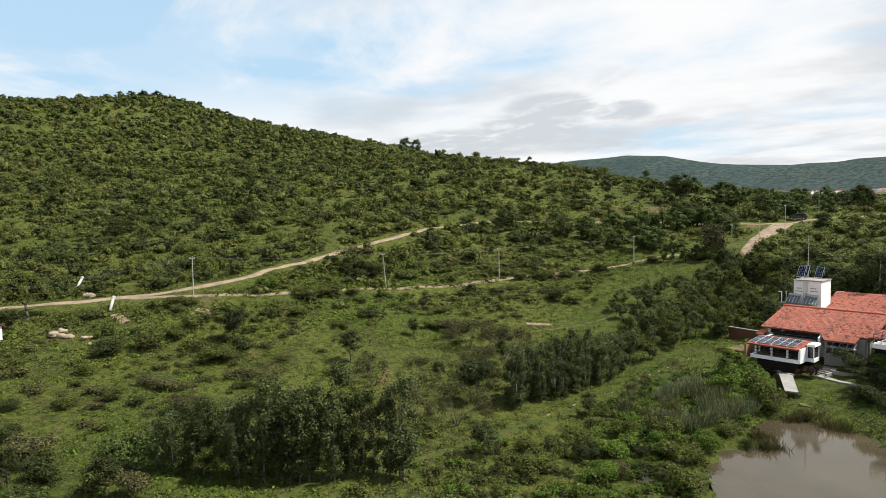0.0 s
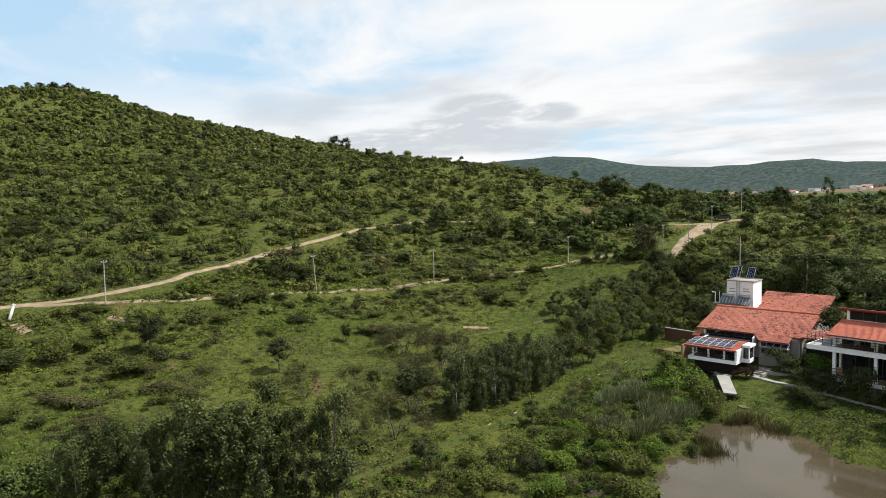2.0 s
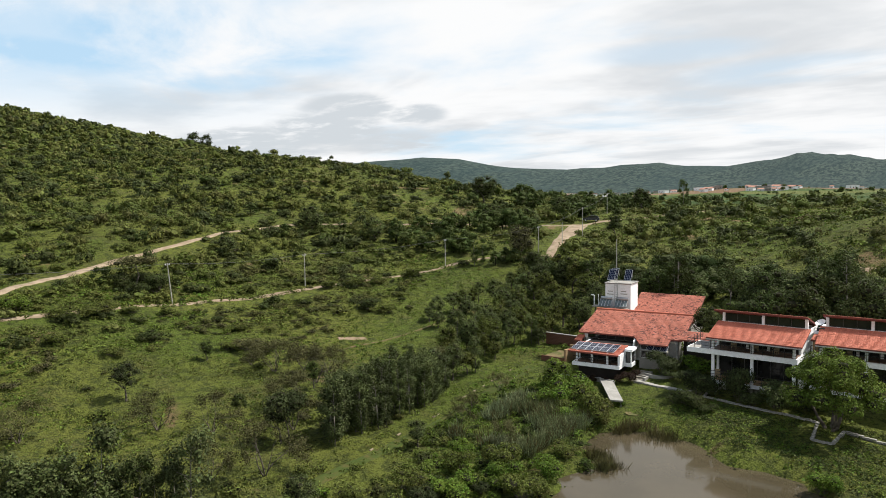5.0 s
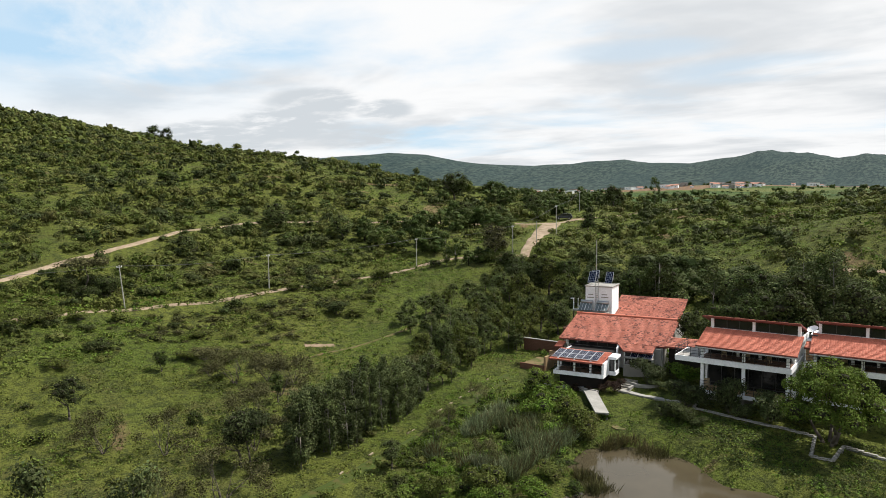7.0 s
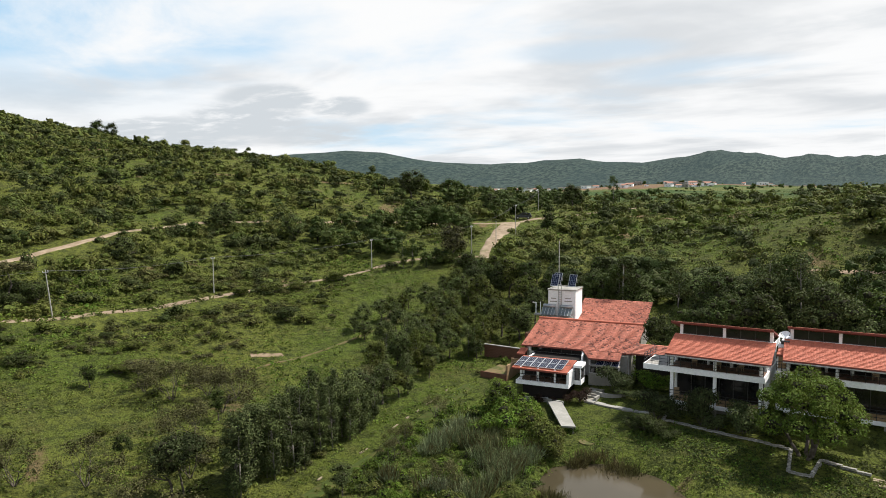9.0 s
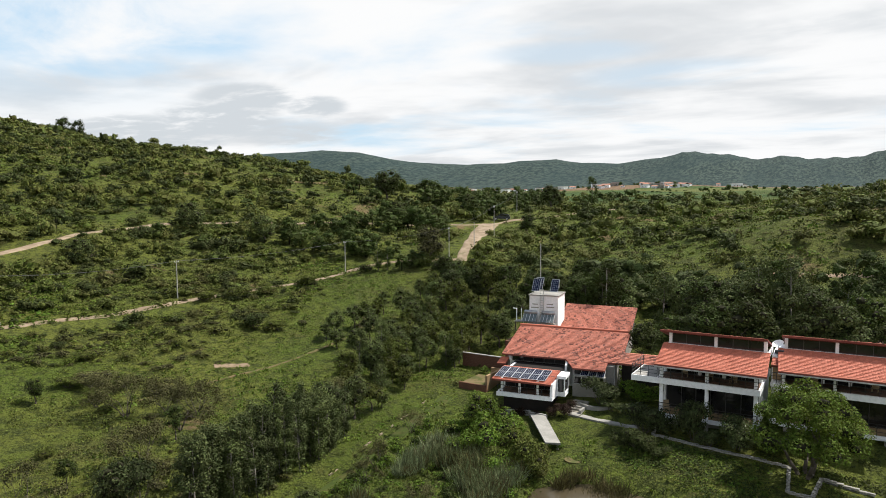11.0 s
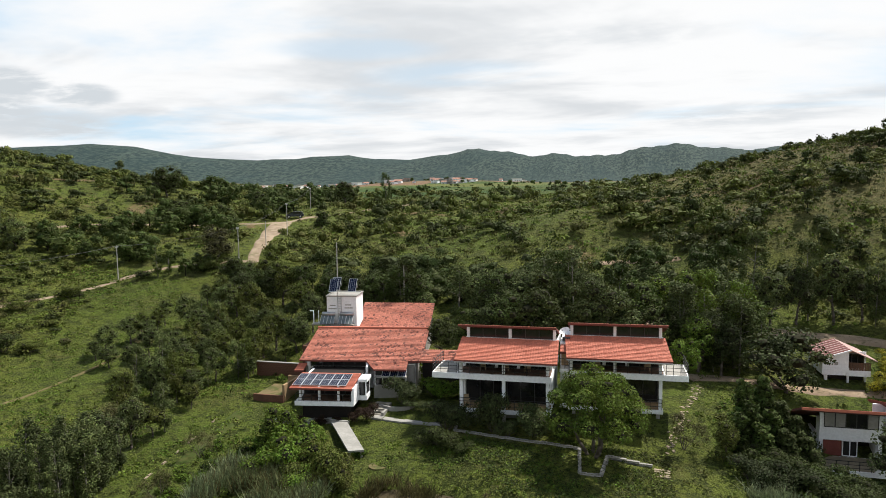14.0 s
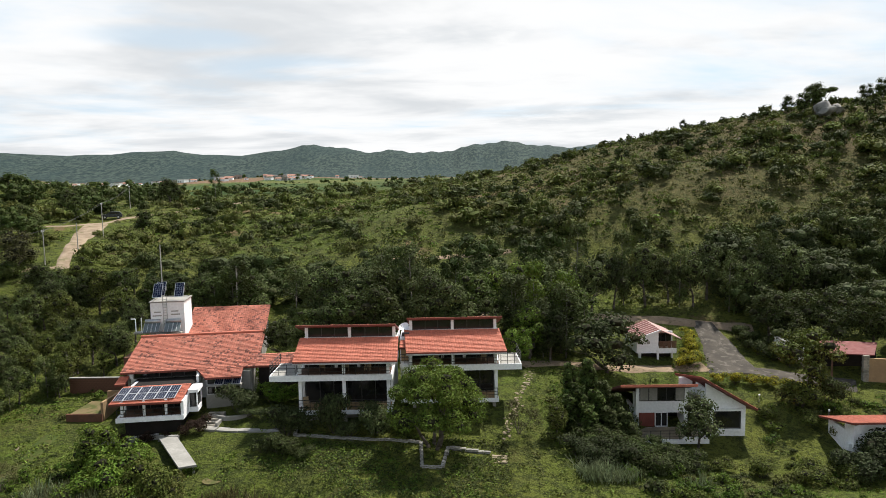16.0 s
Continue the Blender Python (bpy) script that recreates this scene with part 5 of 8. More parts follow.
def gate_cottage():
    h = thing("cottage", pose(21.6, 76.8, 0.0, 0, 0, 2), "small white cottage with a striped red sheet roof and balcony", "house")
    pieces("stilt", [(0.3, 0.6, 0.3, 0.6, -1.8, 0.05), (2.4, 2.6, 0.1, 0.3, -1.8, 0.05), (4.2, 4.4, 0.5, 0.7, -1.8, 0.05)], M_WHITE, h)
    part("plinth", boxes((0.4, 4.2, 0.9, 5.0, -1.8, 0.03)), M_SHADE, h)
    bm = B()
    prof = [(0, 0.05), (2.5, 0.05), (2.5, 2.75), (1.25, 2.3), (0, 1.85)]
    fr = [bm.verts.new((x, 0, z)) for x, z in prof]
    bk = [bm.verts.new((x, 0.2, z)) for x, z in prof]
    bm.faces.new(fr)
    bm.faces.new(bk[::-1])
    for i in range(5):
        j = (i + 1) % 5
        bm.faces.new([fr[j], fr[i], bk[i], bk[j]])
    part("wall", bm, M_WHITE, h, "white gable wall with a sloping top")
    pieces("wall", [(0, 0.2, 0.2, 5.2, 0.05, 1.85), (2.32, 2.5, 0.2, 1.5, 0.05, 2.6), (2.5, 4.6, 1.4, 1.55, 0.05, 2.3), (0, 4.6, 5.0, 5.2, 0.05, 2.0), (4.4, 4.6, 1.55, 5.0, 0.05, 1.8)], M_WHITE, h)
    part("vent", boxes((1.15, 1.5, -0.03, -0.005, 1.15, 1.45)), M_CONCRETE, h, "small grey wall vent")
    part("balcony", boxes((2.5, 4.6, 0.0, 1.4, 0.0, 0.16)), M_WHITE, h, "white balcony floor")
    bm = B()
    for i in range(14):
        box(bm, 2.6 + i * 0.145, 2.72 + i * 0.145, 0.02, 0.06, 0.6, 1.35)
    part("balustrade", bm, M_WOOD, h, "brown slatted balustrade")
    part("balustrade", boxes((2.5, 4.62, 0.0, 0.08, 0.16, 0.6)), M_WHITE, h)
    part("rail", boxes((2.5, 4.65, -0.02, 0.1, 1.35, 1.43)), M_WOOD, h)
    window(h, 2.6, 4.4, 1.35, 0.5, 2.1, 3, label="dark balcony glazing")
    # left slope in alternate sheets
    top_y = 5.4
    bm = B()
    slab(bm, [(-0.45, -0.35, 1.75), (2.6, -0.35, 2.85), (2.6, top_y, 2.85), (-0.45, top_y, 1.75)], 0.08)
    r = part("roof", bm, M_RED_SHEET, h, "red sheet roof with pale strips")
    bm = B()
    for k in range(7):
        y = 0.2 + k * 0.75
        slab(bm, [(-0.47, y, 1.79), (2.58, y, 2.89), (2.58, y + 0.2, 2.89), (-0.47, y + 0.2, 1.79)], 0.03)
    part("strip", bm, M_PINK_SHEET, r, "pale faded strips")
    bm = B()
    slab(bm, [(-0.5, -0.45, 1.80), (2.62, -0.45, 2.92), (2.62, -0.33, 2.92), (-0.5, -0.33, 1.80)], 0.16)
    part("bargeboard", bm, M_WHITE, r, "white bargeboard")
    bm = B()
    slab(bm, [(2.6, -0.35, 2.85), (5.1, -0.35, 1.75), (5.1, top_y, 1.75), (2.6, top_y, 2.85)], 0.08)
    part("roof", bm, M_PINK_SHEET, h, "faded sheet roof over the balcony")


gate_cottage()


def car_shelter():
    h = thing("car_shelter", pose(40.9, 71.8, -1.4, 0, 0, -8), "open shelter with a dull red sheet roof on stone piers", "shelter")
    bm = B()
    slab(bm, [(0.2, 0.0, 2.55), (4.6, 0.3, 2.35), (6.6, 4.5, 2.75), (0.2, 4.5, 2.95)], 0.1)
    part("roof", bm, M_RED_SHEET, h)
    bm = B()
    for k in range(9):
        z = -0.6 + k * 0.33
        box(bm, 3.4 + 0.03 * (k % 2), 3.95 + 0.02 * (k % 3), -0.1 + 0.02 * (k % 2), 0.4, z, z + 0.31)
    part("pier", bm, M_STONE, h, "rough stone pier")
    part("wall", boxes((3.95, 8.5, 0.0, 0.3, -0.7, 2.0)), M_TAN, h, "tan mud wall")
    part("wall", boxes((0.2, 6.4, 4.2, 4.4, -0.6, 2.6)), M_SHADE, h)
    pieces("post", [(0.3, 0.45, 0.1, 0.25, -0.6, 2.45), (0.3, 0.45, 4.0, 4.15, -0.6, 2.8)], M_WOOD, h)
    b = thing("bench", pose(46.6, 69.8, gz(46.6, 69.8), 0, 0, 10), "pale stone bench near the shelter", "bench")
    part("seat", boxes((-0.7, 0.7, -0.2, 0.2, 0.38, 0.46)), M_STONE, b)
    for x in (-0.55, 0.4):
        part("leg", boxes((x, x + 0.15, -0.16, 0.16, -0.1, 0.38)), M_STONE, b)
    k = thing("shed", pose(38.4, 77.0, -0.6, 0, 0, 5), "small pale shed end among trees", "shed")
    part("wall", boxes((0, 2.6, 0, 2, -0.6, 1.9)), M_WHITE, k)
    bm = B()
    slab(bm, [(-0.3, -0.4, 2.0), (2.9, -0.4, 2.0), (2.9, 2.4, 2.3), (-0.3, 2.4, 2.3)], 0.1)
    part("roof", bm, M_CONCRETE, k)


car_shelter()


# ---- plants ----
def rough_unit(rng, n):
    v = rng.normal(size=(n, 3))
    return v / np.linalg.norm(v, axis=1)[:, None]


def leaves(rng, centres, outward, size, long=1.5, up=0.25, wild=0.55, droop=0.0):
    """Pointed leaf blades at the centres, facing roughly outward: points, faces and their kind (0 leaf, 1 wood and
    shade-dark hearts).
    """
    n = len(centres)
    nrm = outward * 0.75 + rough_unit(rng, n) * wild + np.array([0, 0, up])
    nrm = nrm / np.linalg.norm(nrm, axis=1)[:, None]
    t = np.cross(nrm, rough_unit(rng, n))
    t = t / np.linalg.norm(t, axis=1)[:, None]
    t[:, 2] -= droop
    b = np.cross(nrm, t)
    s = size * rng.uniform(0.65, 1.35, n)[:, None]
    fold = nrm * s * 0.12
    v = np.stack([centres - t * s * long * 0.5, centres + b * s * 0.5 + fold, centres + t * s * long * 0.5, centres - b * s * 0.5 + fold], 1)
    return v.reshape(-1, 3), np.arange(4 * n).reshape(-1, 4), np.zeros(n, np.int32)


def ball_quads(rng, centre, radii, n=1, rough=0.18):
    """A lumpy closed body of quads, the mass of twigs and painted shade in the heart of a bush."""
    g = np.linspace(-1, 1, n + 1)
    v, f = [], []
    for axis in range(3):
        for side in (-1, 1):
            base = len(v)
            for a in g:
                for b in g:
                    p = [0.0, 0.0, 0.0]
                    p[axis], p[(axis + 1) % 3], p[(axis + 2) % 3] = side, a, b
                    v.append(p)
            for i in range(n):
                for j in range(n):
                    q = [base + i * (n + 1) + j, base + (i + 1) * (n + 1) + j, base + (i + 1) * (n + 1) + j + 1, base + i * (n + 1) + j + 1]
                    f.append(q if side > 0 else q[::-1])
    v = np.array(v)
    v = v / np.linalg.norm(v, axis=1)[:, None]
    q = np.linalg.qr(rng.normal(size=(3, 3)))[0]
    v = v @ (q * np.sign(np.linalg.det(q)))
    v = v * (1 + rough * np.sin(v @ rng.normal(0, 3.0, 3))[:, None])
    return v * np.array(radii) + np.array(centre), np.array(f), np.ones(len(f), np.int32)


def join(parts):
    vs, fs, ks, k = [], [], [], 0
    for v, f, kind in parts:
        vs.append(v)
        fs.append(f + k)
        ks.append(kind)
        k += len(v)
    return np.concatenate(vs), np.concatenate(fs), np.concatenate(ks)


def foliage(rng, lobes, per_lobe, size, hearts=True, shell=(0.72, 1.06), below=-0.55, dense=0.0, **kw):
    """Leaves round each lobe over a heart of twigs coloured as inner shade, or over a closed mass of leaves where the
    growth is dense.
    """
    out = []
    for c, r in lobes:
        d = rough_unit(rng, int(per_lobe * 1.6))
        d = d[d[:, 2] > below][:per_lobe]
        p = np.array(c) + d * np.array(r) * rng.uniform(*shell, len(d))[:, None]
        out.append(leaves(rng, p, d, size, **kw))
        if dense:
            mv, mf, _ = ball_quads(rng, c, np.array(r) * dense, 2, 0.26)
            mf = mf[(mv[mf].mean(1)[:, 2] - c[2]) > -0.38 * dense * r[2]]
            out.append((mv, mf, np.zeros(len(mf), np.int32)))
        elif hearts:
            # near-black body in place of the shade within the lobe
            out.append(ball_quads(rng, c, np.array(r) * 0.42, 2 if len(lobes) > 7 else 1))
    return join(out)


def bush_model(seed, lobes, per_lobe, size, high=0.95, spread=0.62, **kw):
    """A bush about one metre in radius, a dome of several rounded clumps."""
    rng = np.random.default_rng(seed)
    ls = []
    for k in range(lobes):
        a, d = rng.uniform(0, 6.28), (spread * math.sqrt(rng.uniform(0.02, 1)) if lobes > 1 else 0)
        r = rng.uniform(0.36, 0.58) if lobes > 1 else 0.8
        rise = 0.26 + 0.44 * (1 - (d / spread) ** 2) * rng.uniform(0.6, 1.15) if lobes > 1 else 0.3
        ls.append(((d * math.cos(a), d * math.sin(a), high * rise), (r, r, r * high * rng.uniform(0.75, 1.0))))
    return foliage(rng, ls, per_lobe, size, **kw)


def scatter(name, models, spots, materials, label, category, share=None):
    """Bushes past counting: spots hold x, y, size, height factor; all in one mesh, each bush of one of the leaf kinds."""
    rng = np.random.default_rng(len(spots))
    if not isinstance(materials, (list, tuple)):
        materials = [materials]
    vs, fs, ms, k = [], [], [], 0
    pick = rng.integers(0, len(models), len(spots))
    turn = rng.uniform(0, 6.28, len(spots))
    lean = rng.uniform(0.75, 1.3, (len(spots), 2))
    leaf = rng.choice(len(materials), len(spots), p=share)
    z = ground(spots[:, 0], spots[:, 1])
    for m, (mv, mf, mk) in enumerate(models):
        s = np.where(pick == m)[0]
        if not len(s):
            continue
        c, n = np.cos(turn[s])[:, None], np.sin(turn[s])[:, None]
        x, y = mv[None, :, 0] * lean[s, :1], mv[None, :, 1] * lean[s, 1:]
        v = np.stack([x * c - y * n, x * n + y * c, np.repeat(mv[None, :, 2], len(s), 0)], -1)
        v = v * spots[s, 2][:, None, None]
        v[..., 2] *= spots[s, 3][:, None]
        v += np.stack([spots[s, 0], spots[s, 1], z[s] - 0.06 * spots[s, 2]], -1)[:, None]
        vs.append(v.reshape(-1, 3))
        fs.append((mf[None] + (np.arange(len(s)) * len(mv))[:, None, None]).reshape(-1, 4) + k)
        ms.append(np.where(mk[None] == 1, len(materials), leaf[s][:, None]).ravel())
        k += len(s) * len(mv)
    me = bulk(name, np.concatenate(vs), np.concatenate(fs), materials[0])
    for extra in [*materials[1:], M_TWIG_SHADE]:
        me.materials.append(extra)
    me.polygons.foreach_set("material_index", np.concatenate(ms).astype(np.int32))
    return tagged(new(name, me), label, category, kind="stuff")


def off_line(x, y, pts, gap):
    """True where the spots keep that gap from a line."""
    d = np.full(len(x), 1e9)
    for (ax, ay), (bx, by) in zip(pts[:-1], pts[1:]):
        ux, uy = bx - ax, by - ay
        t = np.clip(((x - ax) * ux + (y - ay) * uy) / (ux * ux + uy * uy), 0, 1)
        d = np.minimum(d, np.hypot(x - ax - t * ux, y - ay - t * uy))
    return d > gap


WALL_LINE = [(-13.2, 57.6), (-13.0, 54.8), (-7.5, 54.1), (-2.1, 53.3), (-1.85, 49.7), (-0.25, 49.7), (0.15, 52.9), (3.6, 52.4)]
PATH_FIELD = [(-35.5, 58), (-34.5, 43.5), (-32.2, 24.2), (-30.4, 10.2), (-29, -4)]
YARDS = [(-34.5, -16.5, 53, 81), (-16.5, -3, 55.5, 67), (-5, 8, 57.5, 69.5), (16, 30, 58, 70), (31.5, 44, 56, 64), (20.5, 27.5, 75.5, 83), (29.5, 37.5, 74, 89), (40, 49.5, 70, 77.5)]


def clear(x, y, gap=0.0):
    ok = (pond_edge(x, y) > 0.3 + gap) & (np.hypot(x + 74.0, y - 137.0) > 6.5 + gap)
    ok &= (np.hypot(x + 106.2, y + 9.2) > 3.0 + gap) & (np.hypot(x + 80.6, y + 12.4) > 3.0 + gap)
    ok &= off_line(x, y, HILL_ROAD, 1.75 + gap) & off_line(x, y, BRANCH, 2.1 + gap) & off_line(x, y, LANE, 0.35 + gap) & off_line(x, y, BACK_ROAD, 1.8 + gap) & off_line(x, y, [(-11.6, 105.8), (9.2, 106.6)], 2.0 + gap)
    ok &= off_line(x, y, [(a + 2.6, b - 1.2) for a, b in HILL_ROAD[:11]], 2.4 + gap) & off_line(x, y, PATH_FIELD, 0.9 + gap)
    ok &= off_line(x, y, [(a + 1.9, b - 0.8) for a, b in LANE[1:4]], 1.7 + gap) & off_line(x, y, [(a + 1.9, b - 0.8) for a, b in LANE[4:8]], 1.8 + gap)
    for a, b, c, d in YARDS:
        ok &= ~((x > a - gap) & (x < b + gap) & (y > c - gap) & (y < d + gap))
    return ok


def patches(x, y, scale, shift=0.0):
    """Soft patches between 0 and 1."""
    a = np.sin(x / scale + shift + 1.3 * np.sin(y / scale * 0.7 + shift)) + np.sin(y / scale * 1.1 - shift * 2 + 1.1 * np.sin(x / scale * 0.8))
    b = np.sin(x / scale * 2.3 + shift * 3) * np.sin(y / scale * 2.1 + 1.0)
    return np.clip(0.5 + 0.2 * a + 0.2 * b, 0, 1)


def sow(seed, n, area, chance, sizes, heights=(0.75, 1.25), gap=0.0, skew=1.6):
    rng = np.random.default_rng(seed)
    x, y = rng.uniform(area[0], area[1], n), rng.uniform(area[2], area[3], n)
    keep = clear(x, y, gap) & (rng.uniform(size=n) < chance(x, y) * np.where(y < -32, 0.2, 1.0))
    x, y = x[keep], y[keep]
    s = sizes[0] + (sizes[1] - sizes[0]) * rng.uniform(size=len(x)) ** skew
    return np.stack([x, y, s, rng.uniform(*heights, len(x))], -1)


def slope_side(x, y):
    """1 on the hillsides with scrub, 0 on the meadow and the lawns."""
    left = smooth(-82, -96, x + 0.12 * (y - 40))
    saddle = smooth(96, 112, y) * smooth(-100, -85, x)
    return np.clip(left + saddle, 0, 1)


def seen_slope(x, y):
    """The sides of the hills that face the valley."""
    return ~((np.hypot(x, y) > 515) | (y < -48) | (x < -560) | ((x < -250) & (y > 250 + 0.2 * (-x - 250))) | (y < -170 + 0.15 * (-x)))


far_models = [bush_model(s, 2, 9, 0.27, spread=0.55, dense=0.80) for s in range(8)]
back_models = [bush_model(20 + s, 4, 24, 0.14, long=1.6, dense=0.58) for s in range(8)]
mid_models = [bush_model(40 + s, 5, 40, 0.10, long=1.7, dense=0.52) for s in range(8)]
near_models = [bush_model(80 + s, 6, 56, 0.10, long=1.8) for s in range(8)]
low_models = [bush_model(120 + s, 1, 16, 0.27, high=0.7, hearts=False, shell=(0.5, 1.1)) for s in range(8)]
HILL_LEAVES, HILL_SHARE = [L_HILL, L_HILL_DARK, L_HILL_PALE, L_SCRUB], [0.38, 0.32, 0.08, 0.22]

# scrub on the hill beyond the road
spots = sow(1, 40000, (-560, -90, -170, 330), lambda x, y: slope_side(x, y) * seen_slope(x, y) * (0.35 + 0.65 * patches(x, y, 14)) * np.where(x < -220, 0.80, 0.62), (0.7, 3.1), (0.75, 1.4), skew=2.0)
far = np.hypot(spots[:, 0], spots[:, 1])
scatter("hillside_scrub", far_models, spots[far > 270] * [1, 1, 1.15, 1], HILL_LEAVES, "dense green thorny scrub covering the high hillside", "scrub", HILL_SHARE)
scatter("hillside_scrub", back_models, spots[(far > 165) & (far <= 270)], HILL_LEAVES, "dense green thorny scrub covering the hillside", "scrub", HILL_SHARE)
scatter("hillside_scrub", mid_models, spots[far <= 165], HILL_LEAVES, "green scrub bushes above the dirt road", "scrub", HILL_SHARE)
# scrub on the saddle and the hill behind the houses
slope = sow(2, 6600, (-100, 150, 92, 260), lambda x, y: np.clip(0.12 + 0.75 * smooth(0.35, 0.75, patches(x, y, 9, 1.0)) + 0.34 * smooth(-5, 30, x), 0, 1) * (1 - 0.30 * smooth(-64, -56, x) * smooth(22, 8, x)) * np.where((y > 200) & (x < 10), 0.35, 1.0) * smooth(90, 100, y) * (x < 0.66 * y + 6) * ~((x > 25) & (y > 180)), (0.6, 3.3), (0.75, 1.35), skew=1.9)
slope[:, 2] *= np.where((slope[:, 0] > 8) & (slope[:, 1] > 138), 0.68, 1.0)
for models, spots in ((mid_models, slope[slope[:, 1] <= 128]), (back_models, slope[slope[:, 1] > 128])):
    scatter("hillside_scrub", models, spots, HILL_LEAVES, "green scrub bushes on the slope behind the houses", "scrub", [0.32, 0.40, 0.10, 0.18])
# low growth between the bushes
spots = sow(3, 46000, (-360, -60, -110, 230), lambda x, y: slope_side(x, y) * seen_slope(x, y) * np.where(x < -180, 0.75, 0.85) * (0.4 + 0.6 * patches(x, y, 6, 2.0)), (0.35, 1.15), (0.7, 1.3))
spots[:, 2] *= np.where(spots[:, 0] < -180, 1.5, 1.0)
scatter("undergrowth", low_models, spots, [L_SCRUB, L_MEADOW_DARK, L_MEADOW, L_DRY], "low green undergrowth between the hillside bushes", "undergrowth", [0.35, 0.3, 0.2, 0.15])
spots = sow(13, 34000, (-64, 128, 90, 205), lambda x, y: (0.30 + 0.70 * patches(x, y, 5, 2.0)) * smooth(90, 96, y) * np.where(x > 15, 1.0, 0.62) * (x < 0.66 * y + 6) * ~((x > 25) & (y > 175)), (0.3, 1.25), (0.7, 1.4), skew=2.0)
scatter("undergrowth", low_models, spots, [L_SCRUB, L_MEADOW_DARK, L_MEADOW, L_DRY, L_HILL_DARK], "low mixed undergrowth on the slope behind the houses", "undergrowth", [0.32, 0.12, 0.30, 0.14, 0.12])
spots = sow(15, 1500, (-120, -76, -14, 100), lambda x, y: (0.2 + 0.8 * patches(x, y, 6, 0.7)) * smooth(-76, -81, x + 0.05 * (y - 40)), (0.5, 1.9), (0.7, 1.2), gap=0.2, skew=1.8)
scatter("hillside_scrub", mid_models, spots, HILL_LEAVES, "scrub bushes between the dirt road and the lane", "scrub", HILL_SHARE)
# bushes crowding the road above the junction
rng = np.random.default_rng(14)
u = rng.uniform(0, 0.72, 70)
hx, hy = np.interp(u, [0, 0.3, 0.6, 1], [-117.6, -116.0, -108.0, -80.5]), np.interp(u, [0, 0.3, 0.6, 1], [72, 86, 100, 133.5])
spots = np.stack([hx + 1.8 + rng.uniform(0, 3.5, 70), hy - 1.0 - rng.uniform(0, 2.0, 70), rng.uniform(1.0, 2.1, 70), rng.uniform(0.8, 1.2, 70)], -1)
scatter("hillside_scrub", mid_models, spots, HILL_LEAVES, "scrub bushes crowding the edge of the dirt road", "scrub", HILL_SHARE)
# trees and hedges over the plain
spots = sow(4, 2600, (-420, 330, 255, 900), lambda x, y: 0.12 + 0.55 * (patches(x, y, 40, 0.5) > 0.62), (1.6, 4.4), (0.8, 1.4))
scatter("distant_trees", far_models, spots, L_DARK, "scattered dark trees and hedges over the distant fields", "trees")


# the meadow
def meadow(x, y):
    return (1 - slope_side(x, y)) * ((x < -33.5) | (y < 12)) * ~((x > -16) & (y < 20))


spots = sow(5, 8200, (-100, -16, -60, 100), lambda x, y: meadow(x, y) * (0.08 + 0.85 * smooth(0.50, 0.75, patches(x, y, 8.5, 3.0))) * np.where(x < -70, 0.62, 0.085), (0.3, 1.6), (0.6, 1.1), skew=2.6)
scatter("meadow_scrub", near_models, spots, [L_SCRUB, L_HILL_DARK, L_MEADOW], "low thorny bushes scattered over the green meadow", "scrub", [0.60, 0.26, 0.14])
spots = sow(6, 1000, (-88, -36, -24, 66), lambda x, y: meadow(x, y) * smooth(0.5, 0.8, patches(x, y, 7.5, 5.0)), (0.35, 1.35), (0.5, 1.0))
scatter("dry_scrub", near_models, spots, [L_DRY, L_SCRUB], "brownish half-dry bushes in the meadow", "scrub")


def tuft_model(seed, blades, size):
    """A low clump of weeds, blades leaning outward."""
    rng = np.random.default_rng(seed)
    a, d = rng.uniform(0, 6.28, blades), 0.6 * np.sqrt(rng.uniform(0, 1, blades))
    c = np.stack([d * np.cos(a), d * np.sin(a), 0.08 + 0.3 * (1 - d) * rng.uniform(0.5, 1.2, blades)], -1)
    return leaves(rng, c, np.stack([0.7 * np.cos(a), 0.7 * np.sin(a), 0.7 + 0 * a], -1), size, wild=0.8)


tufts = [tuft_model(200 + s, 12, 0.17) for s in range(8)]
coarse_tufts = [tuft_model(230 + s, 9, 0.27) for s in range(8)]
spots = sow(7, 52000, (-72, 46, -40, 92), lambda x, y: (0.10 + 0.90 * patches(x, y, 3.2, 4.0)) * np.where(x < -16, 1.0, 0.55), (0.40, 1.05), (0.5, 1.3), gap=-0.6)
scatter("meadow_growth", tufts, spots, [L_MEADOW, L_SCRUB, L_MEADOW_DARK], "lush uneven meadow grass and weeds", "grass", [0.74, 0.20, 0.06])
spots = sow(17, 16000, (-98, -72, -40, 92), lambda x, y: 0.15 + 0.85 * patches(x, y, 3.2, 4.0), (0.35, 1.0), (0.6, 1.4), gap=-0.6)
scatter("meadow_growth", coarse_tufts, spots, [L_MEADOW, L_SCRUB, L_MEADOW_DARK], "weedy grass at the foot of the hill", "grass", [0.66, 0.24, 0.10])
# dark rank weeds under the garden wall, partly in place of the tree's shade
spots = sow(27, 6200, (-15, 5, 41, 54.5), lambda x, y: (0.25 + 0.75 * patches(x, y, 2.1, 0.7)) * smooth(1.2, 3.0, pond_edge(x, y)) * off_line(x, y, WALL_LINE, 0.75), (0.35, 0.9), (0.5, 0.95), gap=0.0)
scatter("shore_growth", tufts, spots, [L_MEADOW_DARK, L_HILL_DARK, L_MEADOW], "dark rank shore weeds below the garden wall, with tree shade in their colour", "grass", [0.40, 0.25, 0.35])
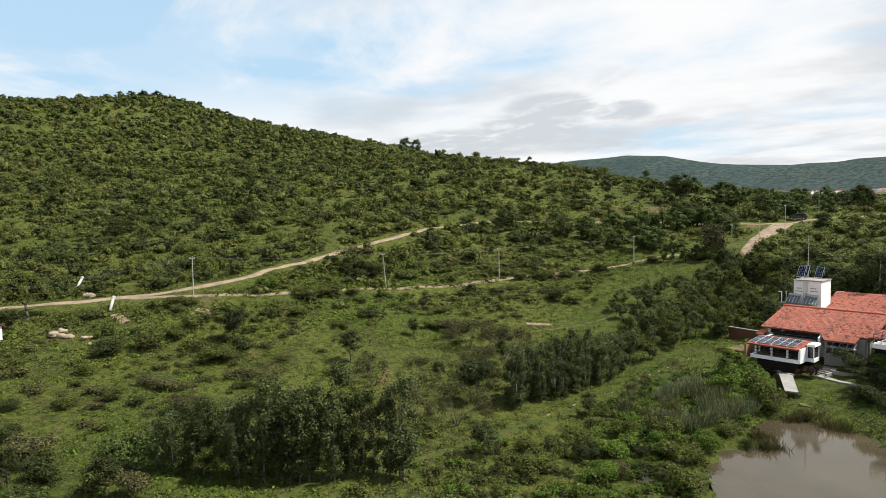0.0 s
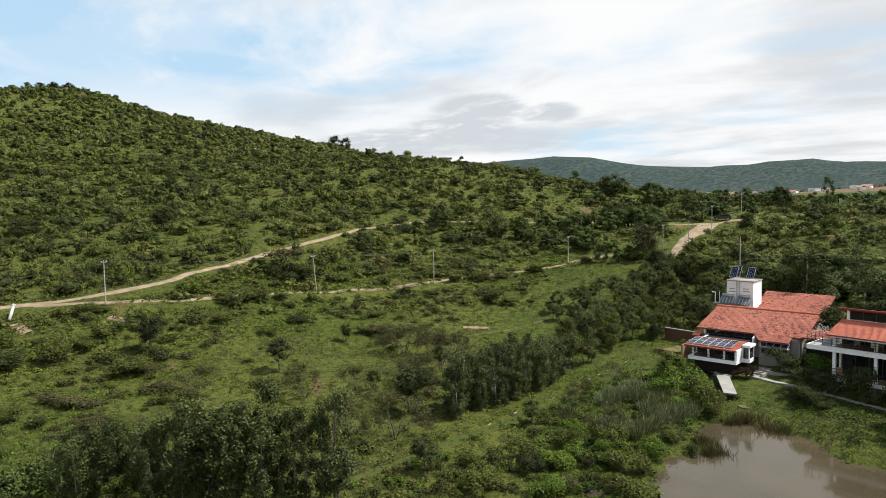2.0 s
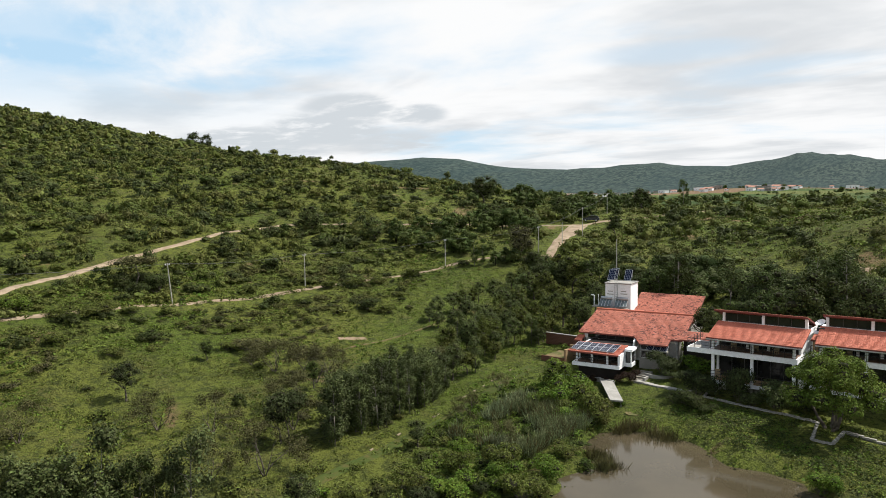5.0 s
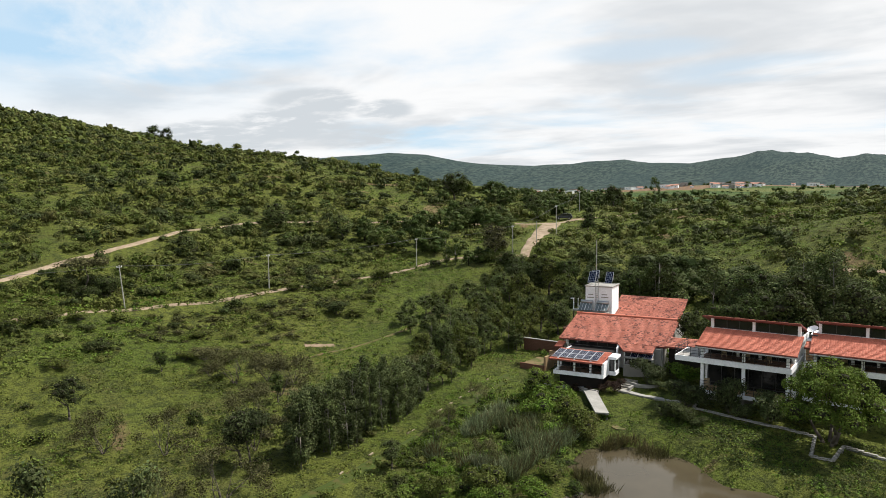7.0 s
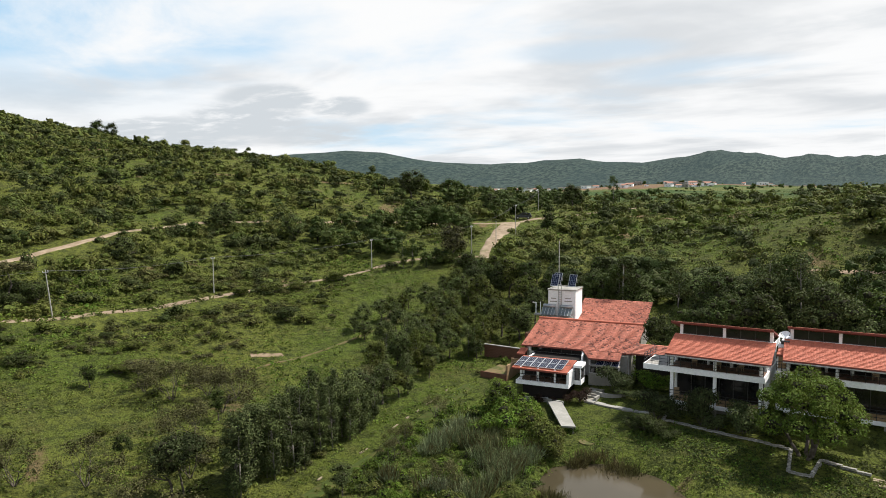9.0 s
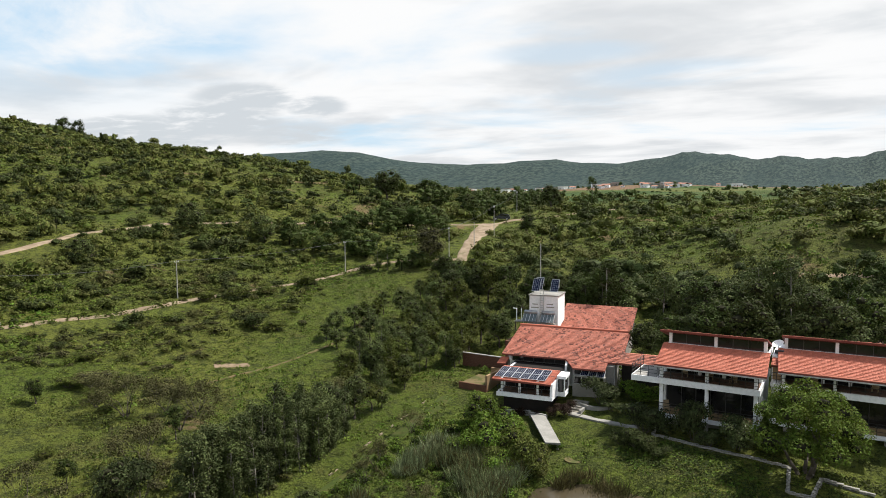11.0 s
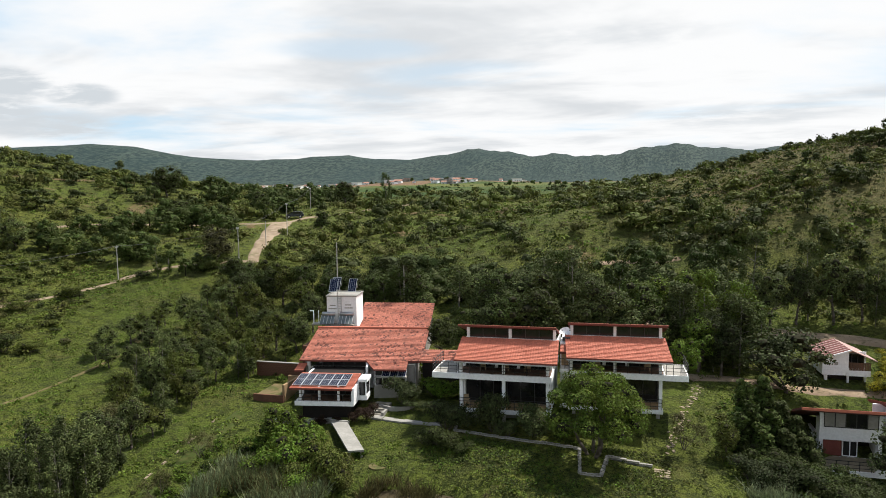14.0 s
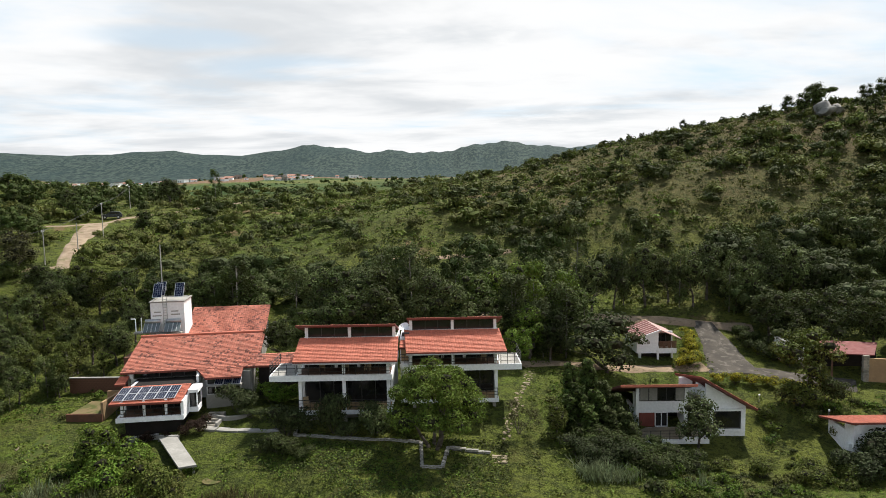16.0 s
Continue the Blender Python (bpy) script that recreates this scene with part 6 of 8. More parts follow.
# rank growth round the pond and on the slope below the white house
spots = sow(8, 1250, (-33, -12, 6, 53), lambda x, y: (0.15 + 0.85 * smooth(0.3, 0.6, patches(x, y, 4.0, 1.5))) * np.where((x > -20) & (y > 46), 0.1, 1.0) * np.where((x > -24.5) & (x < -17.5) & (y > 47.5), 0.0, 1.0), (0.25, 0.95), (0.6, 1.3), gap=0.1, skew=2.0)
scatter("bank_growth", near_models, spots, [L_FRESH, L_SCRUB, L_MEADOW_DARK, L_MEADOW], "rank green weeds and bushes on the pond's bank", "undergrowth", [0.22, 0.16, 0.32, 0.30])
spots = sow(9, 1250, (9, 56, 40, 66), lambda x, y: (0.12 + 0.88 * smooth(0.32, 0.6, patches(x, y, 3.6, 2.5))) * smooth(8, 13, x + 0.3 * (y - 50)), (0.3, 1.2), (0.6, 1.4), gap=0.1, skew=1.8)
scatter("slope_growth", near_models, spots, [L_FRESH, L_SCRUB, L_HILL_DARK, L_MEADOW], "dense shrubs and tall weeds on the slope below the white house", "undergrowth", [0.25, 0.25, 0.3, 0.2])


def limbs(rng, bm, start, way, length, radius, forks, tips, sides=6):
    """A tapering limb that forks; its ends are gathered in tips."""
    p, d = Vector(start), Vector(way).normalized()
    r = radius
    for k in range(3):
        q = p + d * (length / 3)
        rod(bm, p, q, r, r * 0.82, sides)
        p, r = q, r * 0.82
        d = (d + Vector(rng.normal(0, 0.13, 3))).normalized()
    if forks <= 0:
        tips.append(p)
        return
    for k in range(int(rng.integers(2, 4))):
        a = (d + Vector(rng.normal(0, 0.55, 3))).normalized()
        a.z = max(a.z, 0.05)
        limbs(rng, bm, p, a, length * rng.uniform(0.55, 0.8), r * 0.72, forks - 1, tips, 5)


def tree_parts(parent, kind, seed):
    """Trunk and crown of one tree, about its true size."""
    rng = np.random.default_rng(seed)
    bm, tips = B(), []
    bark = M_BARK
    if kind == "broad":
        for k in range(4):
            a = k * 1.57 + rng.uniform(-0.4, 0.4)
            limbs(rng, bm, (0.18 * math.cos(a), 0.18 * math.sin(a), -0.3), (0.4 * math.cos(a), 0.4 * math.sin(a), 1), 2.6, 0.17, 1, tips)
        lobes = []
        for k in range(60):
            d = rough_unit(rng, 1)[0]
            d[2] = abs(d[2]) * 1.35 - 0.60
            c = d * np.array([3.5, 3.5, 2.9]) * rng.uniform(0.66, 1.0) + np.array([0, 0, 4.15])
            r = rng.uniform(0.60, 1.10)
            lobes.append((c, (r, r, r * 0.72)))
        v, f, wood = foliage(rng, lobes, 410, 0.102, below=-0.8)
        mat = L_BROAD
    elif kind == "round":
        limbs(rng, bm, (0, 0, -0.3), (0.05, 0, 1), 2.3, 0.20, 2, tips)
        lobes = []
        for k in range(18):
            d = rough_unit(rng, 1)[0]
            c = d * np.array([2.1, 2.1, 2.0]) * rng.uniform(0.5, 1.0) + np.array([0, 0, 4.1])
            r = rng.uniform(0.62, 1.15)
            lobes.append((c, (r, r, r * 0.8)))
        v, f, wood = foliage(rng, lobes, 145, 0.15, below=-0.8)
        mat = L_DARK
    elif kind == "slender":
        bark = M_PALE_BARK
        lean = rng.normal(0, 0.25, 2)
        rod(bm, (0, 0, -0.3), (lean[0] * 0.5, lean[1] * 0.5, 3.6), 0.085, 0.065)
        rod(bm, (lean[0] * 0.5, lean[1] * 0.5, 3.6), (lean[0] * 0.9, lean[1] * 0.9, 6.4), 0.065, 0.015)
        lobes = []
        for k in range(24):
            z = rng.uniform(1.0, 7.3)
            w = 1.35 * max(0.15, 1 - abs((z - 4.4) / 4.2) ** 1.8)
            a = rng.uniform(0, 6.28)
            c = np.array([lean[0] * z / 7 + w * 0.75 * math.cos(a), lean[1] * z / 7 + w * 0.75 * math.sin(a), z])
            rod(bm, (lean[0] * z / 7, lean[1] * z / 7, z - 0.5), tuple(c), 0.028, 0.012, 4)
            r = rng.uniform(0.36, 0.68)
            lobes.append((c, (r, r, r * 1.25)))
        v, f, wood = foliage(rng, lobes, 112, 0.125, hearts=False, shell=(0.25, 1.15), below=-0.95, long=1.8)
        mat = L_GROVE
    elif kind == "umbrella":
        limbs(rng, bm, (0, 0, -0.3), (0.1, 0, 1), 2.6, 0.14, 2, tips)
        lobes = []
        for k in range(11):
            a, d = rng.uniform(0, 6.28), 2.0 * math.sqrt(rng.uniform())
            r = rng.uniform(0.8, 1.15)
            lobes.append((np.array([d * math.cos(a), d * math.sin(a), 4.3 + rng.uniform(-0.3, 0.4)]), (r, r, 0.62)))
        v, f, wood = foliage(rng, lobes, 190, 0.15)
        mat = L_DARK
    elif kind == "dry":
        for k in range(5):
            a = k * 1.26 + rng.uniform(-0.4, 0.4)
            limbs(rng, bm, (0, 0, -0.2), (0.55 * math.cos(a), 0.55 * math.sin(a), 1), 1.7, 0.055, 2, tips, 5)
        lobes = [(np.array(t), (0.75, 0.75, 0.65)) for t in tips]
        v, f, wood = foliage(rng, lobes, 90, 0.085, hearts=False, shell=(0.1, 1.0), below=-1)
        mat = L_DRY
    elif kind == "column":
        # one leaning plume of foliage on a hidden stem
        lean = rng.normal(0, 0.35, 2)
        rod(bm, (0, 0, -0.3), (lean[0] * 0.6, lean[1] * 0.6, 3.6), 0.10, 0.04, 6)
        lobes = []
        for j in range(15):
            t = (j + 0.6) / 15
            a, wide = j * 2.4 + rng.uniform(-0.4, 0.4), 0.55 * (1 - 0.55 * t)
            lobes.append((np.array([lean[0] * t * t + wide * 0.8 * math.cos(a), lean[1] * t * t + wide * 0.8 * math.sin(a), 0.5 + 5.0 * t]), (0.52 * (1.15 - 0.55 * t),) * 2 + (0.62 * (1.15 - 0.4 * t),)))
        v, f, wood = foliage(rng, lobes, 100, 0.12, below=-1, droop=0.6, long=2.2)
        mat = L_DARK
    elif kind == "shrub":
        for k in range(6):
            a = k * 1.05 + rng.uniform(-0.3, 0.3)
            limbs(rng, bm, (0, 0, -0.2), (0.6 * math.cos(a), 0.6 * math.sin(a), 0.8), 0.7, 0.04, 1, tips, 5)
        lobes = []
        for k in range(11):
            a, d = rng.uniform(0, 6.28), 1.0 * math.sqrt(rng.uniform())
            r = rng.uniform(0.5, 0.8)
            lobes.append((np.array([d * math.cos(a), d * math.sin(a), rng.uniform(0.6, 1.5)]), (r, r, r * 0.7)))
        v, f, wood = foliage(rng, lobes, 250, 0.092)
        mat = L_SCRUB
    part("trunk", bm, bark, parent, smooth_faces=True)
    me = bulk("crown", v, f, mat)
    me.materials.append(M_TWIG_SHADE)
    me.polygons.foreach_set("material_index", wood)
    crown = new("crown", me)
    crown.parent = parent
    return crown


MODELS = {}


def plant(kind, x, y, size, label, category="tree", group="", high=1.0, leaf=None, turn=None, variant=None, sink=0.0):
    """A tree or shrub with its own trunk and crown; copies share the meshes of a few grown models."""
    n = len(MODELS)
    v = (int(abs(x * 7.3 + y * 3.1)) % 4) if variant is None else variant
    key = (kind, v, leaf.name if leaf else "")
    t = (x * 37.7 + y * 11.3) % 360 if turn is None else turn
    m = pose(x, y, gz(x, y) - sink, 0, 0, t) @ Matrix.Diagonal((size, size, size * high, 1))
    if key not in MODELS:
        ob = new(category.replace(" ", "_"))
        crown = tree_parts(ob, kind, hash_of(kind) + v * 17)
        if leaf:
            crown.data.materials[0] = leaf
        MODELS[key] = ob
        ob.matrix_world = m
    else:
        old = MODELS[key]
        ob = old.copy()
        scene.collection.objects.link(ob)
        for child in old.children:
            c = child.copy()
            scene.collection.objects.link(c)
            c.parent = ob
        ob.matrix_world = m
    ob["label"], ob["category"] = label, category
    ob["group"] = group or label
    return ob


def hash_of(text):
    return sum((i + 1) * ord(c) for i, c in enumerate(text))


# garden and lawn
plant("broad", -1.0, 52.9, 1.12, "broad leafy tree with bright green crown and several stems", group="garden trees", high=1.0, sink=0.3)
plant("round", 17.3, 72.2, 1.75, "dense dark round tree beside the cottage", group="garden trees", leaf=L_GROVE, high=0.82, sink=2.5)
plant("round", 36.4, 67.2, 1.35, "leafy olive tree shading the forecourt", group="garden trees", leaf=L_SCRUB, high=0.92, sink=0.4)
plant("shrub", 35.2, 66.2, 1.5, "leafy olive bush below the forecourt", "shrub", "slope shrubs", 1.0, L_SCRUB)
plant("shrub", 38.2, 66.8, 1.4, "leafy olive bush below the forecourt", "shrub", "slope shrubs", 1.0, L_HILL_DARK)
plant("round", 9.0, 74.2, 0.92, "rounded green tree behind the villa deck", group="garden trees", leaf=L_FRESH)
plant("round", 7.4, 70.5, 0.75, "rounded green tree behind the villa deck", group="garden trees", leaf=L_FRESH)
for x, y, s, h in ((11.2, 59.8, 1.3, 0.70), (12.9, 60.4, 1.35, 0.74), (14.4, 60.0, 1.3, 0.60), (12.0, 58.2, 1.3, 0.56), (13.6, 58.6, 1.3, 0.54), (15.2, 59.0, 1.3, 0.52), (12.6, 56.8, 1.25, 0.44), (14.4, 57.2, 1.3, 0.42), (15.8, 57.6, 1.2, 0.42), (10.6, 57.6, 1.2, 0.46)):
    plant("column", x, y, s, "tall dark leafy plume in a clump by the house", "shrub", "dark shrub clump", h, L_DARK if x < 14 else L_HILL_DARK)
for x, y, s, h in ((15.0, 54.4, 1.2, 0.9), (17.6, 55.3, 1.1, 0.8), (12.6, 55.0, 1.0, 0.9), (19.8, 56.0, 1.0, 0.7)):
    plant("shrub", x, y, s, "dark rounded shrub below the white house", "shrub", "shrubs below the house", h, L_DARK)
plant("round", 22.2, 58.0, 0.92, "thin olive tree in front of the terrace", group="terrace trees", leaf=L_GROVE)
plant("round", 9.4, 55.6, 0.52, "small spreading tree on the lawn", group="lawn trees", leaf=L_SCRUB)
plant("dry", 6.2, 55.8, 0.75, "sparse dry bush on the lawn", "shrub", "lawn bushes")
for x, y, s, h, lab in ((-13.9, 55.2, 1.55, 0.9, "wide low shrub beside the paved walk"), (-9.6, 55.3, 1.15, 1.6, "upright bushy shrub in front of the verandah"), (-8.3, 54.9, 0.8, 0.9, "dusty shrub in front of the verandah"),
                       (-6.2, 55.2, 1.4, 1.0, "spreading shrub in front of the verandah"), (-3.6, 55.6, 0.9, 0.8, "low shrub near the broad tree"), (-19.6, 60.3, 1.35, 1.0, "rounded shrub in the curved planter"),
                       (-18.0, 59.0, 0.8, 0.7, "low shrub beside the curved planter"), (-17.0, 62.4, 1.3, 0.75, "bright shrub between the houses"), (-15.4, 63.0, 1.2, 0.8, "bright shrub between the houses")):
    plant("shrub", x, y, s, lab, "shrub", "garden shrubs", h, L_FRESH if "bright" in lab else L_GROVE)
for x, y, s, h in ((-13.6, 52.0, 1.15, 0.75), (-15.2, 52.6, 0.8, 0.7), (-11.6, 51.6, 0.7, 0.6)):
    plant("shrub", x, y, s, "dark shrub below the garden wall", "shrub", "garden shrubs", h, L_HILL_DARK)
for x, y, s in ((-22.0, 56.9, 0.75), (-22.9, 56.2, 0.55), (-26.0, 55.2, 0.5), (-28.0, 55.0, 0.5), (-24.4, 55.6, 0.35)):
    plant("shrub", x, y, s, "small maroon shrub below the verandah", "shrub", "maroon shrubs", 1.0, L_MAROON)
for x, y, s, h in ((-25.6, 48.4, 1.7, 1.05), (-23.4, 46.2, 1.5, 0.95), (-26.8, 45.6, 1.4, 0.85), (-22.0, 43.4, 1.2, 0.8), (-28.2, 49.8, 1.0, 0.9), (-24.9, 51.6, 1.0, 0.8), (-21.2, 47.2, 0.9, 0.7), (-20.4, 50.2, 0.6, 0.6)):
    plant("shrub", x, y, s, "lush bright green bush between the pond and the track", "shrub", "pond bushes", h, L_FRESH)
for x, y, s, h in ((-21.3, 30.5, 1.1, 1.0), (-23.6, 27.5, 0.9, 1.1), (-25.4, 29.6, 0.8, 1.0), (-19.0, 27.2, 1.2, 0.9), (-17.4, 31.4, 1.1, 0.8), (-16.6, 26.4, 1.3, 0.8), (-20.8, 23.4, 1.2, 0.8), (-24.2, 22.0, 1.0, 0.9), (-18.2, 35.6, 0.9, 0.7), (-26.6, 18.2, 0.9, 0.8), (-13.2, 22.5, 1.3, 0.8), (-22.5, 16.0, 1.3, 0.7), (-18.0, 18.5, 1.2, 0.7)):
    plant("shrub", x, y, s, "leafy green bush on the bank of the pond", "shrub", "bank bushes", h, L_FRESH if (x + y) % 2 < 1 else L_SCRUB)
for x, y, s, h in ((-21.5, 20.9, 0.8, 1.0), (-21.9, 23.6, 0.5, 1.6), (-21.0, 25.4, 0.6, 1.2), (-19.6, 25.2, 0.5, 1.0)):
    plant("shrub", x, y, s, "dark rounded bush on the pond bank", "shrub", "bank bushes", h, L_THORN_SHADE)
for x, y, s, h in ((-17.6, 20.1, 0.75, 0.8), (-18.6, 21.4, 0.5, 0.8), (-15.0, 22.8, 0.5, 0.9), (-16.6, 23.4, 0.5, 0.8)):
    plant("shrub", x, y, s, "pinkish dry grass clump beside the small pool", "shrub", "dry clumps", h, L_DRY)
for x, y, s, h in ((-21.0, 46.0, 1.55, 1.1), (-22.6, 44.6, 1.2, 1.0), (-20.2, 44.6, 1.0, 0.8)):
    plant("shrub", x, y, s, "olive green bush at the pond's corner", "shrub", "pond bushes", h, L_SCRUB)
for x, y, s, h in ((10.8, 53.0, 1.1, 0.8), (12.4, 51.6, 1.2, 0.9), (14.4, 52.4, 1.3, 0.9), (16.2, 51.8, 1.2, 0.8), (18.0, 52.8, 1.2, 0.8), (19.8, 53.6, 1.2, 0.8), (13.2, 53.8, 1.2, 0.9)):
    plant("shrub", x, y, s, "dark tangled bush at the foot of the slope", "shrub", "shrubs below the house", h, L_THORN_SHADE if x < 15 else L_HILL_DARK)
for x, y, s, h in ((34.8, 54.6, 1.6, 0.9), (37.6, 55.2, 1.7, 1.0), (40.4, 55.2, 1.8, 1.1)):
    plant("shrub", x, y, s, "very dark bush in front of the low cottage", "shrub", "cottage bushes", h, L_THORN_SHADE)
plant("shrub", 0.6, 41.6, 1.0, "round bright bush at the water's edge", "shrub", "bank bushes", 0.9, L_FRESH)
# golden hedge and shrubs along the forecourt
for x, y, s in ((29.6, 83.6, 0.7), (29.2, 81.8, 0.75), (28.7, 80.0, 0.8), (28.4, 78.2, 0.9), (27.6, 76.4, 1.0), (26.8, 74.8, 1.0), (29.2, 71.6, 0.7), (30.8, 71.2, 0.7), (32.4, 70.8, 0.7), (34.0, 70.3, 0.65), (35.6, 69.8, 0.6), (37.0, 69.2, 0.55), (36.6, 79.4, 0.6), (37.6, 77.8, 0.6), (38.6, 76.2, 0.6), (46.8, 63.8, 0.7)):
    plant("shrub", x, y, s, "golden yellow and green garden hedge shrub", "shrub", "golden hedge", 0.95, L_YELLOW)
for x, y, s in ((37.8, 83.4, 0.9), (39.2, 80.6, 0.9), (34.6, 63.0, 0.9), (31.0, 64.6, 0.8), (36.8, 60.9, 0.9), (31.6, 55.4, 0.9), (34.2, 54.8, 1.3), (36.6, 55.0, 1.3), (29.4, 53.6, 1.2), (26.4, 54.4, 1.1), (38.6, 55.4, 1.2), (23.6, 55.6, 0.8)):
    plant("shrub", x, y, s, "green shrub on the slope between the houses", "shrub", "slope shrubs", 0.8, L_SCRUB)

plant("round", 13.0, 77.4, 1.25, "very dark dense tree beyond the dirt path", group="garden trees", leaf=L_HILL_DARK)
plant("round", -18.3, 71.0, 0.85, "dark leafy tree at the side of the tiled house", group="garden trees", leaf=L_HILL_DARK)
plant("round", -16.2, 74.5, 0.9, "dark leafy tree at the side of the tiled house", group="garden trees", leaf=L_DARK)
plant("shrub", -17.4, 66.6, 1.7, "bright shrub between the houses", "shrub", "garden shrubs", 1.1, L_FRESH)
plant("round", -27.6, 50.2, 0.86, "dense dark green tree beside the pond", group="garden trees", leaf=L_BROAD, high=0.85, sink=0.6)
for x, y, s, h in ((12.0, 55.8, 1.1, 0.9), (13.8, 55.0, 1.2, 0.9), (15.9, 60.6, 1.2, 1.0), (15.8, 58.4, 1.1, 0.9), (15.6, 55.8, 1.0, 0.9), (10.4, 59.6, 0.9, 0.8)):
    plant("shrub", x, y, s, "dark dense shrub at the foot of the plumes", "shrub", "dark shrub clump", h, L_HILL_DARK)

for x, y, s in ((36.0, 83.6, 1.0), (36.3, 81.6, 1.1), (36.8, 79.6, 1.1), (37.5, 77.6, 1.0), (38.6, 75.9, 0.9)):
    plant("shrub", x, y, s, "dark shrub along the gravel forecourt", "shrub", "forecourt shrubs", 1.0, L_HILL_DARK)
for x, y, s in ((39.5, 83.0, 1.1), (43.0, 82.0, 1.2), (46.5, 80.5, 1.2), (40.5, 79.6, 0.9), (49.5, 78.5, 1.15), (44.5, 78.8, 1.0), (51.5, 74.5, 1.1)):
    plant("round", x, y, s, "dark shady tree beyond the forecourt", "tree", "forecourt trees", 0.95, L_HILL_DARK)

for x, y, s, h in ((40.2, 56.4, 1.7, 1.0), (42.8, 56.6, 1.8, 1.05), (45.2, 56.4, 1.7, 1.0), (38.0, 55.6, 1.3, 0.9)):
    plant("shrub", x, y, s, "dark overgrown bush against the low cottage", "shrub", "cottage bushes", h, L_HILL_DARK if x < 42 else L_SCRUB)

# the young grove in the meadow and the taller one nearer the camera
grove = np.random.default_rng(71)
for k in range(46):
    u = k / 45
    x, y = -35.6 - 1.4 * u - abs(grove.normal(0, 2.0)), 24.2 + 18.4 * u + grove.normal(0, 0.7)
    plant("slender", x, y, grove.uniform(0.62, 0.94) * (1 - 0.15 * u), "slender young tree with dusty green leaves in a row", "young tree", "young grove", grove.uniform(0.85, 1.12), (L_GROVE, L_GROVE, L_FEATHER)[k % 3] if k > 8 else L_GROVE)
for k in range(46):
    x = grove.uniform(-33, -27.3) if k < 25 else grove.uniform(-37.5, -31.5)
    y = -0.5 + (x + 31) * 1.3 + grove.normal(0, 1.5)
    plant("slender", x, y, grove.uniform(0.72, 1.08) if k < 25 else grove.uniform(0.6, 0.85), "tall slender tree with a thin pale trunk", "tree", "tall grove", grove.uniform(0.85, 1.12), (L_HILL_DARK, L_GROVE, L_GROVE, L_FEATHER)[k % 4])
for k in range(20):
    x, y = grove.uniform(-46, -29), grove.uniform(-30, -4)
    plant("shrub" if k % 2 else "round", x, y, grove.uniform(1.1, 1.7) * (1 if k % 2 else 0.36), "dark bushy tree at the edge of the meadow", "tree", "meadow edge bushes", grove.uniform(0.8, 1.1), (L_HILL_DARK, L_DARK, L_SCRUB, L_DRY)[k % 4])
plant("round", -26.5, 5.4, 0.72, "many-branched tree standing before the tall grove", group="meadow trees", leaf=L_GROVE)
plant("umbrella", -39.0, 22.0, 0.7, "dark flat-topped tree at the end of the grove", group="meadow trees", high=1.28, leaf=L_THORN_SHADE)
plant("round", -71.9, 5.3, 0.80, "dark spreading tree alone in the meadow", group="meadow trees", leaf=L_THORN_SHADE)
plant("round", -59.4, 16.6, 0.66, "small blackish tree alone in the meadow", group="meadow trees", leaf=L_THORN_SHADE)
for x, y, s in ((-39.6, 21.4, 0.75), (-38.4, 41.5, 0.8), (-40.2, 38.8, 0.7), (-27.6, 14.2, 0.5), (-30.0, 29.5, 0.42)):
    plant("round", x, y, s, "small dark tree in the meadow", group="meadow trees", leaf=L_GROVE)
for x, y, s in ((-35.0, 16.4, 1.15), (-46.0, 27.6, 1.1), (-56.6, 33.2, 1.1), (-50.2, 34.4, 1.1), (-55.2, 36.6, 1.0), (-41.7, 24.5, 1.0), (-46.3, 18.6, 1.0), (-50.6, 15.4, 1.0), (-37.0, 12.8, 0.8), (-52.6, 38.2, 0.9), (-31.8, 39.4, 0.6), (-30.8, 36.6, 0.55), (-33.0, 46.5, 0.6), (-41.0, 46.6, 1.0), (-61.0, 33.0, 0.8), (-55.0, 5.0, 0.9), (-24.0, 34.0, 0.7)):
    plant("dry", x, y, s, "thin brownish tree with sparse dry leaves", "tree", "dry meadow trees", 1.05)

for x, y, s, h in ((-65.1, 29.4, 0.42, 1.0), (-48.2, 22.8, 0.34, 1.1), (-49.0, 33.0, 0.40, 1.2)):
    plant("round", x, y, s, "small dark sapling in the open meadow", group="meadow trees", high=h, leaf=L_DARK)
plant("umbrella", -92.4, 34.0, 1.35, "wide dusty tree between the road and the lane", group="meadow trees", leaf=L_DRY, high=0.8)
for x, y, s in ((-90.6, 36.2, 1.6), (-93.6, 37.0, 1.5), (-90.0, 33.0, 1.3), (-94.0, 32.6, 1.4), (-86.0, 15.4, 1.35)):
    plant("shrub", x, y, s, "dense dark green bush beside the dirt road", "shrub", "roadside bushes", 0.95, L_HILL_DARK if x < -87 else L_BROAD)

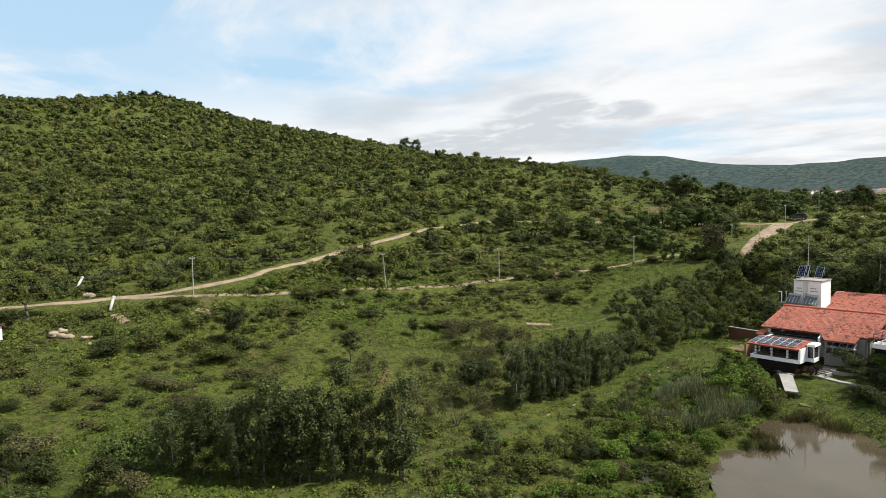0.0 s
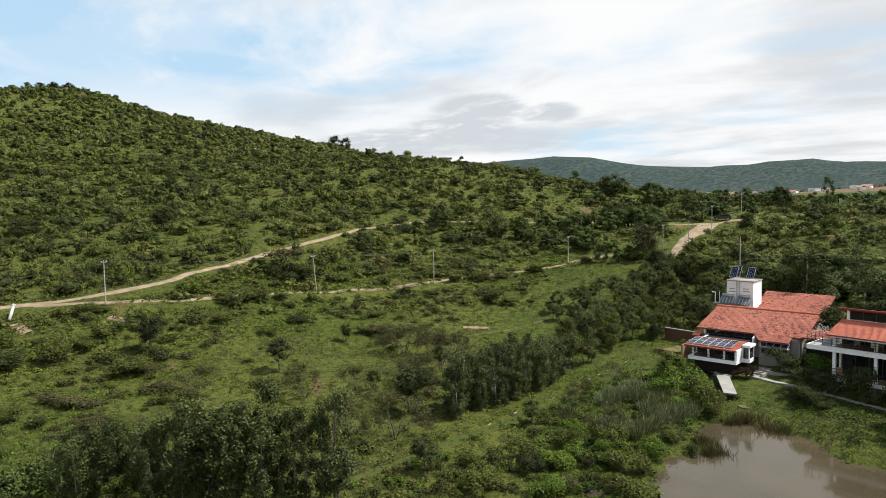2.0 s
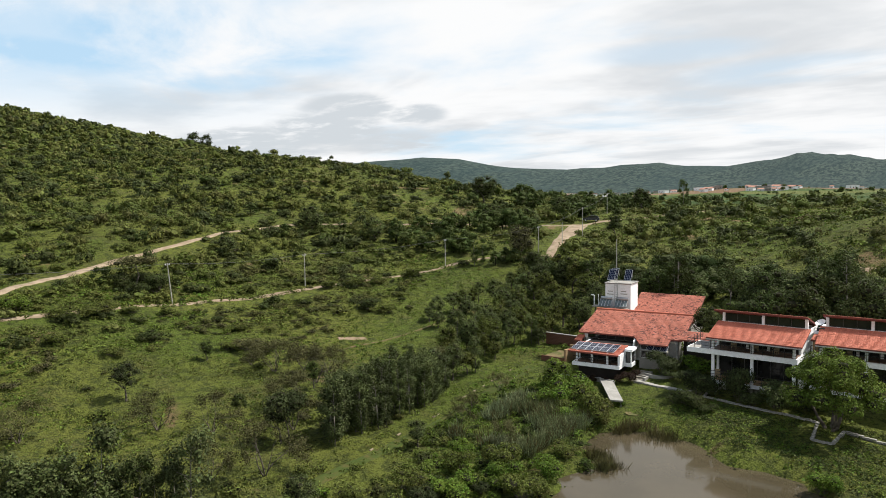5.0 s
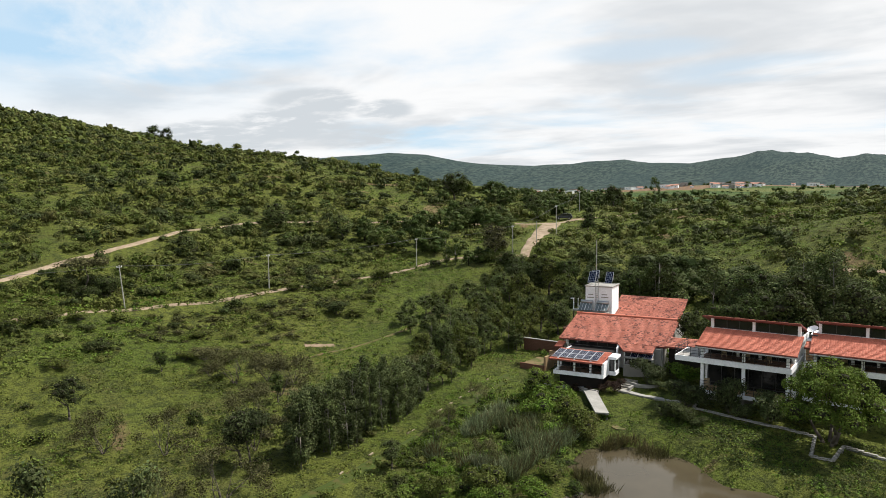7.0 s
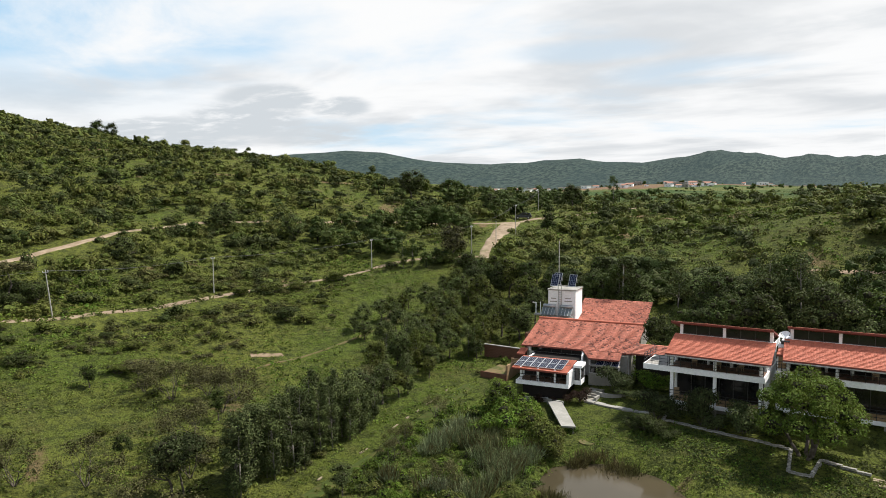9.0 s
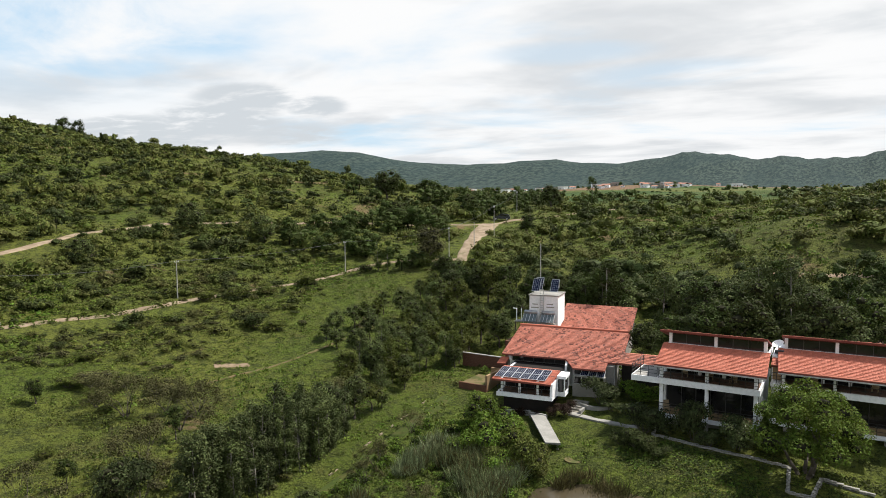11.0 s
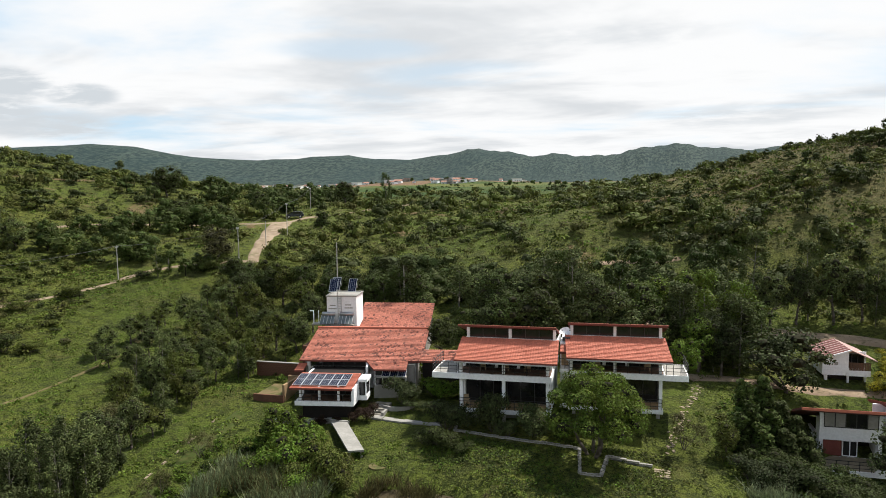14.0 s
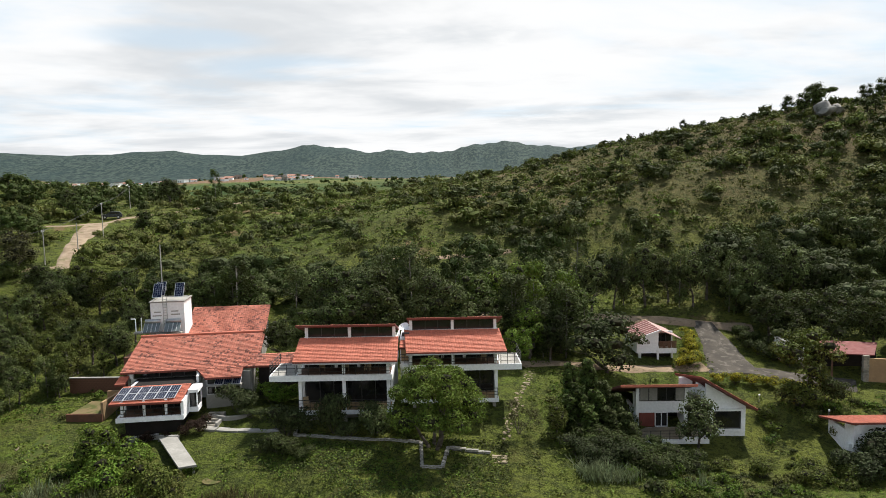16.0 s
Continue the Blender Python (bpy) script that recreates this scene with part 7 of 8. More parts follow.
for x, y, wide, h, leaf in ((-74.5, -9.8, 5.2, 0.62, L_HILL_DARK), (-73.9, -4.5, 4.6, 0.85, L_SCRUB), (-75.4, -1.6, 3.2, 0.8, L_SCRUB), (-67.6, 1.5, 4.8, 0.62, L_SCRUB), (-66.0, 3.4, 2.6, 0.7, L_DRY), (-68.6, -13.0, 2.4, 0.8, L_SCRUB), (-64.6, -14.1, 1.9, 0.8, L_SCRUB),
                            (-58.8, -11.0, 2.6, 0.85, L_SCRUB), (-61.4, -12.6, 2.2, 0.7, L_DRY), (-59.0, -15.4, 3.0, 0.75, L_SCRUB), (-56.6, -9.4, 2.3, 0.62, L_HILL_DARK), (-60.4, -20.6, 2.4, 0.8, L_HILL_DARK), (-52.5, -20.9, 2.8, 0.9, L_HILL_DARK), (-52.7, -5.1, 3.2, 0.55, L_DRY), (-60.9, -5.9, 3.6, 0.6, L_DRY), (-62.8, -7.4, 2.6, 0.6, L_DRY),
                            (-65.5, 35.5, 4.4, 0.62, L_DRY), (-63.6, 37.2, 3.2, 0.7, L_SCRUB), (-66.8, 33.6, 3.0, 0.65, L_SCRUB), (-62.4, 34.4, 2.6, 0.7, L_SCRUB), (-59.1, 38.9, 3.2, 0.75, L_DRY), (-57.2, 40.2, 2.2, 0.7, L_SCRUB), (-67.8, 59.9, 4.6, 0.7, L_HILL_DARK), (-65.4, 61.4, 3.0, 0.75, L_SCRUB), (-76.4, 37.9, 1.8, 0.7, L_HILL_DARK), (-71.8, 38.6, 2.2, 0.8, L_SCRUB),
                            (-50.5, -2.2, 2.4, 0.6, L_DRY), (-47.0, 1.4, 3.0, 0.65, L_SCRUB), (-44.6, 4.6, 2.6, 0.7, L_SCRUB), (-46.2, -4.2, 2.6, 0.8, L_DRY), (-56.4, 1.8, 2.2, 0.6, L_SCRUB), (-63.2, 8.8, 2.6, 0.6, L_SCRUB), (-54.6, 24.8, 2.0, 0.6, L_SCRUB), (-70.6, 20.4, 3.0, 0.6, L_SCRUB), (-73.6, 26.6, 3.4, 0.65, L_HILL_DARK), (-76.0, 16.2, 3.0, 0.7, L_SCRUB)):
    plant("shrub", x, y, wide / 3.0, "brownish half-dry bush in the open meadow" if leaf is L_DRY else "low thorny green bush in the open meadow", "shrub", "meadow bushes", h, leaf)
for x, y, s, h in ((-86.0, 1.0, 1.1, 0.7), (-85.0, 3.2, 0.9, 0.6), (-82.6, 19.4, 1.3, 0.7), (-82.4, 22.4, 1.2, 0.7), (-82.8, 25.4, 1.3, 0.75), (-82.0, 28.2, 1.0, 0.6), (-80.0, 61.6, 1.1, 0.7), (-78.2, 66.4, 1.3, 0.75), (-77.0, 71.0, 1.2, 0.7), (-74.8, 77.6, 1.3, 0.8)):
    plant("shrub", x, y, s, "green bush crowding the edge of the lane", "shrub", "lane bushes", h, L_SCRUB if int(y) % 2 else L_HILL)
for x, y, s, h in ((-137.7, 27.3, 1.25, 0.8), (-140.5, 29.4, 1.0, 0.8), (-148.4, 2.0, 1.1, 0.85), (-150.6, 5.0, 0.9, 0.8)):
    plant("round", x, y, s, "dark spreading tree on the open hillside", "tree", "hillside trees", h, L_HILL_DARK, sink=0.8)
for x, y, s, h in ((-112.3, 84.8, 1.45, 0.85), (-103.4, 56.8, 1.0, 0.75), (-99.0, 91.5, 1.1, 0.9)):
    plant("round", x, y, s, "wide dusty olive tree below the dirt road", "tree", "hillside trees", h, L_FEATHER, sink=0.9)
for x, y, s in ((-70.1, 90.5, 0.85), (-68.9, 91.6, 0.7)):
    plant("slender", x, y, s, "narrow dark tree beside the lane", "tree", "lane trees", 0.95, L_DARK)

# larger trees round the junction of the road and the lane
for x, y, s, h, leaf, lab in ((-109.3, 146.2, 1.7, 0.85, L_HILL_DARK, "large dark tree above the dirt road"), (-89.8, 123.5, 1.3, 0.85, L_HILL_DARK, "wide dark tree beside the road junction"), (-64.1, 97.4, 1.4, 0.85, L_DRY, "wide brownish tree beside the lane"),
                              (-60.4, 131.3, 1.0, 0.9, L_DARK, "dark tree at the edge of the fields"), (-79.3, 123.6, 1.2, 0.85, L_FEATHER, "dusty olive tree at the road junction"), (-78.7, 187.2, 1.4, 0.9, L_HILL_DARK, "large dark tree beside the far road"), (-85.9, 150.2, 1.15, 0.9, L_FEATHER, "dusty olive tree beside the far road")):
    plant("round", x, y, s, lab, "tree", "junction trees", h, leaf, sink=0.7)
plant("round", -92.0, -17.4, 1.35, "wide olive tree standing below the dirt road", "tree", "meadow trees", 0.85, L_SCRUB, sink=0.4)
plant("slender", -70.5, 199.2, 1.2, "tall narrow tree beside the far road", "tree", "junction trees", 1.1, L_DARK)

# belts of trees round the houses
belt = np.random.default_rng(72)
for k in range(124):
    x, y = belt.uniform(-58, -34.5), belt.uniform(45, 84)
    if x > -38.5 and y < 68 or not clear(np.array([x]), np.array([y]), 0.6)[0] or (x < -48 and y < 58) or (x < -42 and y < 50):
        continue
    plant("slender" if k % 4 == 1 else "round", x, y, belt.uniform(0.40, 0.78), "olive leafy tree in the belt beside the houses", "tree", "tree belt", belt.uniform(0.8, 1.15), (L_SCRUB, L_FEATHER, L_FEATHER, L_HILL, L_FEATHER)[k % 5])
for k in range(34):
    x, y = belt.uniform(-58, -33), belt.uniform(84, 97)
    if x < -52 and y > 93:
        continue
    plant("round", x, y, belt.uniform(0.55, 0.95), "dark leafy tree in the belt beside the houses", "tree", "tree belt", belt.uniform(0.85, 1.1), (L_DARK, L_GROVE, L_HILL_DARK, L_SCRUB)[k % 4])
for k in range(84):
    x, y = belt.uniform(-33, 16), belt.uniform(74, 85)
    if y < 82 and -33 < x < -17 or not clear(np.array([x]), np.array([y]), 0.3)[0]:
        continue
    plant("round" if k % 3 else "slender", x, y, belt.uniform(0.9, 1.4), "dark tree crowding behind the houses", "tree", "trees behind the houses", belt.uniform(0.8, 1.1), (L_HILL_DARK, L_DARK, L_GROVE, L_FEATHER)[k % 4] if x < 0 else (L_DARK, L_FEATHER, L_GROVE, L_BROAD)[k % 4])
for k in range(15):
    x, y = 17.5 + k * 2.25 + belt.normal(0, 0.6), belt.uniform(90.4, 93.5)
    plant("slender" if k % 3 == 0 else "round", x, y, belt.uniform(0.95, 1.3), "tall feathery olive tree in the roadside row", "tree", "roadside row", belt.uniform(0.95, 1.2), (L_FEATHER, L_FEATHER, L_GROVE)[k % 3])


def woods(name, seed, n, area, size, keep, material, label, per=48, leaf=0.26):
    """Trees too many and too far to count, trunks and crowns in one mesh."""
    models = []
    for k in range(5):
        rng = np.random.default_rng(seed * 10 + k)
        lobes = []
        for j in range(11):
            d = rough_unit(rng, 1)[0]
            r = rng.uniform(0.7, 1.2)
            d[2] = d[2] * 1.1 - 0.15
            lobes.append((d * np.array([2.0, 2.0, 1.7]) * rng.uniform(0.5, 1) + np.array([0, 0, 2.45]), (r, r, r * 0.8)))
        models.append(join([foliage(rng, lobes, per, leaf * 0.75, below=-0.8, dense=0.62), ball_quads(rng, (0, 0, 1.0), (0.16, 0.16, 1.3), 2, 0.05)]))
    spots = sow(seed, n, area, keep, size, (0.8, 1.15), gap=0.8, skew=1.0)
    return scatter(name, models, spots, material, label, "trees")


woods("wood", 91, 62, (-44, 16, 90, 100), (0.9, 1.5), lambda x, y: 1 + 0 * x, [L_DARK, L_GROVE, L_FEATHER], "dark trees along the foot of the hill behind the houses", 90, 0.2)
woods("wood", 92, 110, (38, 84, 74, 104), (0.8, 1.35), lambda x, y: 1 + 0 * x, [L_HILL_DARK, L_GROVE, L_FEATHER], "dark shady trees beyond the forecourt", 80, 0.22)
woods("wood", 93, 84, (-98, -52, 92, 134), (0.6, 1.3), lambda x, y: off_line(x, y, BRANCH, 5.0) & (x + 0.42 * (y - 92) < -56), L_DARK, "dark trees round the road junction", 80, 0.22)
woods("wood", 94, 60, (-120, -76, 140, 225), (0.6, 1.25), lambda x, y: 1 + 0 * x, L_DARK, "dark trees on the saddle between the hills")
woods("wood", 95, 190, (-260, -88, -40, 160), (0.45, 0.9), lambda x, y: slope_side(x, y), [L_DARK, L_HILL_DARK, L_GROVE], "dark trees rising out of the hillside scrub")
woods("wood", 96, 260, (-560, -160, -120, 240), (0.7, 1.3), lambda x, y: slope_side(x, y) * seen_slope(x, y), [L_HILL, L_HILL_DARK, L_GROVE, L_HILL_PALE], "taller trees among the scrub of the high hill")
woods("wood", 97, 110, (0, 130, 100, 150), (0.45, 0.95), lambda x, y: smooth(0.35, 0.65, patches(x, y, 7, 3.0)), [L_HILL_DARK, L_HILL_DARK, L_HILL], "small trees scattered over the stony hill")
for x, y, s, h in ((-352, 196, 2.0, 1.1), (-345, 199, 1.7, 1.3), (-455, 145, 1.8, 0.7), (-462, 140, 1.7, 0.7), (-470, 75, 1.9, 0.8), (-478, 68, 1.8, 0.8), (-488, 62, 1.7, 0.8), (-500, 48, 1.8, 0.7), (-420, 165, 1.6, 0.7), (-396, 176, 1.5, 0.7), (-300, 170, 1.3, 0.8), (-255, 165, 1.1, 0.8),
                   (-118, 160, 1.15, 0.8), (-131, 181, 1.5, 0.9), (-520, 10, 1.9, 0.7), (-512, -20, 1.8, 0.7)):
    plant("round", x, y, s * 0.8, "tall dark tree against the sky on the hill crest", "tree", "crest trees", h, sink=1.2 * s)
for x, y, s, h in ((74.0, 147.2, 1.2, 0.95), (77.2, 148.6, 1.35, 1.0), (78, 151, 1.25, 1.0), (82, 153, 1.1, 1.0), (88, 149, 1.0, 1.0), (92, 150, 1.15, 1.1), (70, 157, 0.8, 0.9), (62, 160, 0.7, 0.9), (54, 163, 0.9, 1.2), (45, 165, 0.75, 1.0), (36, 166, 0.8, 1.1), (26, 160, 0.85, 1.0), (21, 154, 0.9, 1.0), (97, 146, 1.3, 1.1), (104, 146, 1.2, 1.0), (13, 142, 0.8, 0.9), (66, 158, 0.6, 0.9), (58, 161, 0.7, 0.9), (49, 164, 0.6, 0.9), (40, 165, 0.65, 0.9), (31, 163, 0.7, 0.9), (17, 148, 0.7, 0.9), (74, 154, 0.9, 0.9)):
    plant("umbrella" if x in (36, 82) else "round", x, y, s * (0.5 if x < 73 else 0.75), "tree on the crest of the stony hill", "tree", "crest trees", h, sink=0.5 * s, leaf=L_HILL_DARK if x % 3 == 0 else None)


# reeds
def reed_model(seed, blades, tall):
    rng = np.random.default_rng(seed)
    base = np.stack([rng.normal(0, 0.3, blades), rng.normal(0, 0.3, blades), np.zeros(blades)], -1)
    tip = base + np.stack([rng.normal(0, 0.48, blades), rng.normal(0, 0.48, blades), tall * rng.uniform(0.6, 1.1, blades)], -1)
    a = rng.uniform(0, 6.28, blades)
    side = np.stack([np.cos(a), np.sin(a), 0 * a], -1) * 0.045
    mid = base * 0.45 + tip * 0.55
    v = np.stack([base, mid + side, tip, mid - side], 1).reshape(-1, 3)
    return v, np.arange(4 * blades).reshape(-1, 4), np.zeros(blades, np.int32)


reeds = [reed_model(300 + s, 26, 1.55) for s in range(5)]
rng = np.random.default_rng(81)
x, y = rng.uniform(-29.5, -20.4, 1500), rng.uniform(33, 46, 1500)
keep = (pond_edge(x, y) > 0.2) & off_line(x, y, PATH_FIELD, 4.0) & (patches(x, y, 3.0, 1.0) > 0.33)
spots = np.stack([x[keep], y[keep], rng.uniform(0.6, 1.0, keep.sum()), rng.uniform(0.8, 1.3, keep.sum())], -1)
scatter("reeds", reeds, spots, [L_REED, L_BROWN_REED], "tall pale green reeds beside the pond", "reeds", [0.75, 0.25])
x, y = rng.uniform(10.5, 20, 260), rng.uniform(48.6, 53.0, 260)
keep = patches(x, y, 1.8, 0.6) > 0.42
spots = np.stack([x[keep], y[keep], rng.uniform(0.5, 0.9, keep.sum()), rng.uniform(0.7, 1.1, keep.sum())], -1)
scatter("reeds", reeds, spots, L_REED, "tall pale grass on the slope below the white house", "tall grass")
x, y = rng.uniform(-20, -6, 2600), rng.uniform(34, 50, 2600)
d = pond_edge(x, y)
keep = (d > -2.2) & (d < 0.4) & (((y > 44.0) & (x > -18.0) & (x < -12.5)) | ((y > 34.5) & (y < 41) & (x < -14))) & (patches(x, y, 1.6, 2.0) > 0.50)
spots = np.stack([x[keep], y[keep], rng.uniform(0.5, 0.9, keep.sum()), rng.uniform(0.8, 1.25, keep.sum())], -1)
scatter("reeds", reeds, spots, L_BROWN_REED, "brown reeds standing in the shallow water", "reeds")


# ---- walls, walks and steps in the garden ----
def run_of_stones(parent, pts, name, size, material, seed, top=None, wide=0.42, deep=0.3):
    """Stones laid end to end along a line, each a piece of its own."""
    rng = np.random.default_rng(seed)
    shapes = []
    for k in range(5):
        bm = B()
        for q in box(bm, -0.5, 0.5, -0.5, 0.5, -1, 0):
            q.co += Vector(rng.uniform(-0.06, 0.06, 3))
        me = bpy.data.meshes.new(name)
        bm.normal_update()
        bm.to_mesh(me)
        bm.free()
        me.materials.append(material)
        shapes.append(me)
    back = parent.matrix_basis.inverted()
    for (ax, ay), (bx, by) in zip(pts[:-1], pts[1:]):
        length = math.hypot(bx - ax, by - ay)
        n = max(1, round(length / size))
        turn = math.degrees(math.atan2(by - ay, bx - ax))
        for i in range(n):
            u = (i + 0.5) / n
            x, y = ax + (bx - ax) * u, ay + (by - ay) * u
            z = (gz(x, y) + 0.22 if top is None else top) + rng.normal(0, 0.02)
            ob = new(name, shapes[int(rng.integers(0, 5))])
            ob.parent = parent
            ob.matrix_basis = back @ pose(x, y, z, 0, 0, turn + rng.normal(0, 2.5)) @ Matrix.Diagonal((length / n * 0.97, wide * rng.uniform(0.85, 1.1), deep, 1))


w = thing("retaining_wall", pose(-6, 53.5, -1.8), "low stone garden wall stepping round the broad tree", "garden wall", kind="structure")
bm = B()
for (ax, ay), (bx, by) in zip(WALL_LINE[:-1], WALL_LINE[1:]):
    d = Vector((bx - ax, by - ay, 0)).normalized()
    s = Vector((-d.y, d.x, 0)) * 0.16
    a, b = Vector((ax, ay, gz(ax, ay) - 0.02)) - Vector((-6, 53.5, -1.8)), Vector((bx, by, gz(bx, by) - 0.02)) - Vector((-6, 53.5, -1.8))
    slab(bm, [a - s, b - s, b + s, a + s], 1.3)
part("wall_body", bm, M_ROCK, w, "rough dark masonry")
run_of_stones(w, WALL_LINE, "coping_stone", 0.52, M_COPING, 5, wide=0.27, deep=0.16)
p = thing("pavement", pose(-18, 56, -1.35), "pale concrete slabs of the garden walk", "paved walk", kind="structure")
run_of_stones(p, [(-30.5, 54.6), (-25.2, 55.9)], "paving_slab", 0.9, M_CONCRETE, 6, top=-1.22, wide=0.5, deep=0.4)
run_of_stones(p, [(-21.6, 57.3), (-18.4, 56.9), (-15.4, 56.5), (-13.2, 56.6)], "paving_slab", 1.05, M_CONCRETE, 7, top=-1.18, wide=0.85, deep=0.4)
for k in range(4):
    run_of_stones(p, [(3.7, 52.2 - 0.35 * k), (4.9, 52.0 - 0.35 * k)], "paving_slab", 0.42, M_PATH_STONE, 8 + 20 * k, wide=0.26, deep=0.4, top=gz(4.3, 52.0 - 0.35 * k) + 0.08)
st = thing("steps", pose(-21.8, 58.6, -1.2), "short flight of pale stone garden steps", "garden steps")
for k in range(6):
    part("step", boxes((-0.75 + 0.08 * k, 0.75 + 0.08 * k, -1.2 + 0.42 * k, -0.75 + 0.42 * k, -0.8, -0.1 + 0.14 * k)), M_STONE, st)
part("cheek", boxes((0.95, 1.2, -1.1, 0.6, -0.8, 0.35)), M_CONCRETE, st)
pl = thing("planter", pose(-20.0, 60.2, -1.2), "curved low concrete planter wall", "planter")
bm = B()
prev = None
for k in range(15):
    a = math.pi * (1.02 + 0.98 * k / 14)
    ring = [bm.verts.new((r * math.cos(a) * 1.15, r * math.sin(a) * 0.85, z)) for r, z in ((1.75, -0.5), (1.75, 0.55), (1.5, 0.55), (1.5, -0.5))]
    if prev:
        for i in range(4):
            j = (i + 1) % 4
            bm.faces.new([prev[i], prev[j], ring[j], ring[i]])
    prev = ring
part("rim", bm, M_CONCRETE, pl)
j = thing("jetty", pose(-24.1, 55.1, -1.2), "pale concrete slab running down to the pond", "jetty")
bm = B()
slab(bm, [(-0.7, -0.2, 0.05), (3.3, -5.75, -0.25), (4.5, -5.2, -0.25), (0.7, 0.2, 0.05)], 0.16)
part("slab", bm, M_CONCRETE, j, "pale weathered concrete slab")
for x, y in ((3.3, -5.4), (4.2, -5.1), (1.9, -3.2), (2.6, -3.0)):
    part("post", boxes((x - 0.08, x + 0.08, y - 0.08, y + 0.08, -2.6, -0.26)), M_CONCRETE, j)
part("kerb", boxes((-0.9, 0.9, 0.1, 0.3, -0.5, 0.12)), M_CONCRETE, j)
b = thing("stone_slab", pose(-17.9, 48.6, gz(-17.9, 48.6) + 0.03), "flat round stone slab on bare earth", "stone")
bm = B()
rod(bm, (0, 0, -0.4), (0, 0, -0.03), 0.80, 0.76, 18)
part("disc", bm, M_SOIL, b)
# stepping stones up the lawn
rng = np.random.default_rng(15)
line = thing("stone_path", pose(6.5, 63, gz(6.5, 63)), "rough pale stepping stones up the lawn", "stepping stones", kind="structure")
STONE_LINE = [(8.7, 69.5), (7.8, 66.2), (6.8, 62.9), (6.4, 60.8), (5.5, 57.9), (4.9, 54.8)]
for k in range(72):
    u = k / 71 * 5
    a, c = STONE_LINE[min(int(u), 4)], STONE_LINE[min(int(u), 4) + 1]
    x, y = a[0] + (c[0] - a[0]) * (u - min(int(u), 4)) + rng.normal(0, 0.22), a[1] + (c[1] - a[1]) * (u - min(int(u), 4)) + rng.normal(0, 0.1)
    w2, turn = rng.uniform(0.16, 0.34), rng.uniform(0, 3.1)
    run_of_stones(line, [(x, y), (x + w2 * math.cos(turn), y + w2 * math.sin(turn))], "stepping_stone", 0.5, M_PATH_STONE, 40 + k, top=gz(x, y) + 0.04, wide=rng.uniform(0.16, 0.30), deep=0.3)
# edging stones by the grassy track
edge = thing("edging", pose(-32.2, 34, gz(-32.2, 34)), "scattered pale edging stones beside the grassy track", "edging stones", kind="structure")
for k, (a, c) in enumerate((((-34.3, 36.5), (-34.8, 41.2)), ((-34.9, 42.0), (-35.0, 43.4)), ((-35.1, 44.4), (-35.15, 44.9)), ((-35.3, 46.4), (-35.4, 47.0)), ((-35.5, 48.4), (-35.9, 52.0)), ((-36.0, 52.8), (-36.1, 53.8)), ((-33.6, 31.0), (-33.5, 30.4)), ((-32.9, 26.6), (-32.8, 26.1)))):
    run_of_stones(edge, [a, c], "edging_stone", 0.42, M_PATH_STONE, 60 + k, top=min(gz(*a), gz(*c)) + 0.10, wide=0.15, deep=0.3)

# yard walls left of the old house
y1 = thing("yard_wall", pose(-36, 66, -0.6), "brown brick yard wall beside the house", "wall", kind="structure")
brick = bpy.data.meshes.new("brick")
bm = boxes((-0.5, 0.5, -0.12, 0.12, 0, 0.19))
bm.to_mesh(brick)
bm.free()
brick.materials.append(M_BRICK)
for r in range(9):
    for c in range(15):
        ob = new("brick", brick)
        ob.parent = y1
        ob.matrix_basis = pose(-2.6 + c * 0.36 + (0.18 if r % 2 else 0), 0.01 * (c * r % 3 - 1), -0.2 + r * 0.2) @ Matrix.Diagonal((0.35, 1, 1, 1))
part("core", boxes((-2.75, 2.75, -0.09, 0.09, -0.8, 1.58)), M_BRICK, y1)
part("coping", boxes((-2.8, 2.8, -0.16, 0.16, 1.6, 1.68)), M_CONCRETE, y1)
y2 = thing("pen_wall", pose(-33.0, 61.0, -0.75), "tan mud-plastered pen wall with a broken corner", "wall", kind="structure")
part("wall", boxes((0.9, 1.15, -1.7, 2.6, -0.6, 1.35)), M_TAN, y2)
part("wall", boxes((-0.6, 0.9, 2.4, 2.62, -0.6, 1.15)), M_TAN, y2)
part("wall", boxes((-2.3, 1.1, -1.9, -1.7, -0.8, 0.30)), M_BRICK, y2)
part("bed", boxes((-2.2, 0.88, -1.68, 2.38, -0.8, 0.16)), M_SOIL, y2, "dry grassy raised bed")


# ---- poles and wires ----
def pole(x, y, high, label, lean=(0, 0), arm=True):
    z = gz(x, y)
    o = thing("utility_pole", pose(x, y, z), label, "utility pole", "utility poles")
    bm = B()
    rod(bm, (0, 0, -0.4), (lean[0], lean[1], high), 0.09, 0.06, 8)
    part("shaft", bm, M_POLE, o)
    if arm:
        part("cross_arm", boxes((lean[0] - 0.04, lean[0] + 0.04, lean[1] - 0.36, lean[1] + 0.36, high - 0.35, high - 0.25)), M_STEEL, o)
        for k in (-0.32, 0.0, 0.32):
            bm = B()
            rod(bm, (lean[0], lean[1] + k, high - 0.25), (lean[0], lean[1] + k, high - 0.08), 0.05, 0.04, 6)
            part("insulator", bm, M_WHITE, o)
    return (x + lean[0], y + lean[1], z + high - 0.1)


def wire(a, b, sag):
    bm = B()
    a, b = Vector(a), Vector(b)
    o = thing("power_line", Matrix.Translation(a), "thin grey power line between the poles", "power line", "power lines")
    prev = Vector((0, 0, 0))
    for k in range(1, 15):
        u = k / 14
        p = (b - a) * u - Vector((0, 0, 4 * sag * u * (1 - u)))
        rod(bm, prev, p, 0.012, 0.012, 4)
        prev = p
    part("cable", bm, M_WIRE, o)


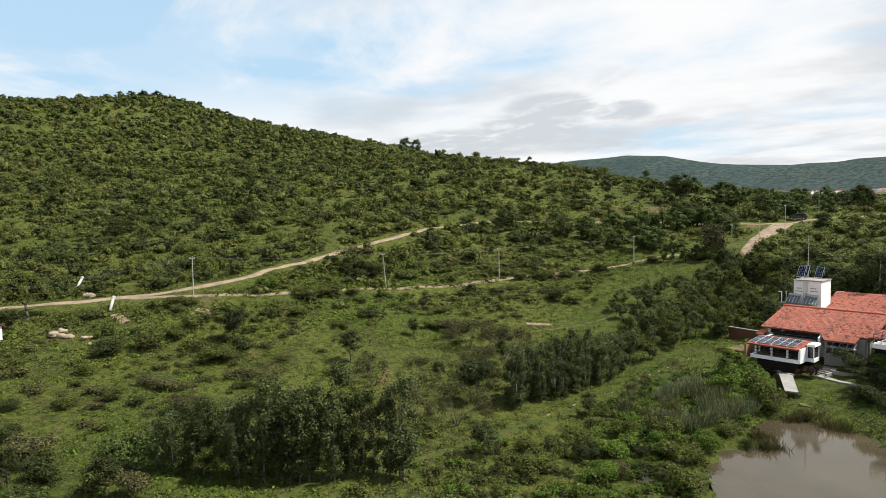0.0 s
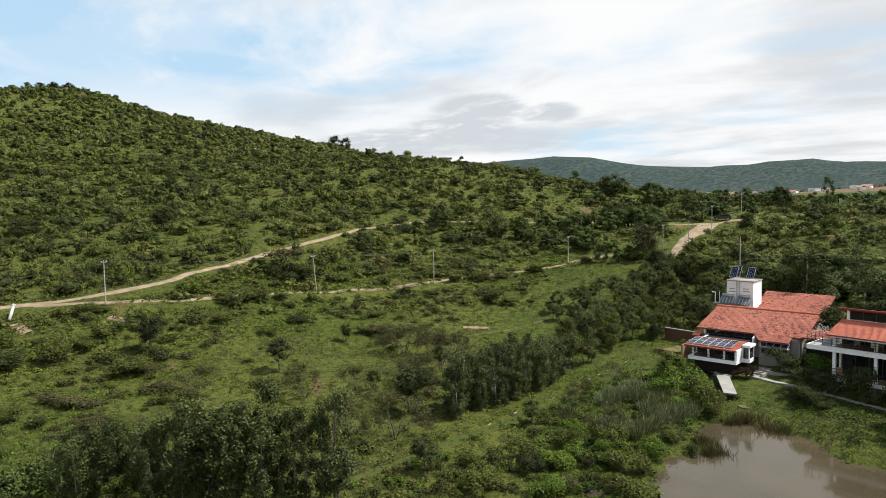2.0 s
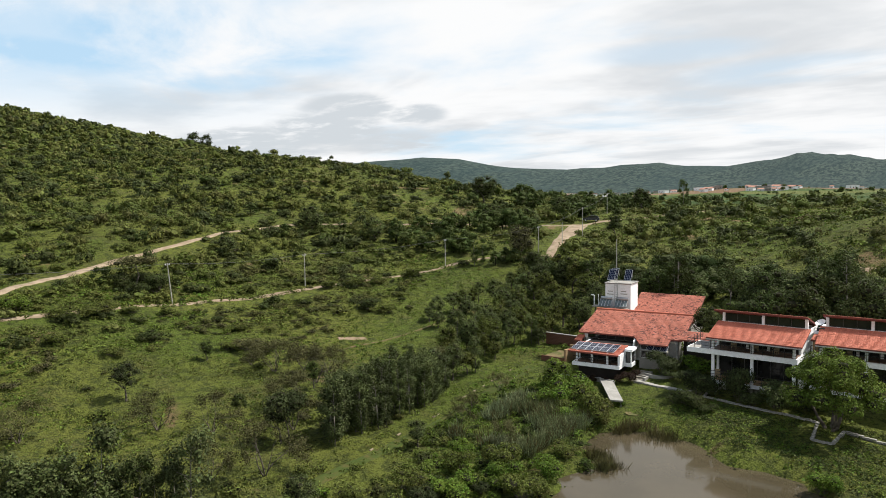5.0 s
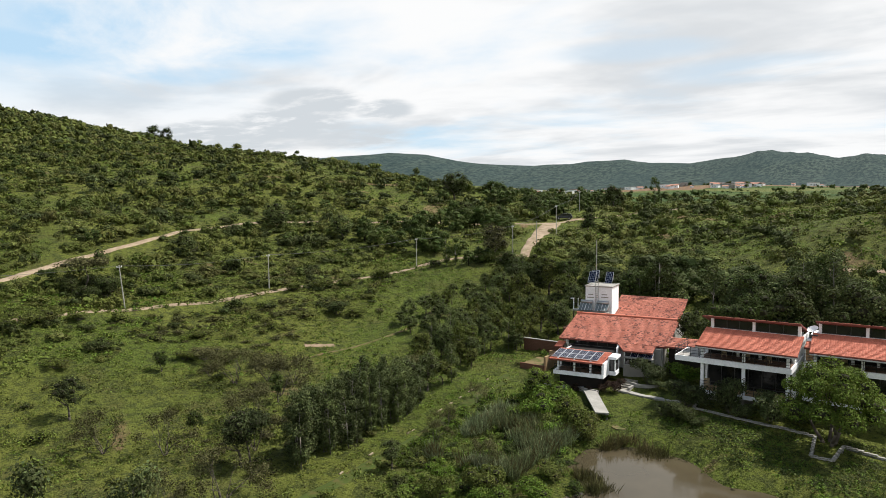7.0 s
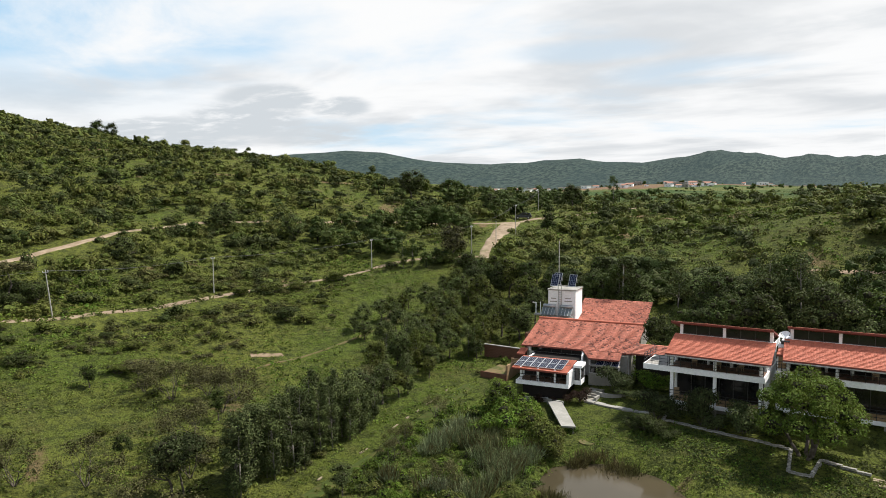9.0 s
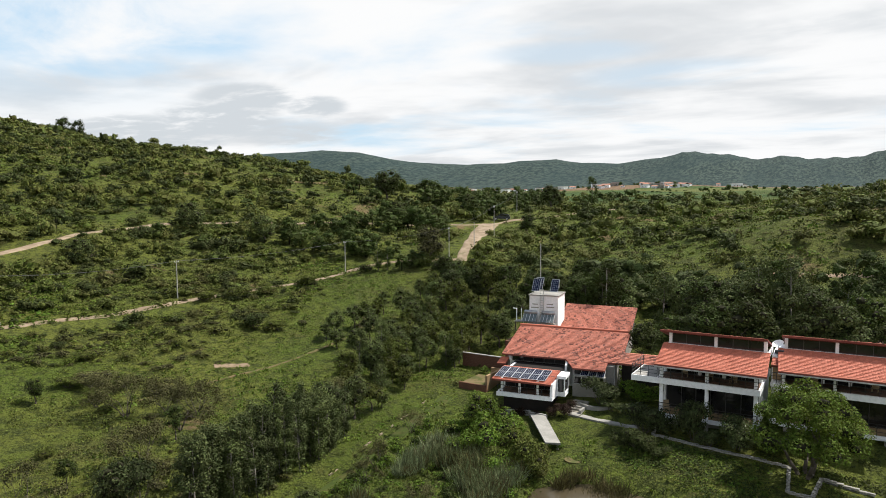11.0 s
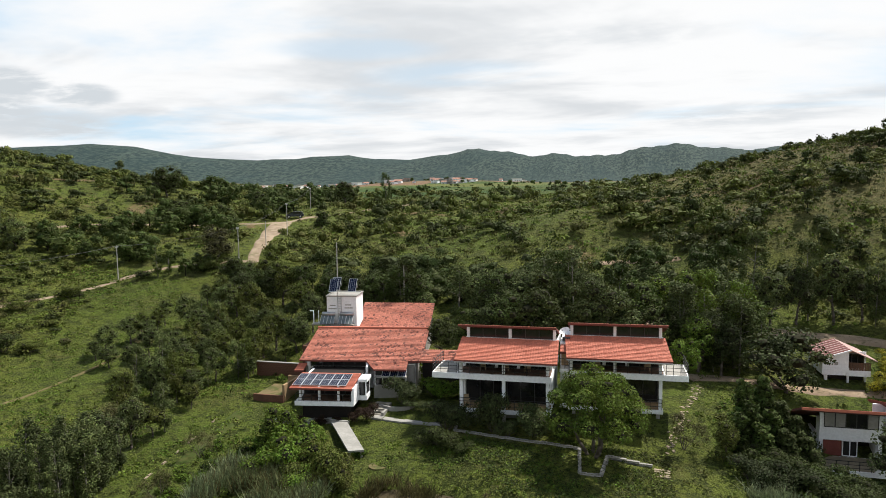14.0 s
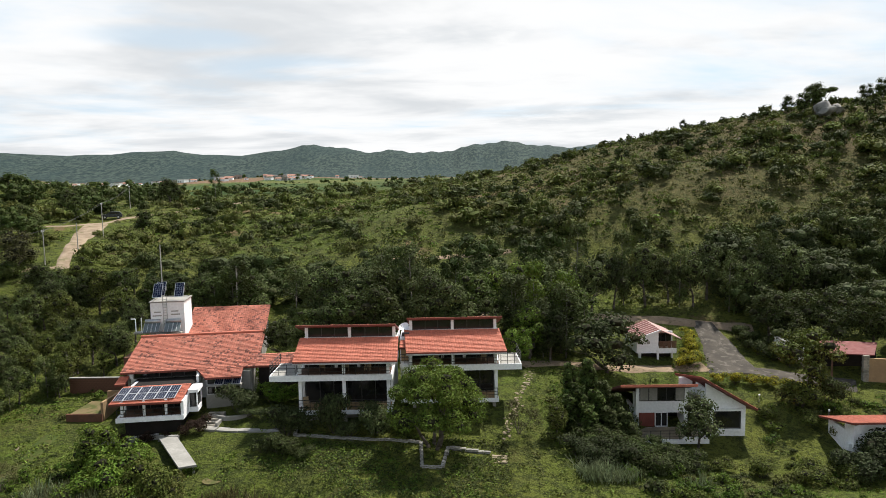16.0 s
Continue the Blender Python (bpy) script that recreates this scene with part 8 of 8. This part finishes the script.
tops = [pole(-88.2, -26, 6.0, "grey concrete utility pole beside the lane"), pole(-88.0, 4.2, 6.0, "grey concrete utility pole beside the lane"), pole(-85.6, 36.2, 6.2, "leaning grey concrete utility pole beside the lane", (0.3, -0.75)), pole(-83.6, 59.6, 5.7, "grey concrete utility pole beside the lane"),
        pole(-74.9, 87.3, 5.4, "grey concrete utility pole at the end of the lane"), pole(-61.2, 99.6, 6.2, "grey utility pole at the bend of the dirt road"), pole(-66.6, 127.2, 6.6, "grey utility pole near the road junction"), pole(-79.8, 165.8, 5.6, "grey utility pole beyond the road junction")]
for a, b in zip(tops[:-1], tops[1:]):
    for k in (-0.32, 0.32):
        wire((a[0], a[1] + k, a[2]), (b[0], b[1] + k, b[2]), 0.55)
pole(-32.9, 75.6, 12.8, "tall thin mast behind the water tower", arm=False)
pole(-26.6, 82.6, 8.3, "plain wooden post behind the rear roof", arm=False)
pole(-61.0, 108.4, 5.2, "short grey pole beside the dirt road", arm=False)


# ---- scattered things ----
def boulder(x, y, size, material, label, group, flat=0.6, seed=0, sink=0.2):
    rng = np.random.default_rng(seed)
    v, f, _ = ball_quads(rng, (0, 0, 0), (size, size * rng.uniform(0.6, 0.9), size * flat), 4, 0.24)
    me = bulk("boulder", v, f, material)
    ob = new("boulder", me)
    ob.matrix_world = pose(x, y, gz(x, y) + size * (flat - sink * 2), 0, 0, seed * 47 % 360)
    return tagged(ob, label, "boulder", group)


for k, (x, y, s) in enumerate(((-83.6, -14.9, 1.15), (-83.0, -14.2, 1.0), (-82.3, -13.5, 0.95), (-82.0, -13.0, 0.7), (-84.4, -13.9, 1.0), (-80.5, -11.6, 0.85), (-80.3, -10.9, 0.65), (-78.4, -11.1, 0.6), (-78.6, -8.7, 0.45), (-98.1, -9.1, 1.2), (-76.0, -8.0, 0.35), (-73.4, 1.0, 0.4))):
    boulder(x, y, s * 0.72, M_PATH_STONE, "pale granite boulder lying in the meadow", "meadow boulders", 0.5, k, 0.12)
boulder(76.6, 143.6, 2.3, M_ROCK, "huge grey boulder near the crest of the hill", "hill boulders", 0.75, 21)
boulder(78.8, 143.8, 1.5, M_ROCK, "grey boulder leaning on the huge one", "hill boulders", 0.8, 22)
for k, (x, y, s) in enumerate(((80, 147, 1.2), (88, 146, 1.3), (83, 144, 1.0), (76, 146, 0.9), (62, 130, 0.9), (66, 136, 1.0), (70, 128, 0.8), (52, 124, 0.8), (92, 143, 1.2), (58, 140, 0.9), (75, 134, 0.9))):
    boulder(x, y, s * 0.6, M_PATH_STONE, "grey boulder on the stony hillside", "hill boulders", 0.6, 30 + k)
for k, (x, y, turn, tilt) in enumerate(((-89.4, -7.0, 68, 36), (-108.0, -9.4, 58, 36))):
    o = thing("drain_pipe", pose(x, y, gz(x, y) + 0.75, tilt, 0, turn), "white pipe lying on the bank below the road", "pipe", "white pipes")
    bm = B()
    rod(bm, (0, -1.3, 0), (0, 1.3, 0), 0.2, 0.2, 12)
    part("barrel", bm, M_PIPE, o, smooth_faces=True)
    bm = B()
    rod(bm, (0, 1.3, 0), (0, 1.55, 0), 0.28, 0.28, 12)
    part("collar", bm, M_PIPE, o)
hut = thing("hut", pose(-86.0, -22.6, gz(-86.0, -22.6), 0, 0, 40), "small white hut with a faded red roof in the meadow", "hut")
part("wall", boxes((-1.6, 1.6, -1.3, 1.3, -0.5, 2.0)), M_WHITE, hut)
for sgn in (-1, 1):
    bm = B()
    slab(bm, [(-1.9, 0, 2.9), (-1.9, sgn * 1.7, 1.85), (1.9, sgn * 1.7, 1.85), (1.9, 0, 2.9)] if sgn < 0 else [(1.9, 0, 2.9), (1.9, 1.7, 1.85), (-1.9, 1.7, 1.85), (-1.9, 0, 2.9)], 0.1)
    part("roof", bm, M_RED_SHEET, hut)
part("door", boxes((-0.4, 0.4, -1.34, -1.3, -0.2, 1.7)), M_WOOD, hut)


for x, y in ((31.6, 67.3), (36.9, 64.0)):
    o = thing("garden_lamp", pose(x, y, gz(x, y)), "short pale garden lamp post on the lawn", "garden lamp", "garden lamps")
    bm = B()
    rod(bm, (0, 0, -0.2), (0, 0, 0.62), 0.035, 0.03, 8)
    part("post", bm, M_CONCRETE, o)
    bm = B()
    rod(bm, (0, 0, 0.62), (0, 0, 0.80), 0.06, 0.10, 10)
    rod(bm, (0, 0, 0.80), (0, 0, 0.86), 0.11, 0.03, 10)
    part("lamp_head", bm, M_WHITE, o, "white lamp head")


def parked_car(m):
    c = thing("car", m, "dark car parked beside the road junction", "car")
    bm = B()
    prof = [(-2.1, 0.35), (-2.15, 0.8), (-2.0, 1.0), (-1.7, 1.5), (0.3, 1.55), (1.0, 1.05), (2.0, 0.9), (2.1, 0.4)]
    a = [bm.verts.new((x, -0.82, z)) for x, z in prof]
    b = [bm.verts.new((x, 0.82, z)) for x, z in prof]
    bm.faces.new(a)
    bm.faces.new(b[::-1])
    for i in range(len(prof)):
        k = (i + 1) % len(prof)
        bm.faces.new([a[k], a[i], b[i], b[k]])
    part("body", bm, M_CAR, c)
    for y in (-0.84, 0.82):
        part("side_window", boxes((-1.5, 0.4, y, y + 0.02, 1.05, 1.42)), M_GLASS, c)
    for x in (-1.35, 1.35):
        for y in (-0.86, 0.66):
            bm = B()
            rod(bm, (x, y, 0.34), (x, y + 0.2, 0.34), 0.34, 0.34, 14)
            wh = part("wheel", bm, M_TYRE, c)
            bm = B()
            rod(bm, (x, y - 0.01 if y < 0 else y + 0.19, 0.34), (x, y + 0.01 if y < 0 else y + 0.21, 0.34), 0.2, 0.2, 10)
            part("rim", bm, M_STEEL, wh)
    for y in (-0.6, 0.45):
        part("headlight", boxes((2.02, 2.1, y, y + 0.2, 0.68, 0.82)), M_PANEL_FRAME, c)
        part("tail_light", boxes((-2.16, -2.1, y, y + 0.2, 0.72, 0.9)), M_RED_DOOR, c)


parked_car(pose(-75.2, 147.6, gz(-75.2, 147.6) + 0.08, 0, 0, 203))

# ---- the village on the plain ----
rng = np.random.default_rng(55)


def village_house(k):
    h = thing("village_house", pose(0, 0, 0), "distant pale village house with a reddish roof", "house", "village houses")
    w, d, z = 7 + 2 * k, 6 + k, 3.4 + 0.9 * (k % 2)
    part("wall", boxes((-w / 2, w / 2, -d / 2, d / 2, -1.5, z)), (M_WHITE, M_CONCRETE, M_WHITE, M_WHITE)[k], h)
    if k % 2 == 0:
        for sgn in (-1, 1):
            bm = B()
            pts = [(-w / 2 - 0.4, 0, z + 1.9), (-w / 2 - 0.4, -d / 2 - 0.5, z), (w / 2 + 0.4, -d / 2 - 0.5, z), (w / 2 + 0.4, 0, z + 1.9)]
            slab(bm, pts if sgn < 0 else [(-x, -y, q) for x, y, q in pts], 0.2)
            part("roof", bm, M_VILLAGE_ROOF, h)
    else:
        part("roof", boxes((-w / 2 - 0.3, w / 2 + 0.3, -d / 2 - 0.3, d / 2 + 0.3, z, z + 0.3)), M_PINK_SHEET if k == 1 else M_CONCRETE, h)
    for x in (-w / 4, w / 5):
        part("window", boxes((x - 0.6, x + 0.6, -d / 2 - 0.05, -d / 2 - 0.01, 1.1, 2.3)), M_GLASS, h)
    part("door", boxes((-0.5, 0.5, -d / 2 - 0.06, -d / 2 - 0.01, -0.5, 2.0)), M_WOOD, h)
    return h


homes = [village_house(k) for k in range(4)]
count = 0
for lo, hi, near, deep, n in ((-31.5, -25.0, 700, 70, 26), (-24.0, -21.0, 690, 60, 11), (-20.0, -16.5, 660, 50, 8), (-15.8, -12.0, 640, 60, 26), (-11.5, -8.0, 700, 60, 6)):
    for i in range(n):
        az, d = radians(rng.uniform(lo, hi)), near + rng.uniform(0, deep)
        x, y = d * math.sin(az), d * math.cos(az)
        m = pose(x, y, gz(x, y), 0, 0, rng.uniform(-40, 40)) @ Matrix.Scale(rng.uniform(0.55, 0.9), 4)
        if count < 4:
            homes[count].matrix_world = m
        else:
            copy_thing(homes[count % 4], m)
        count += 1
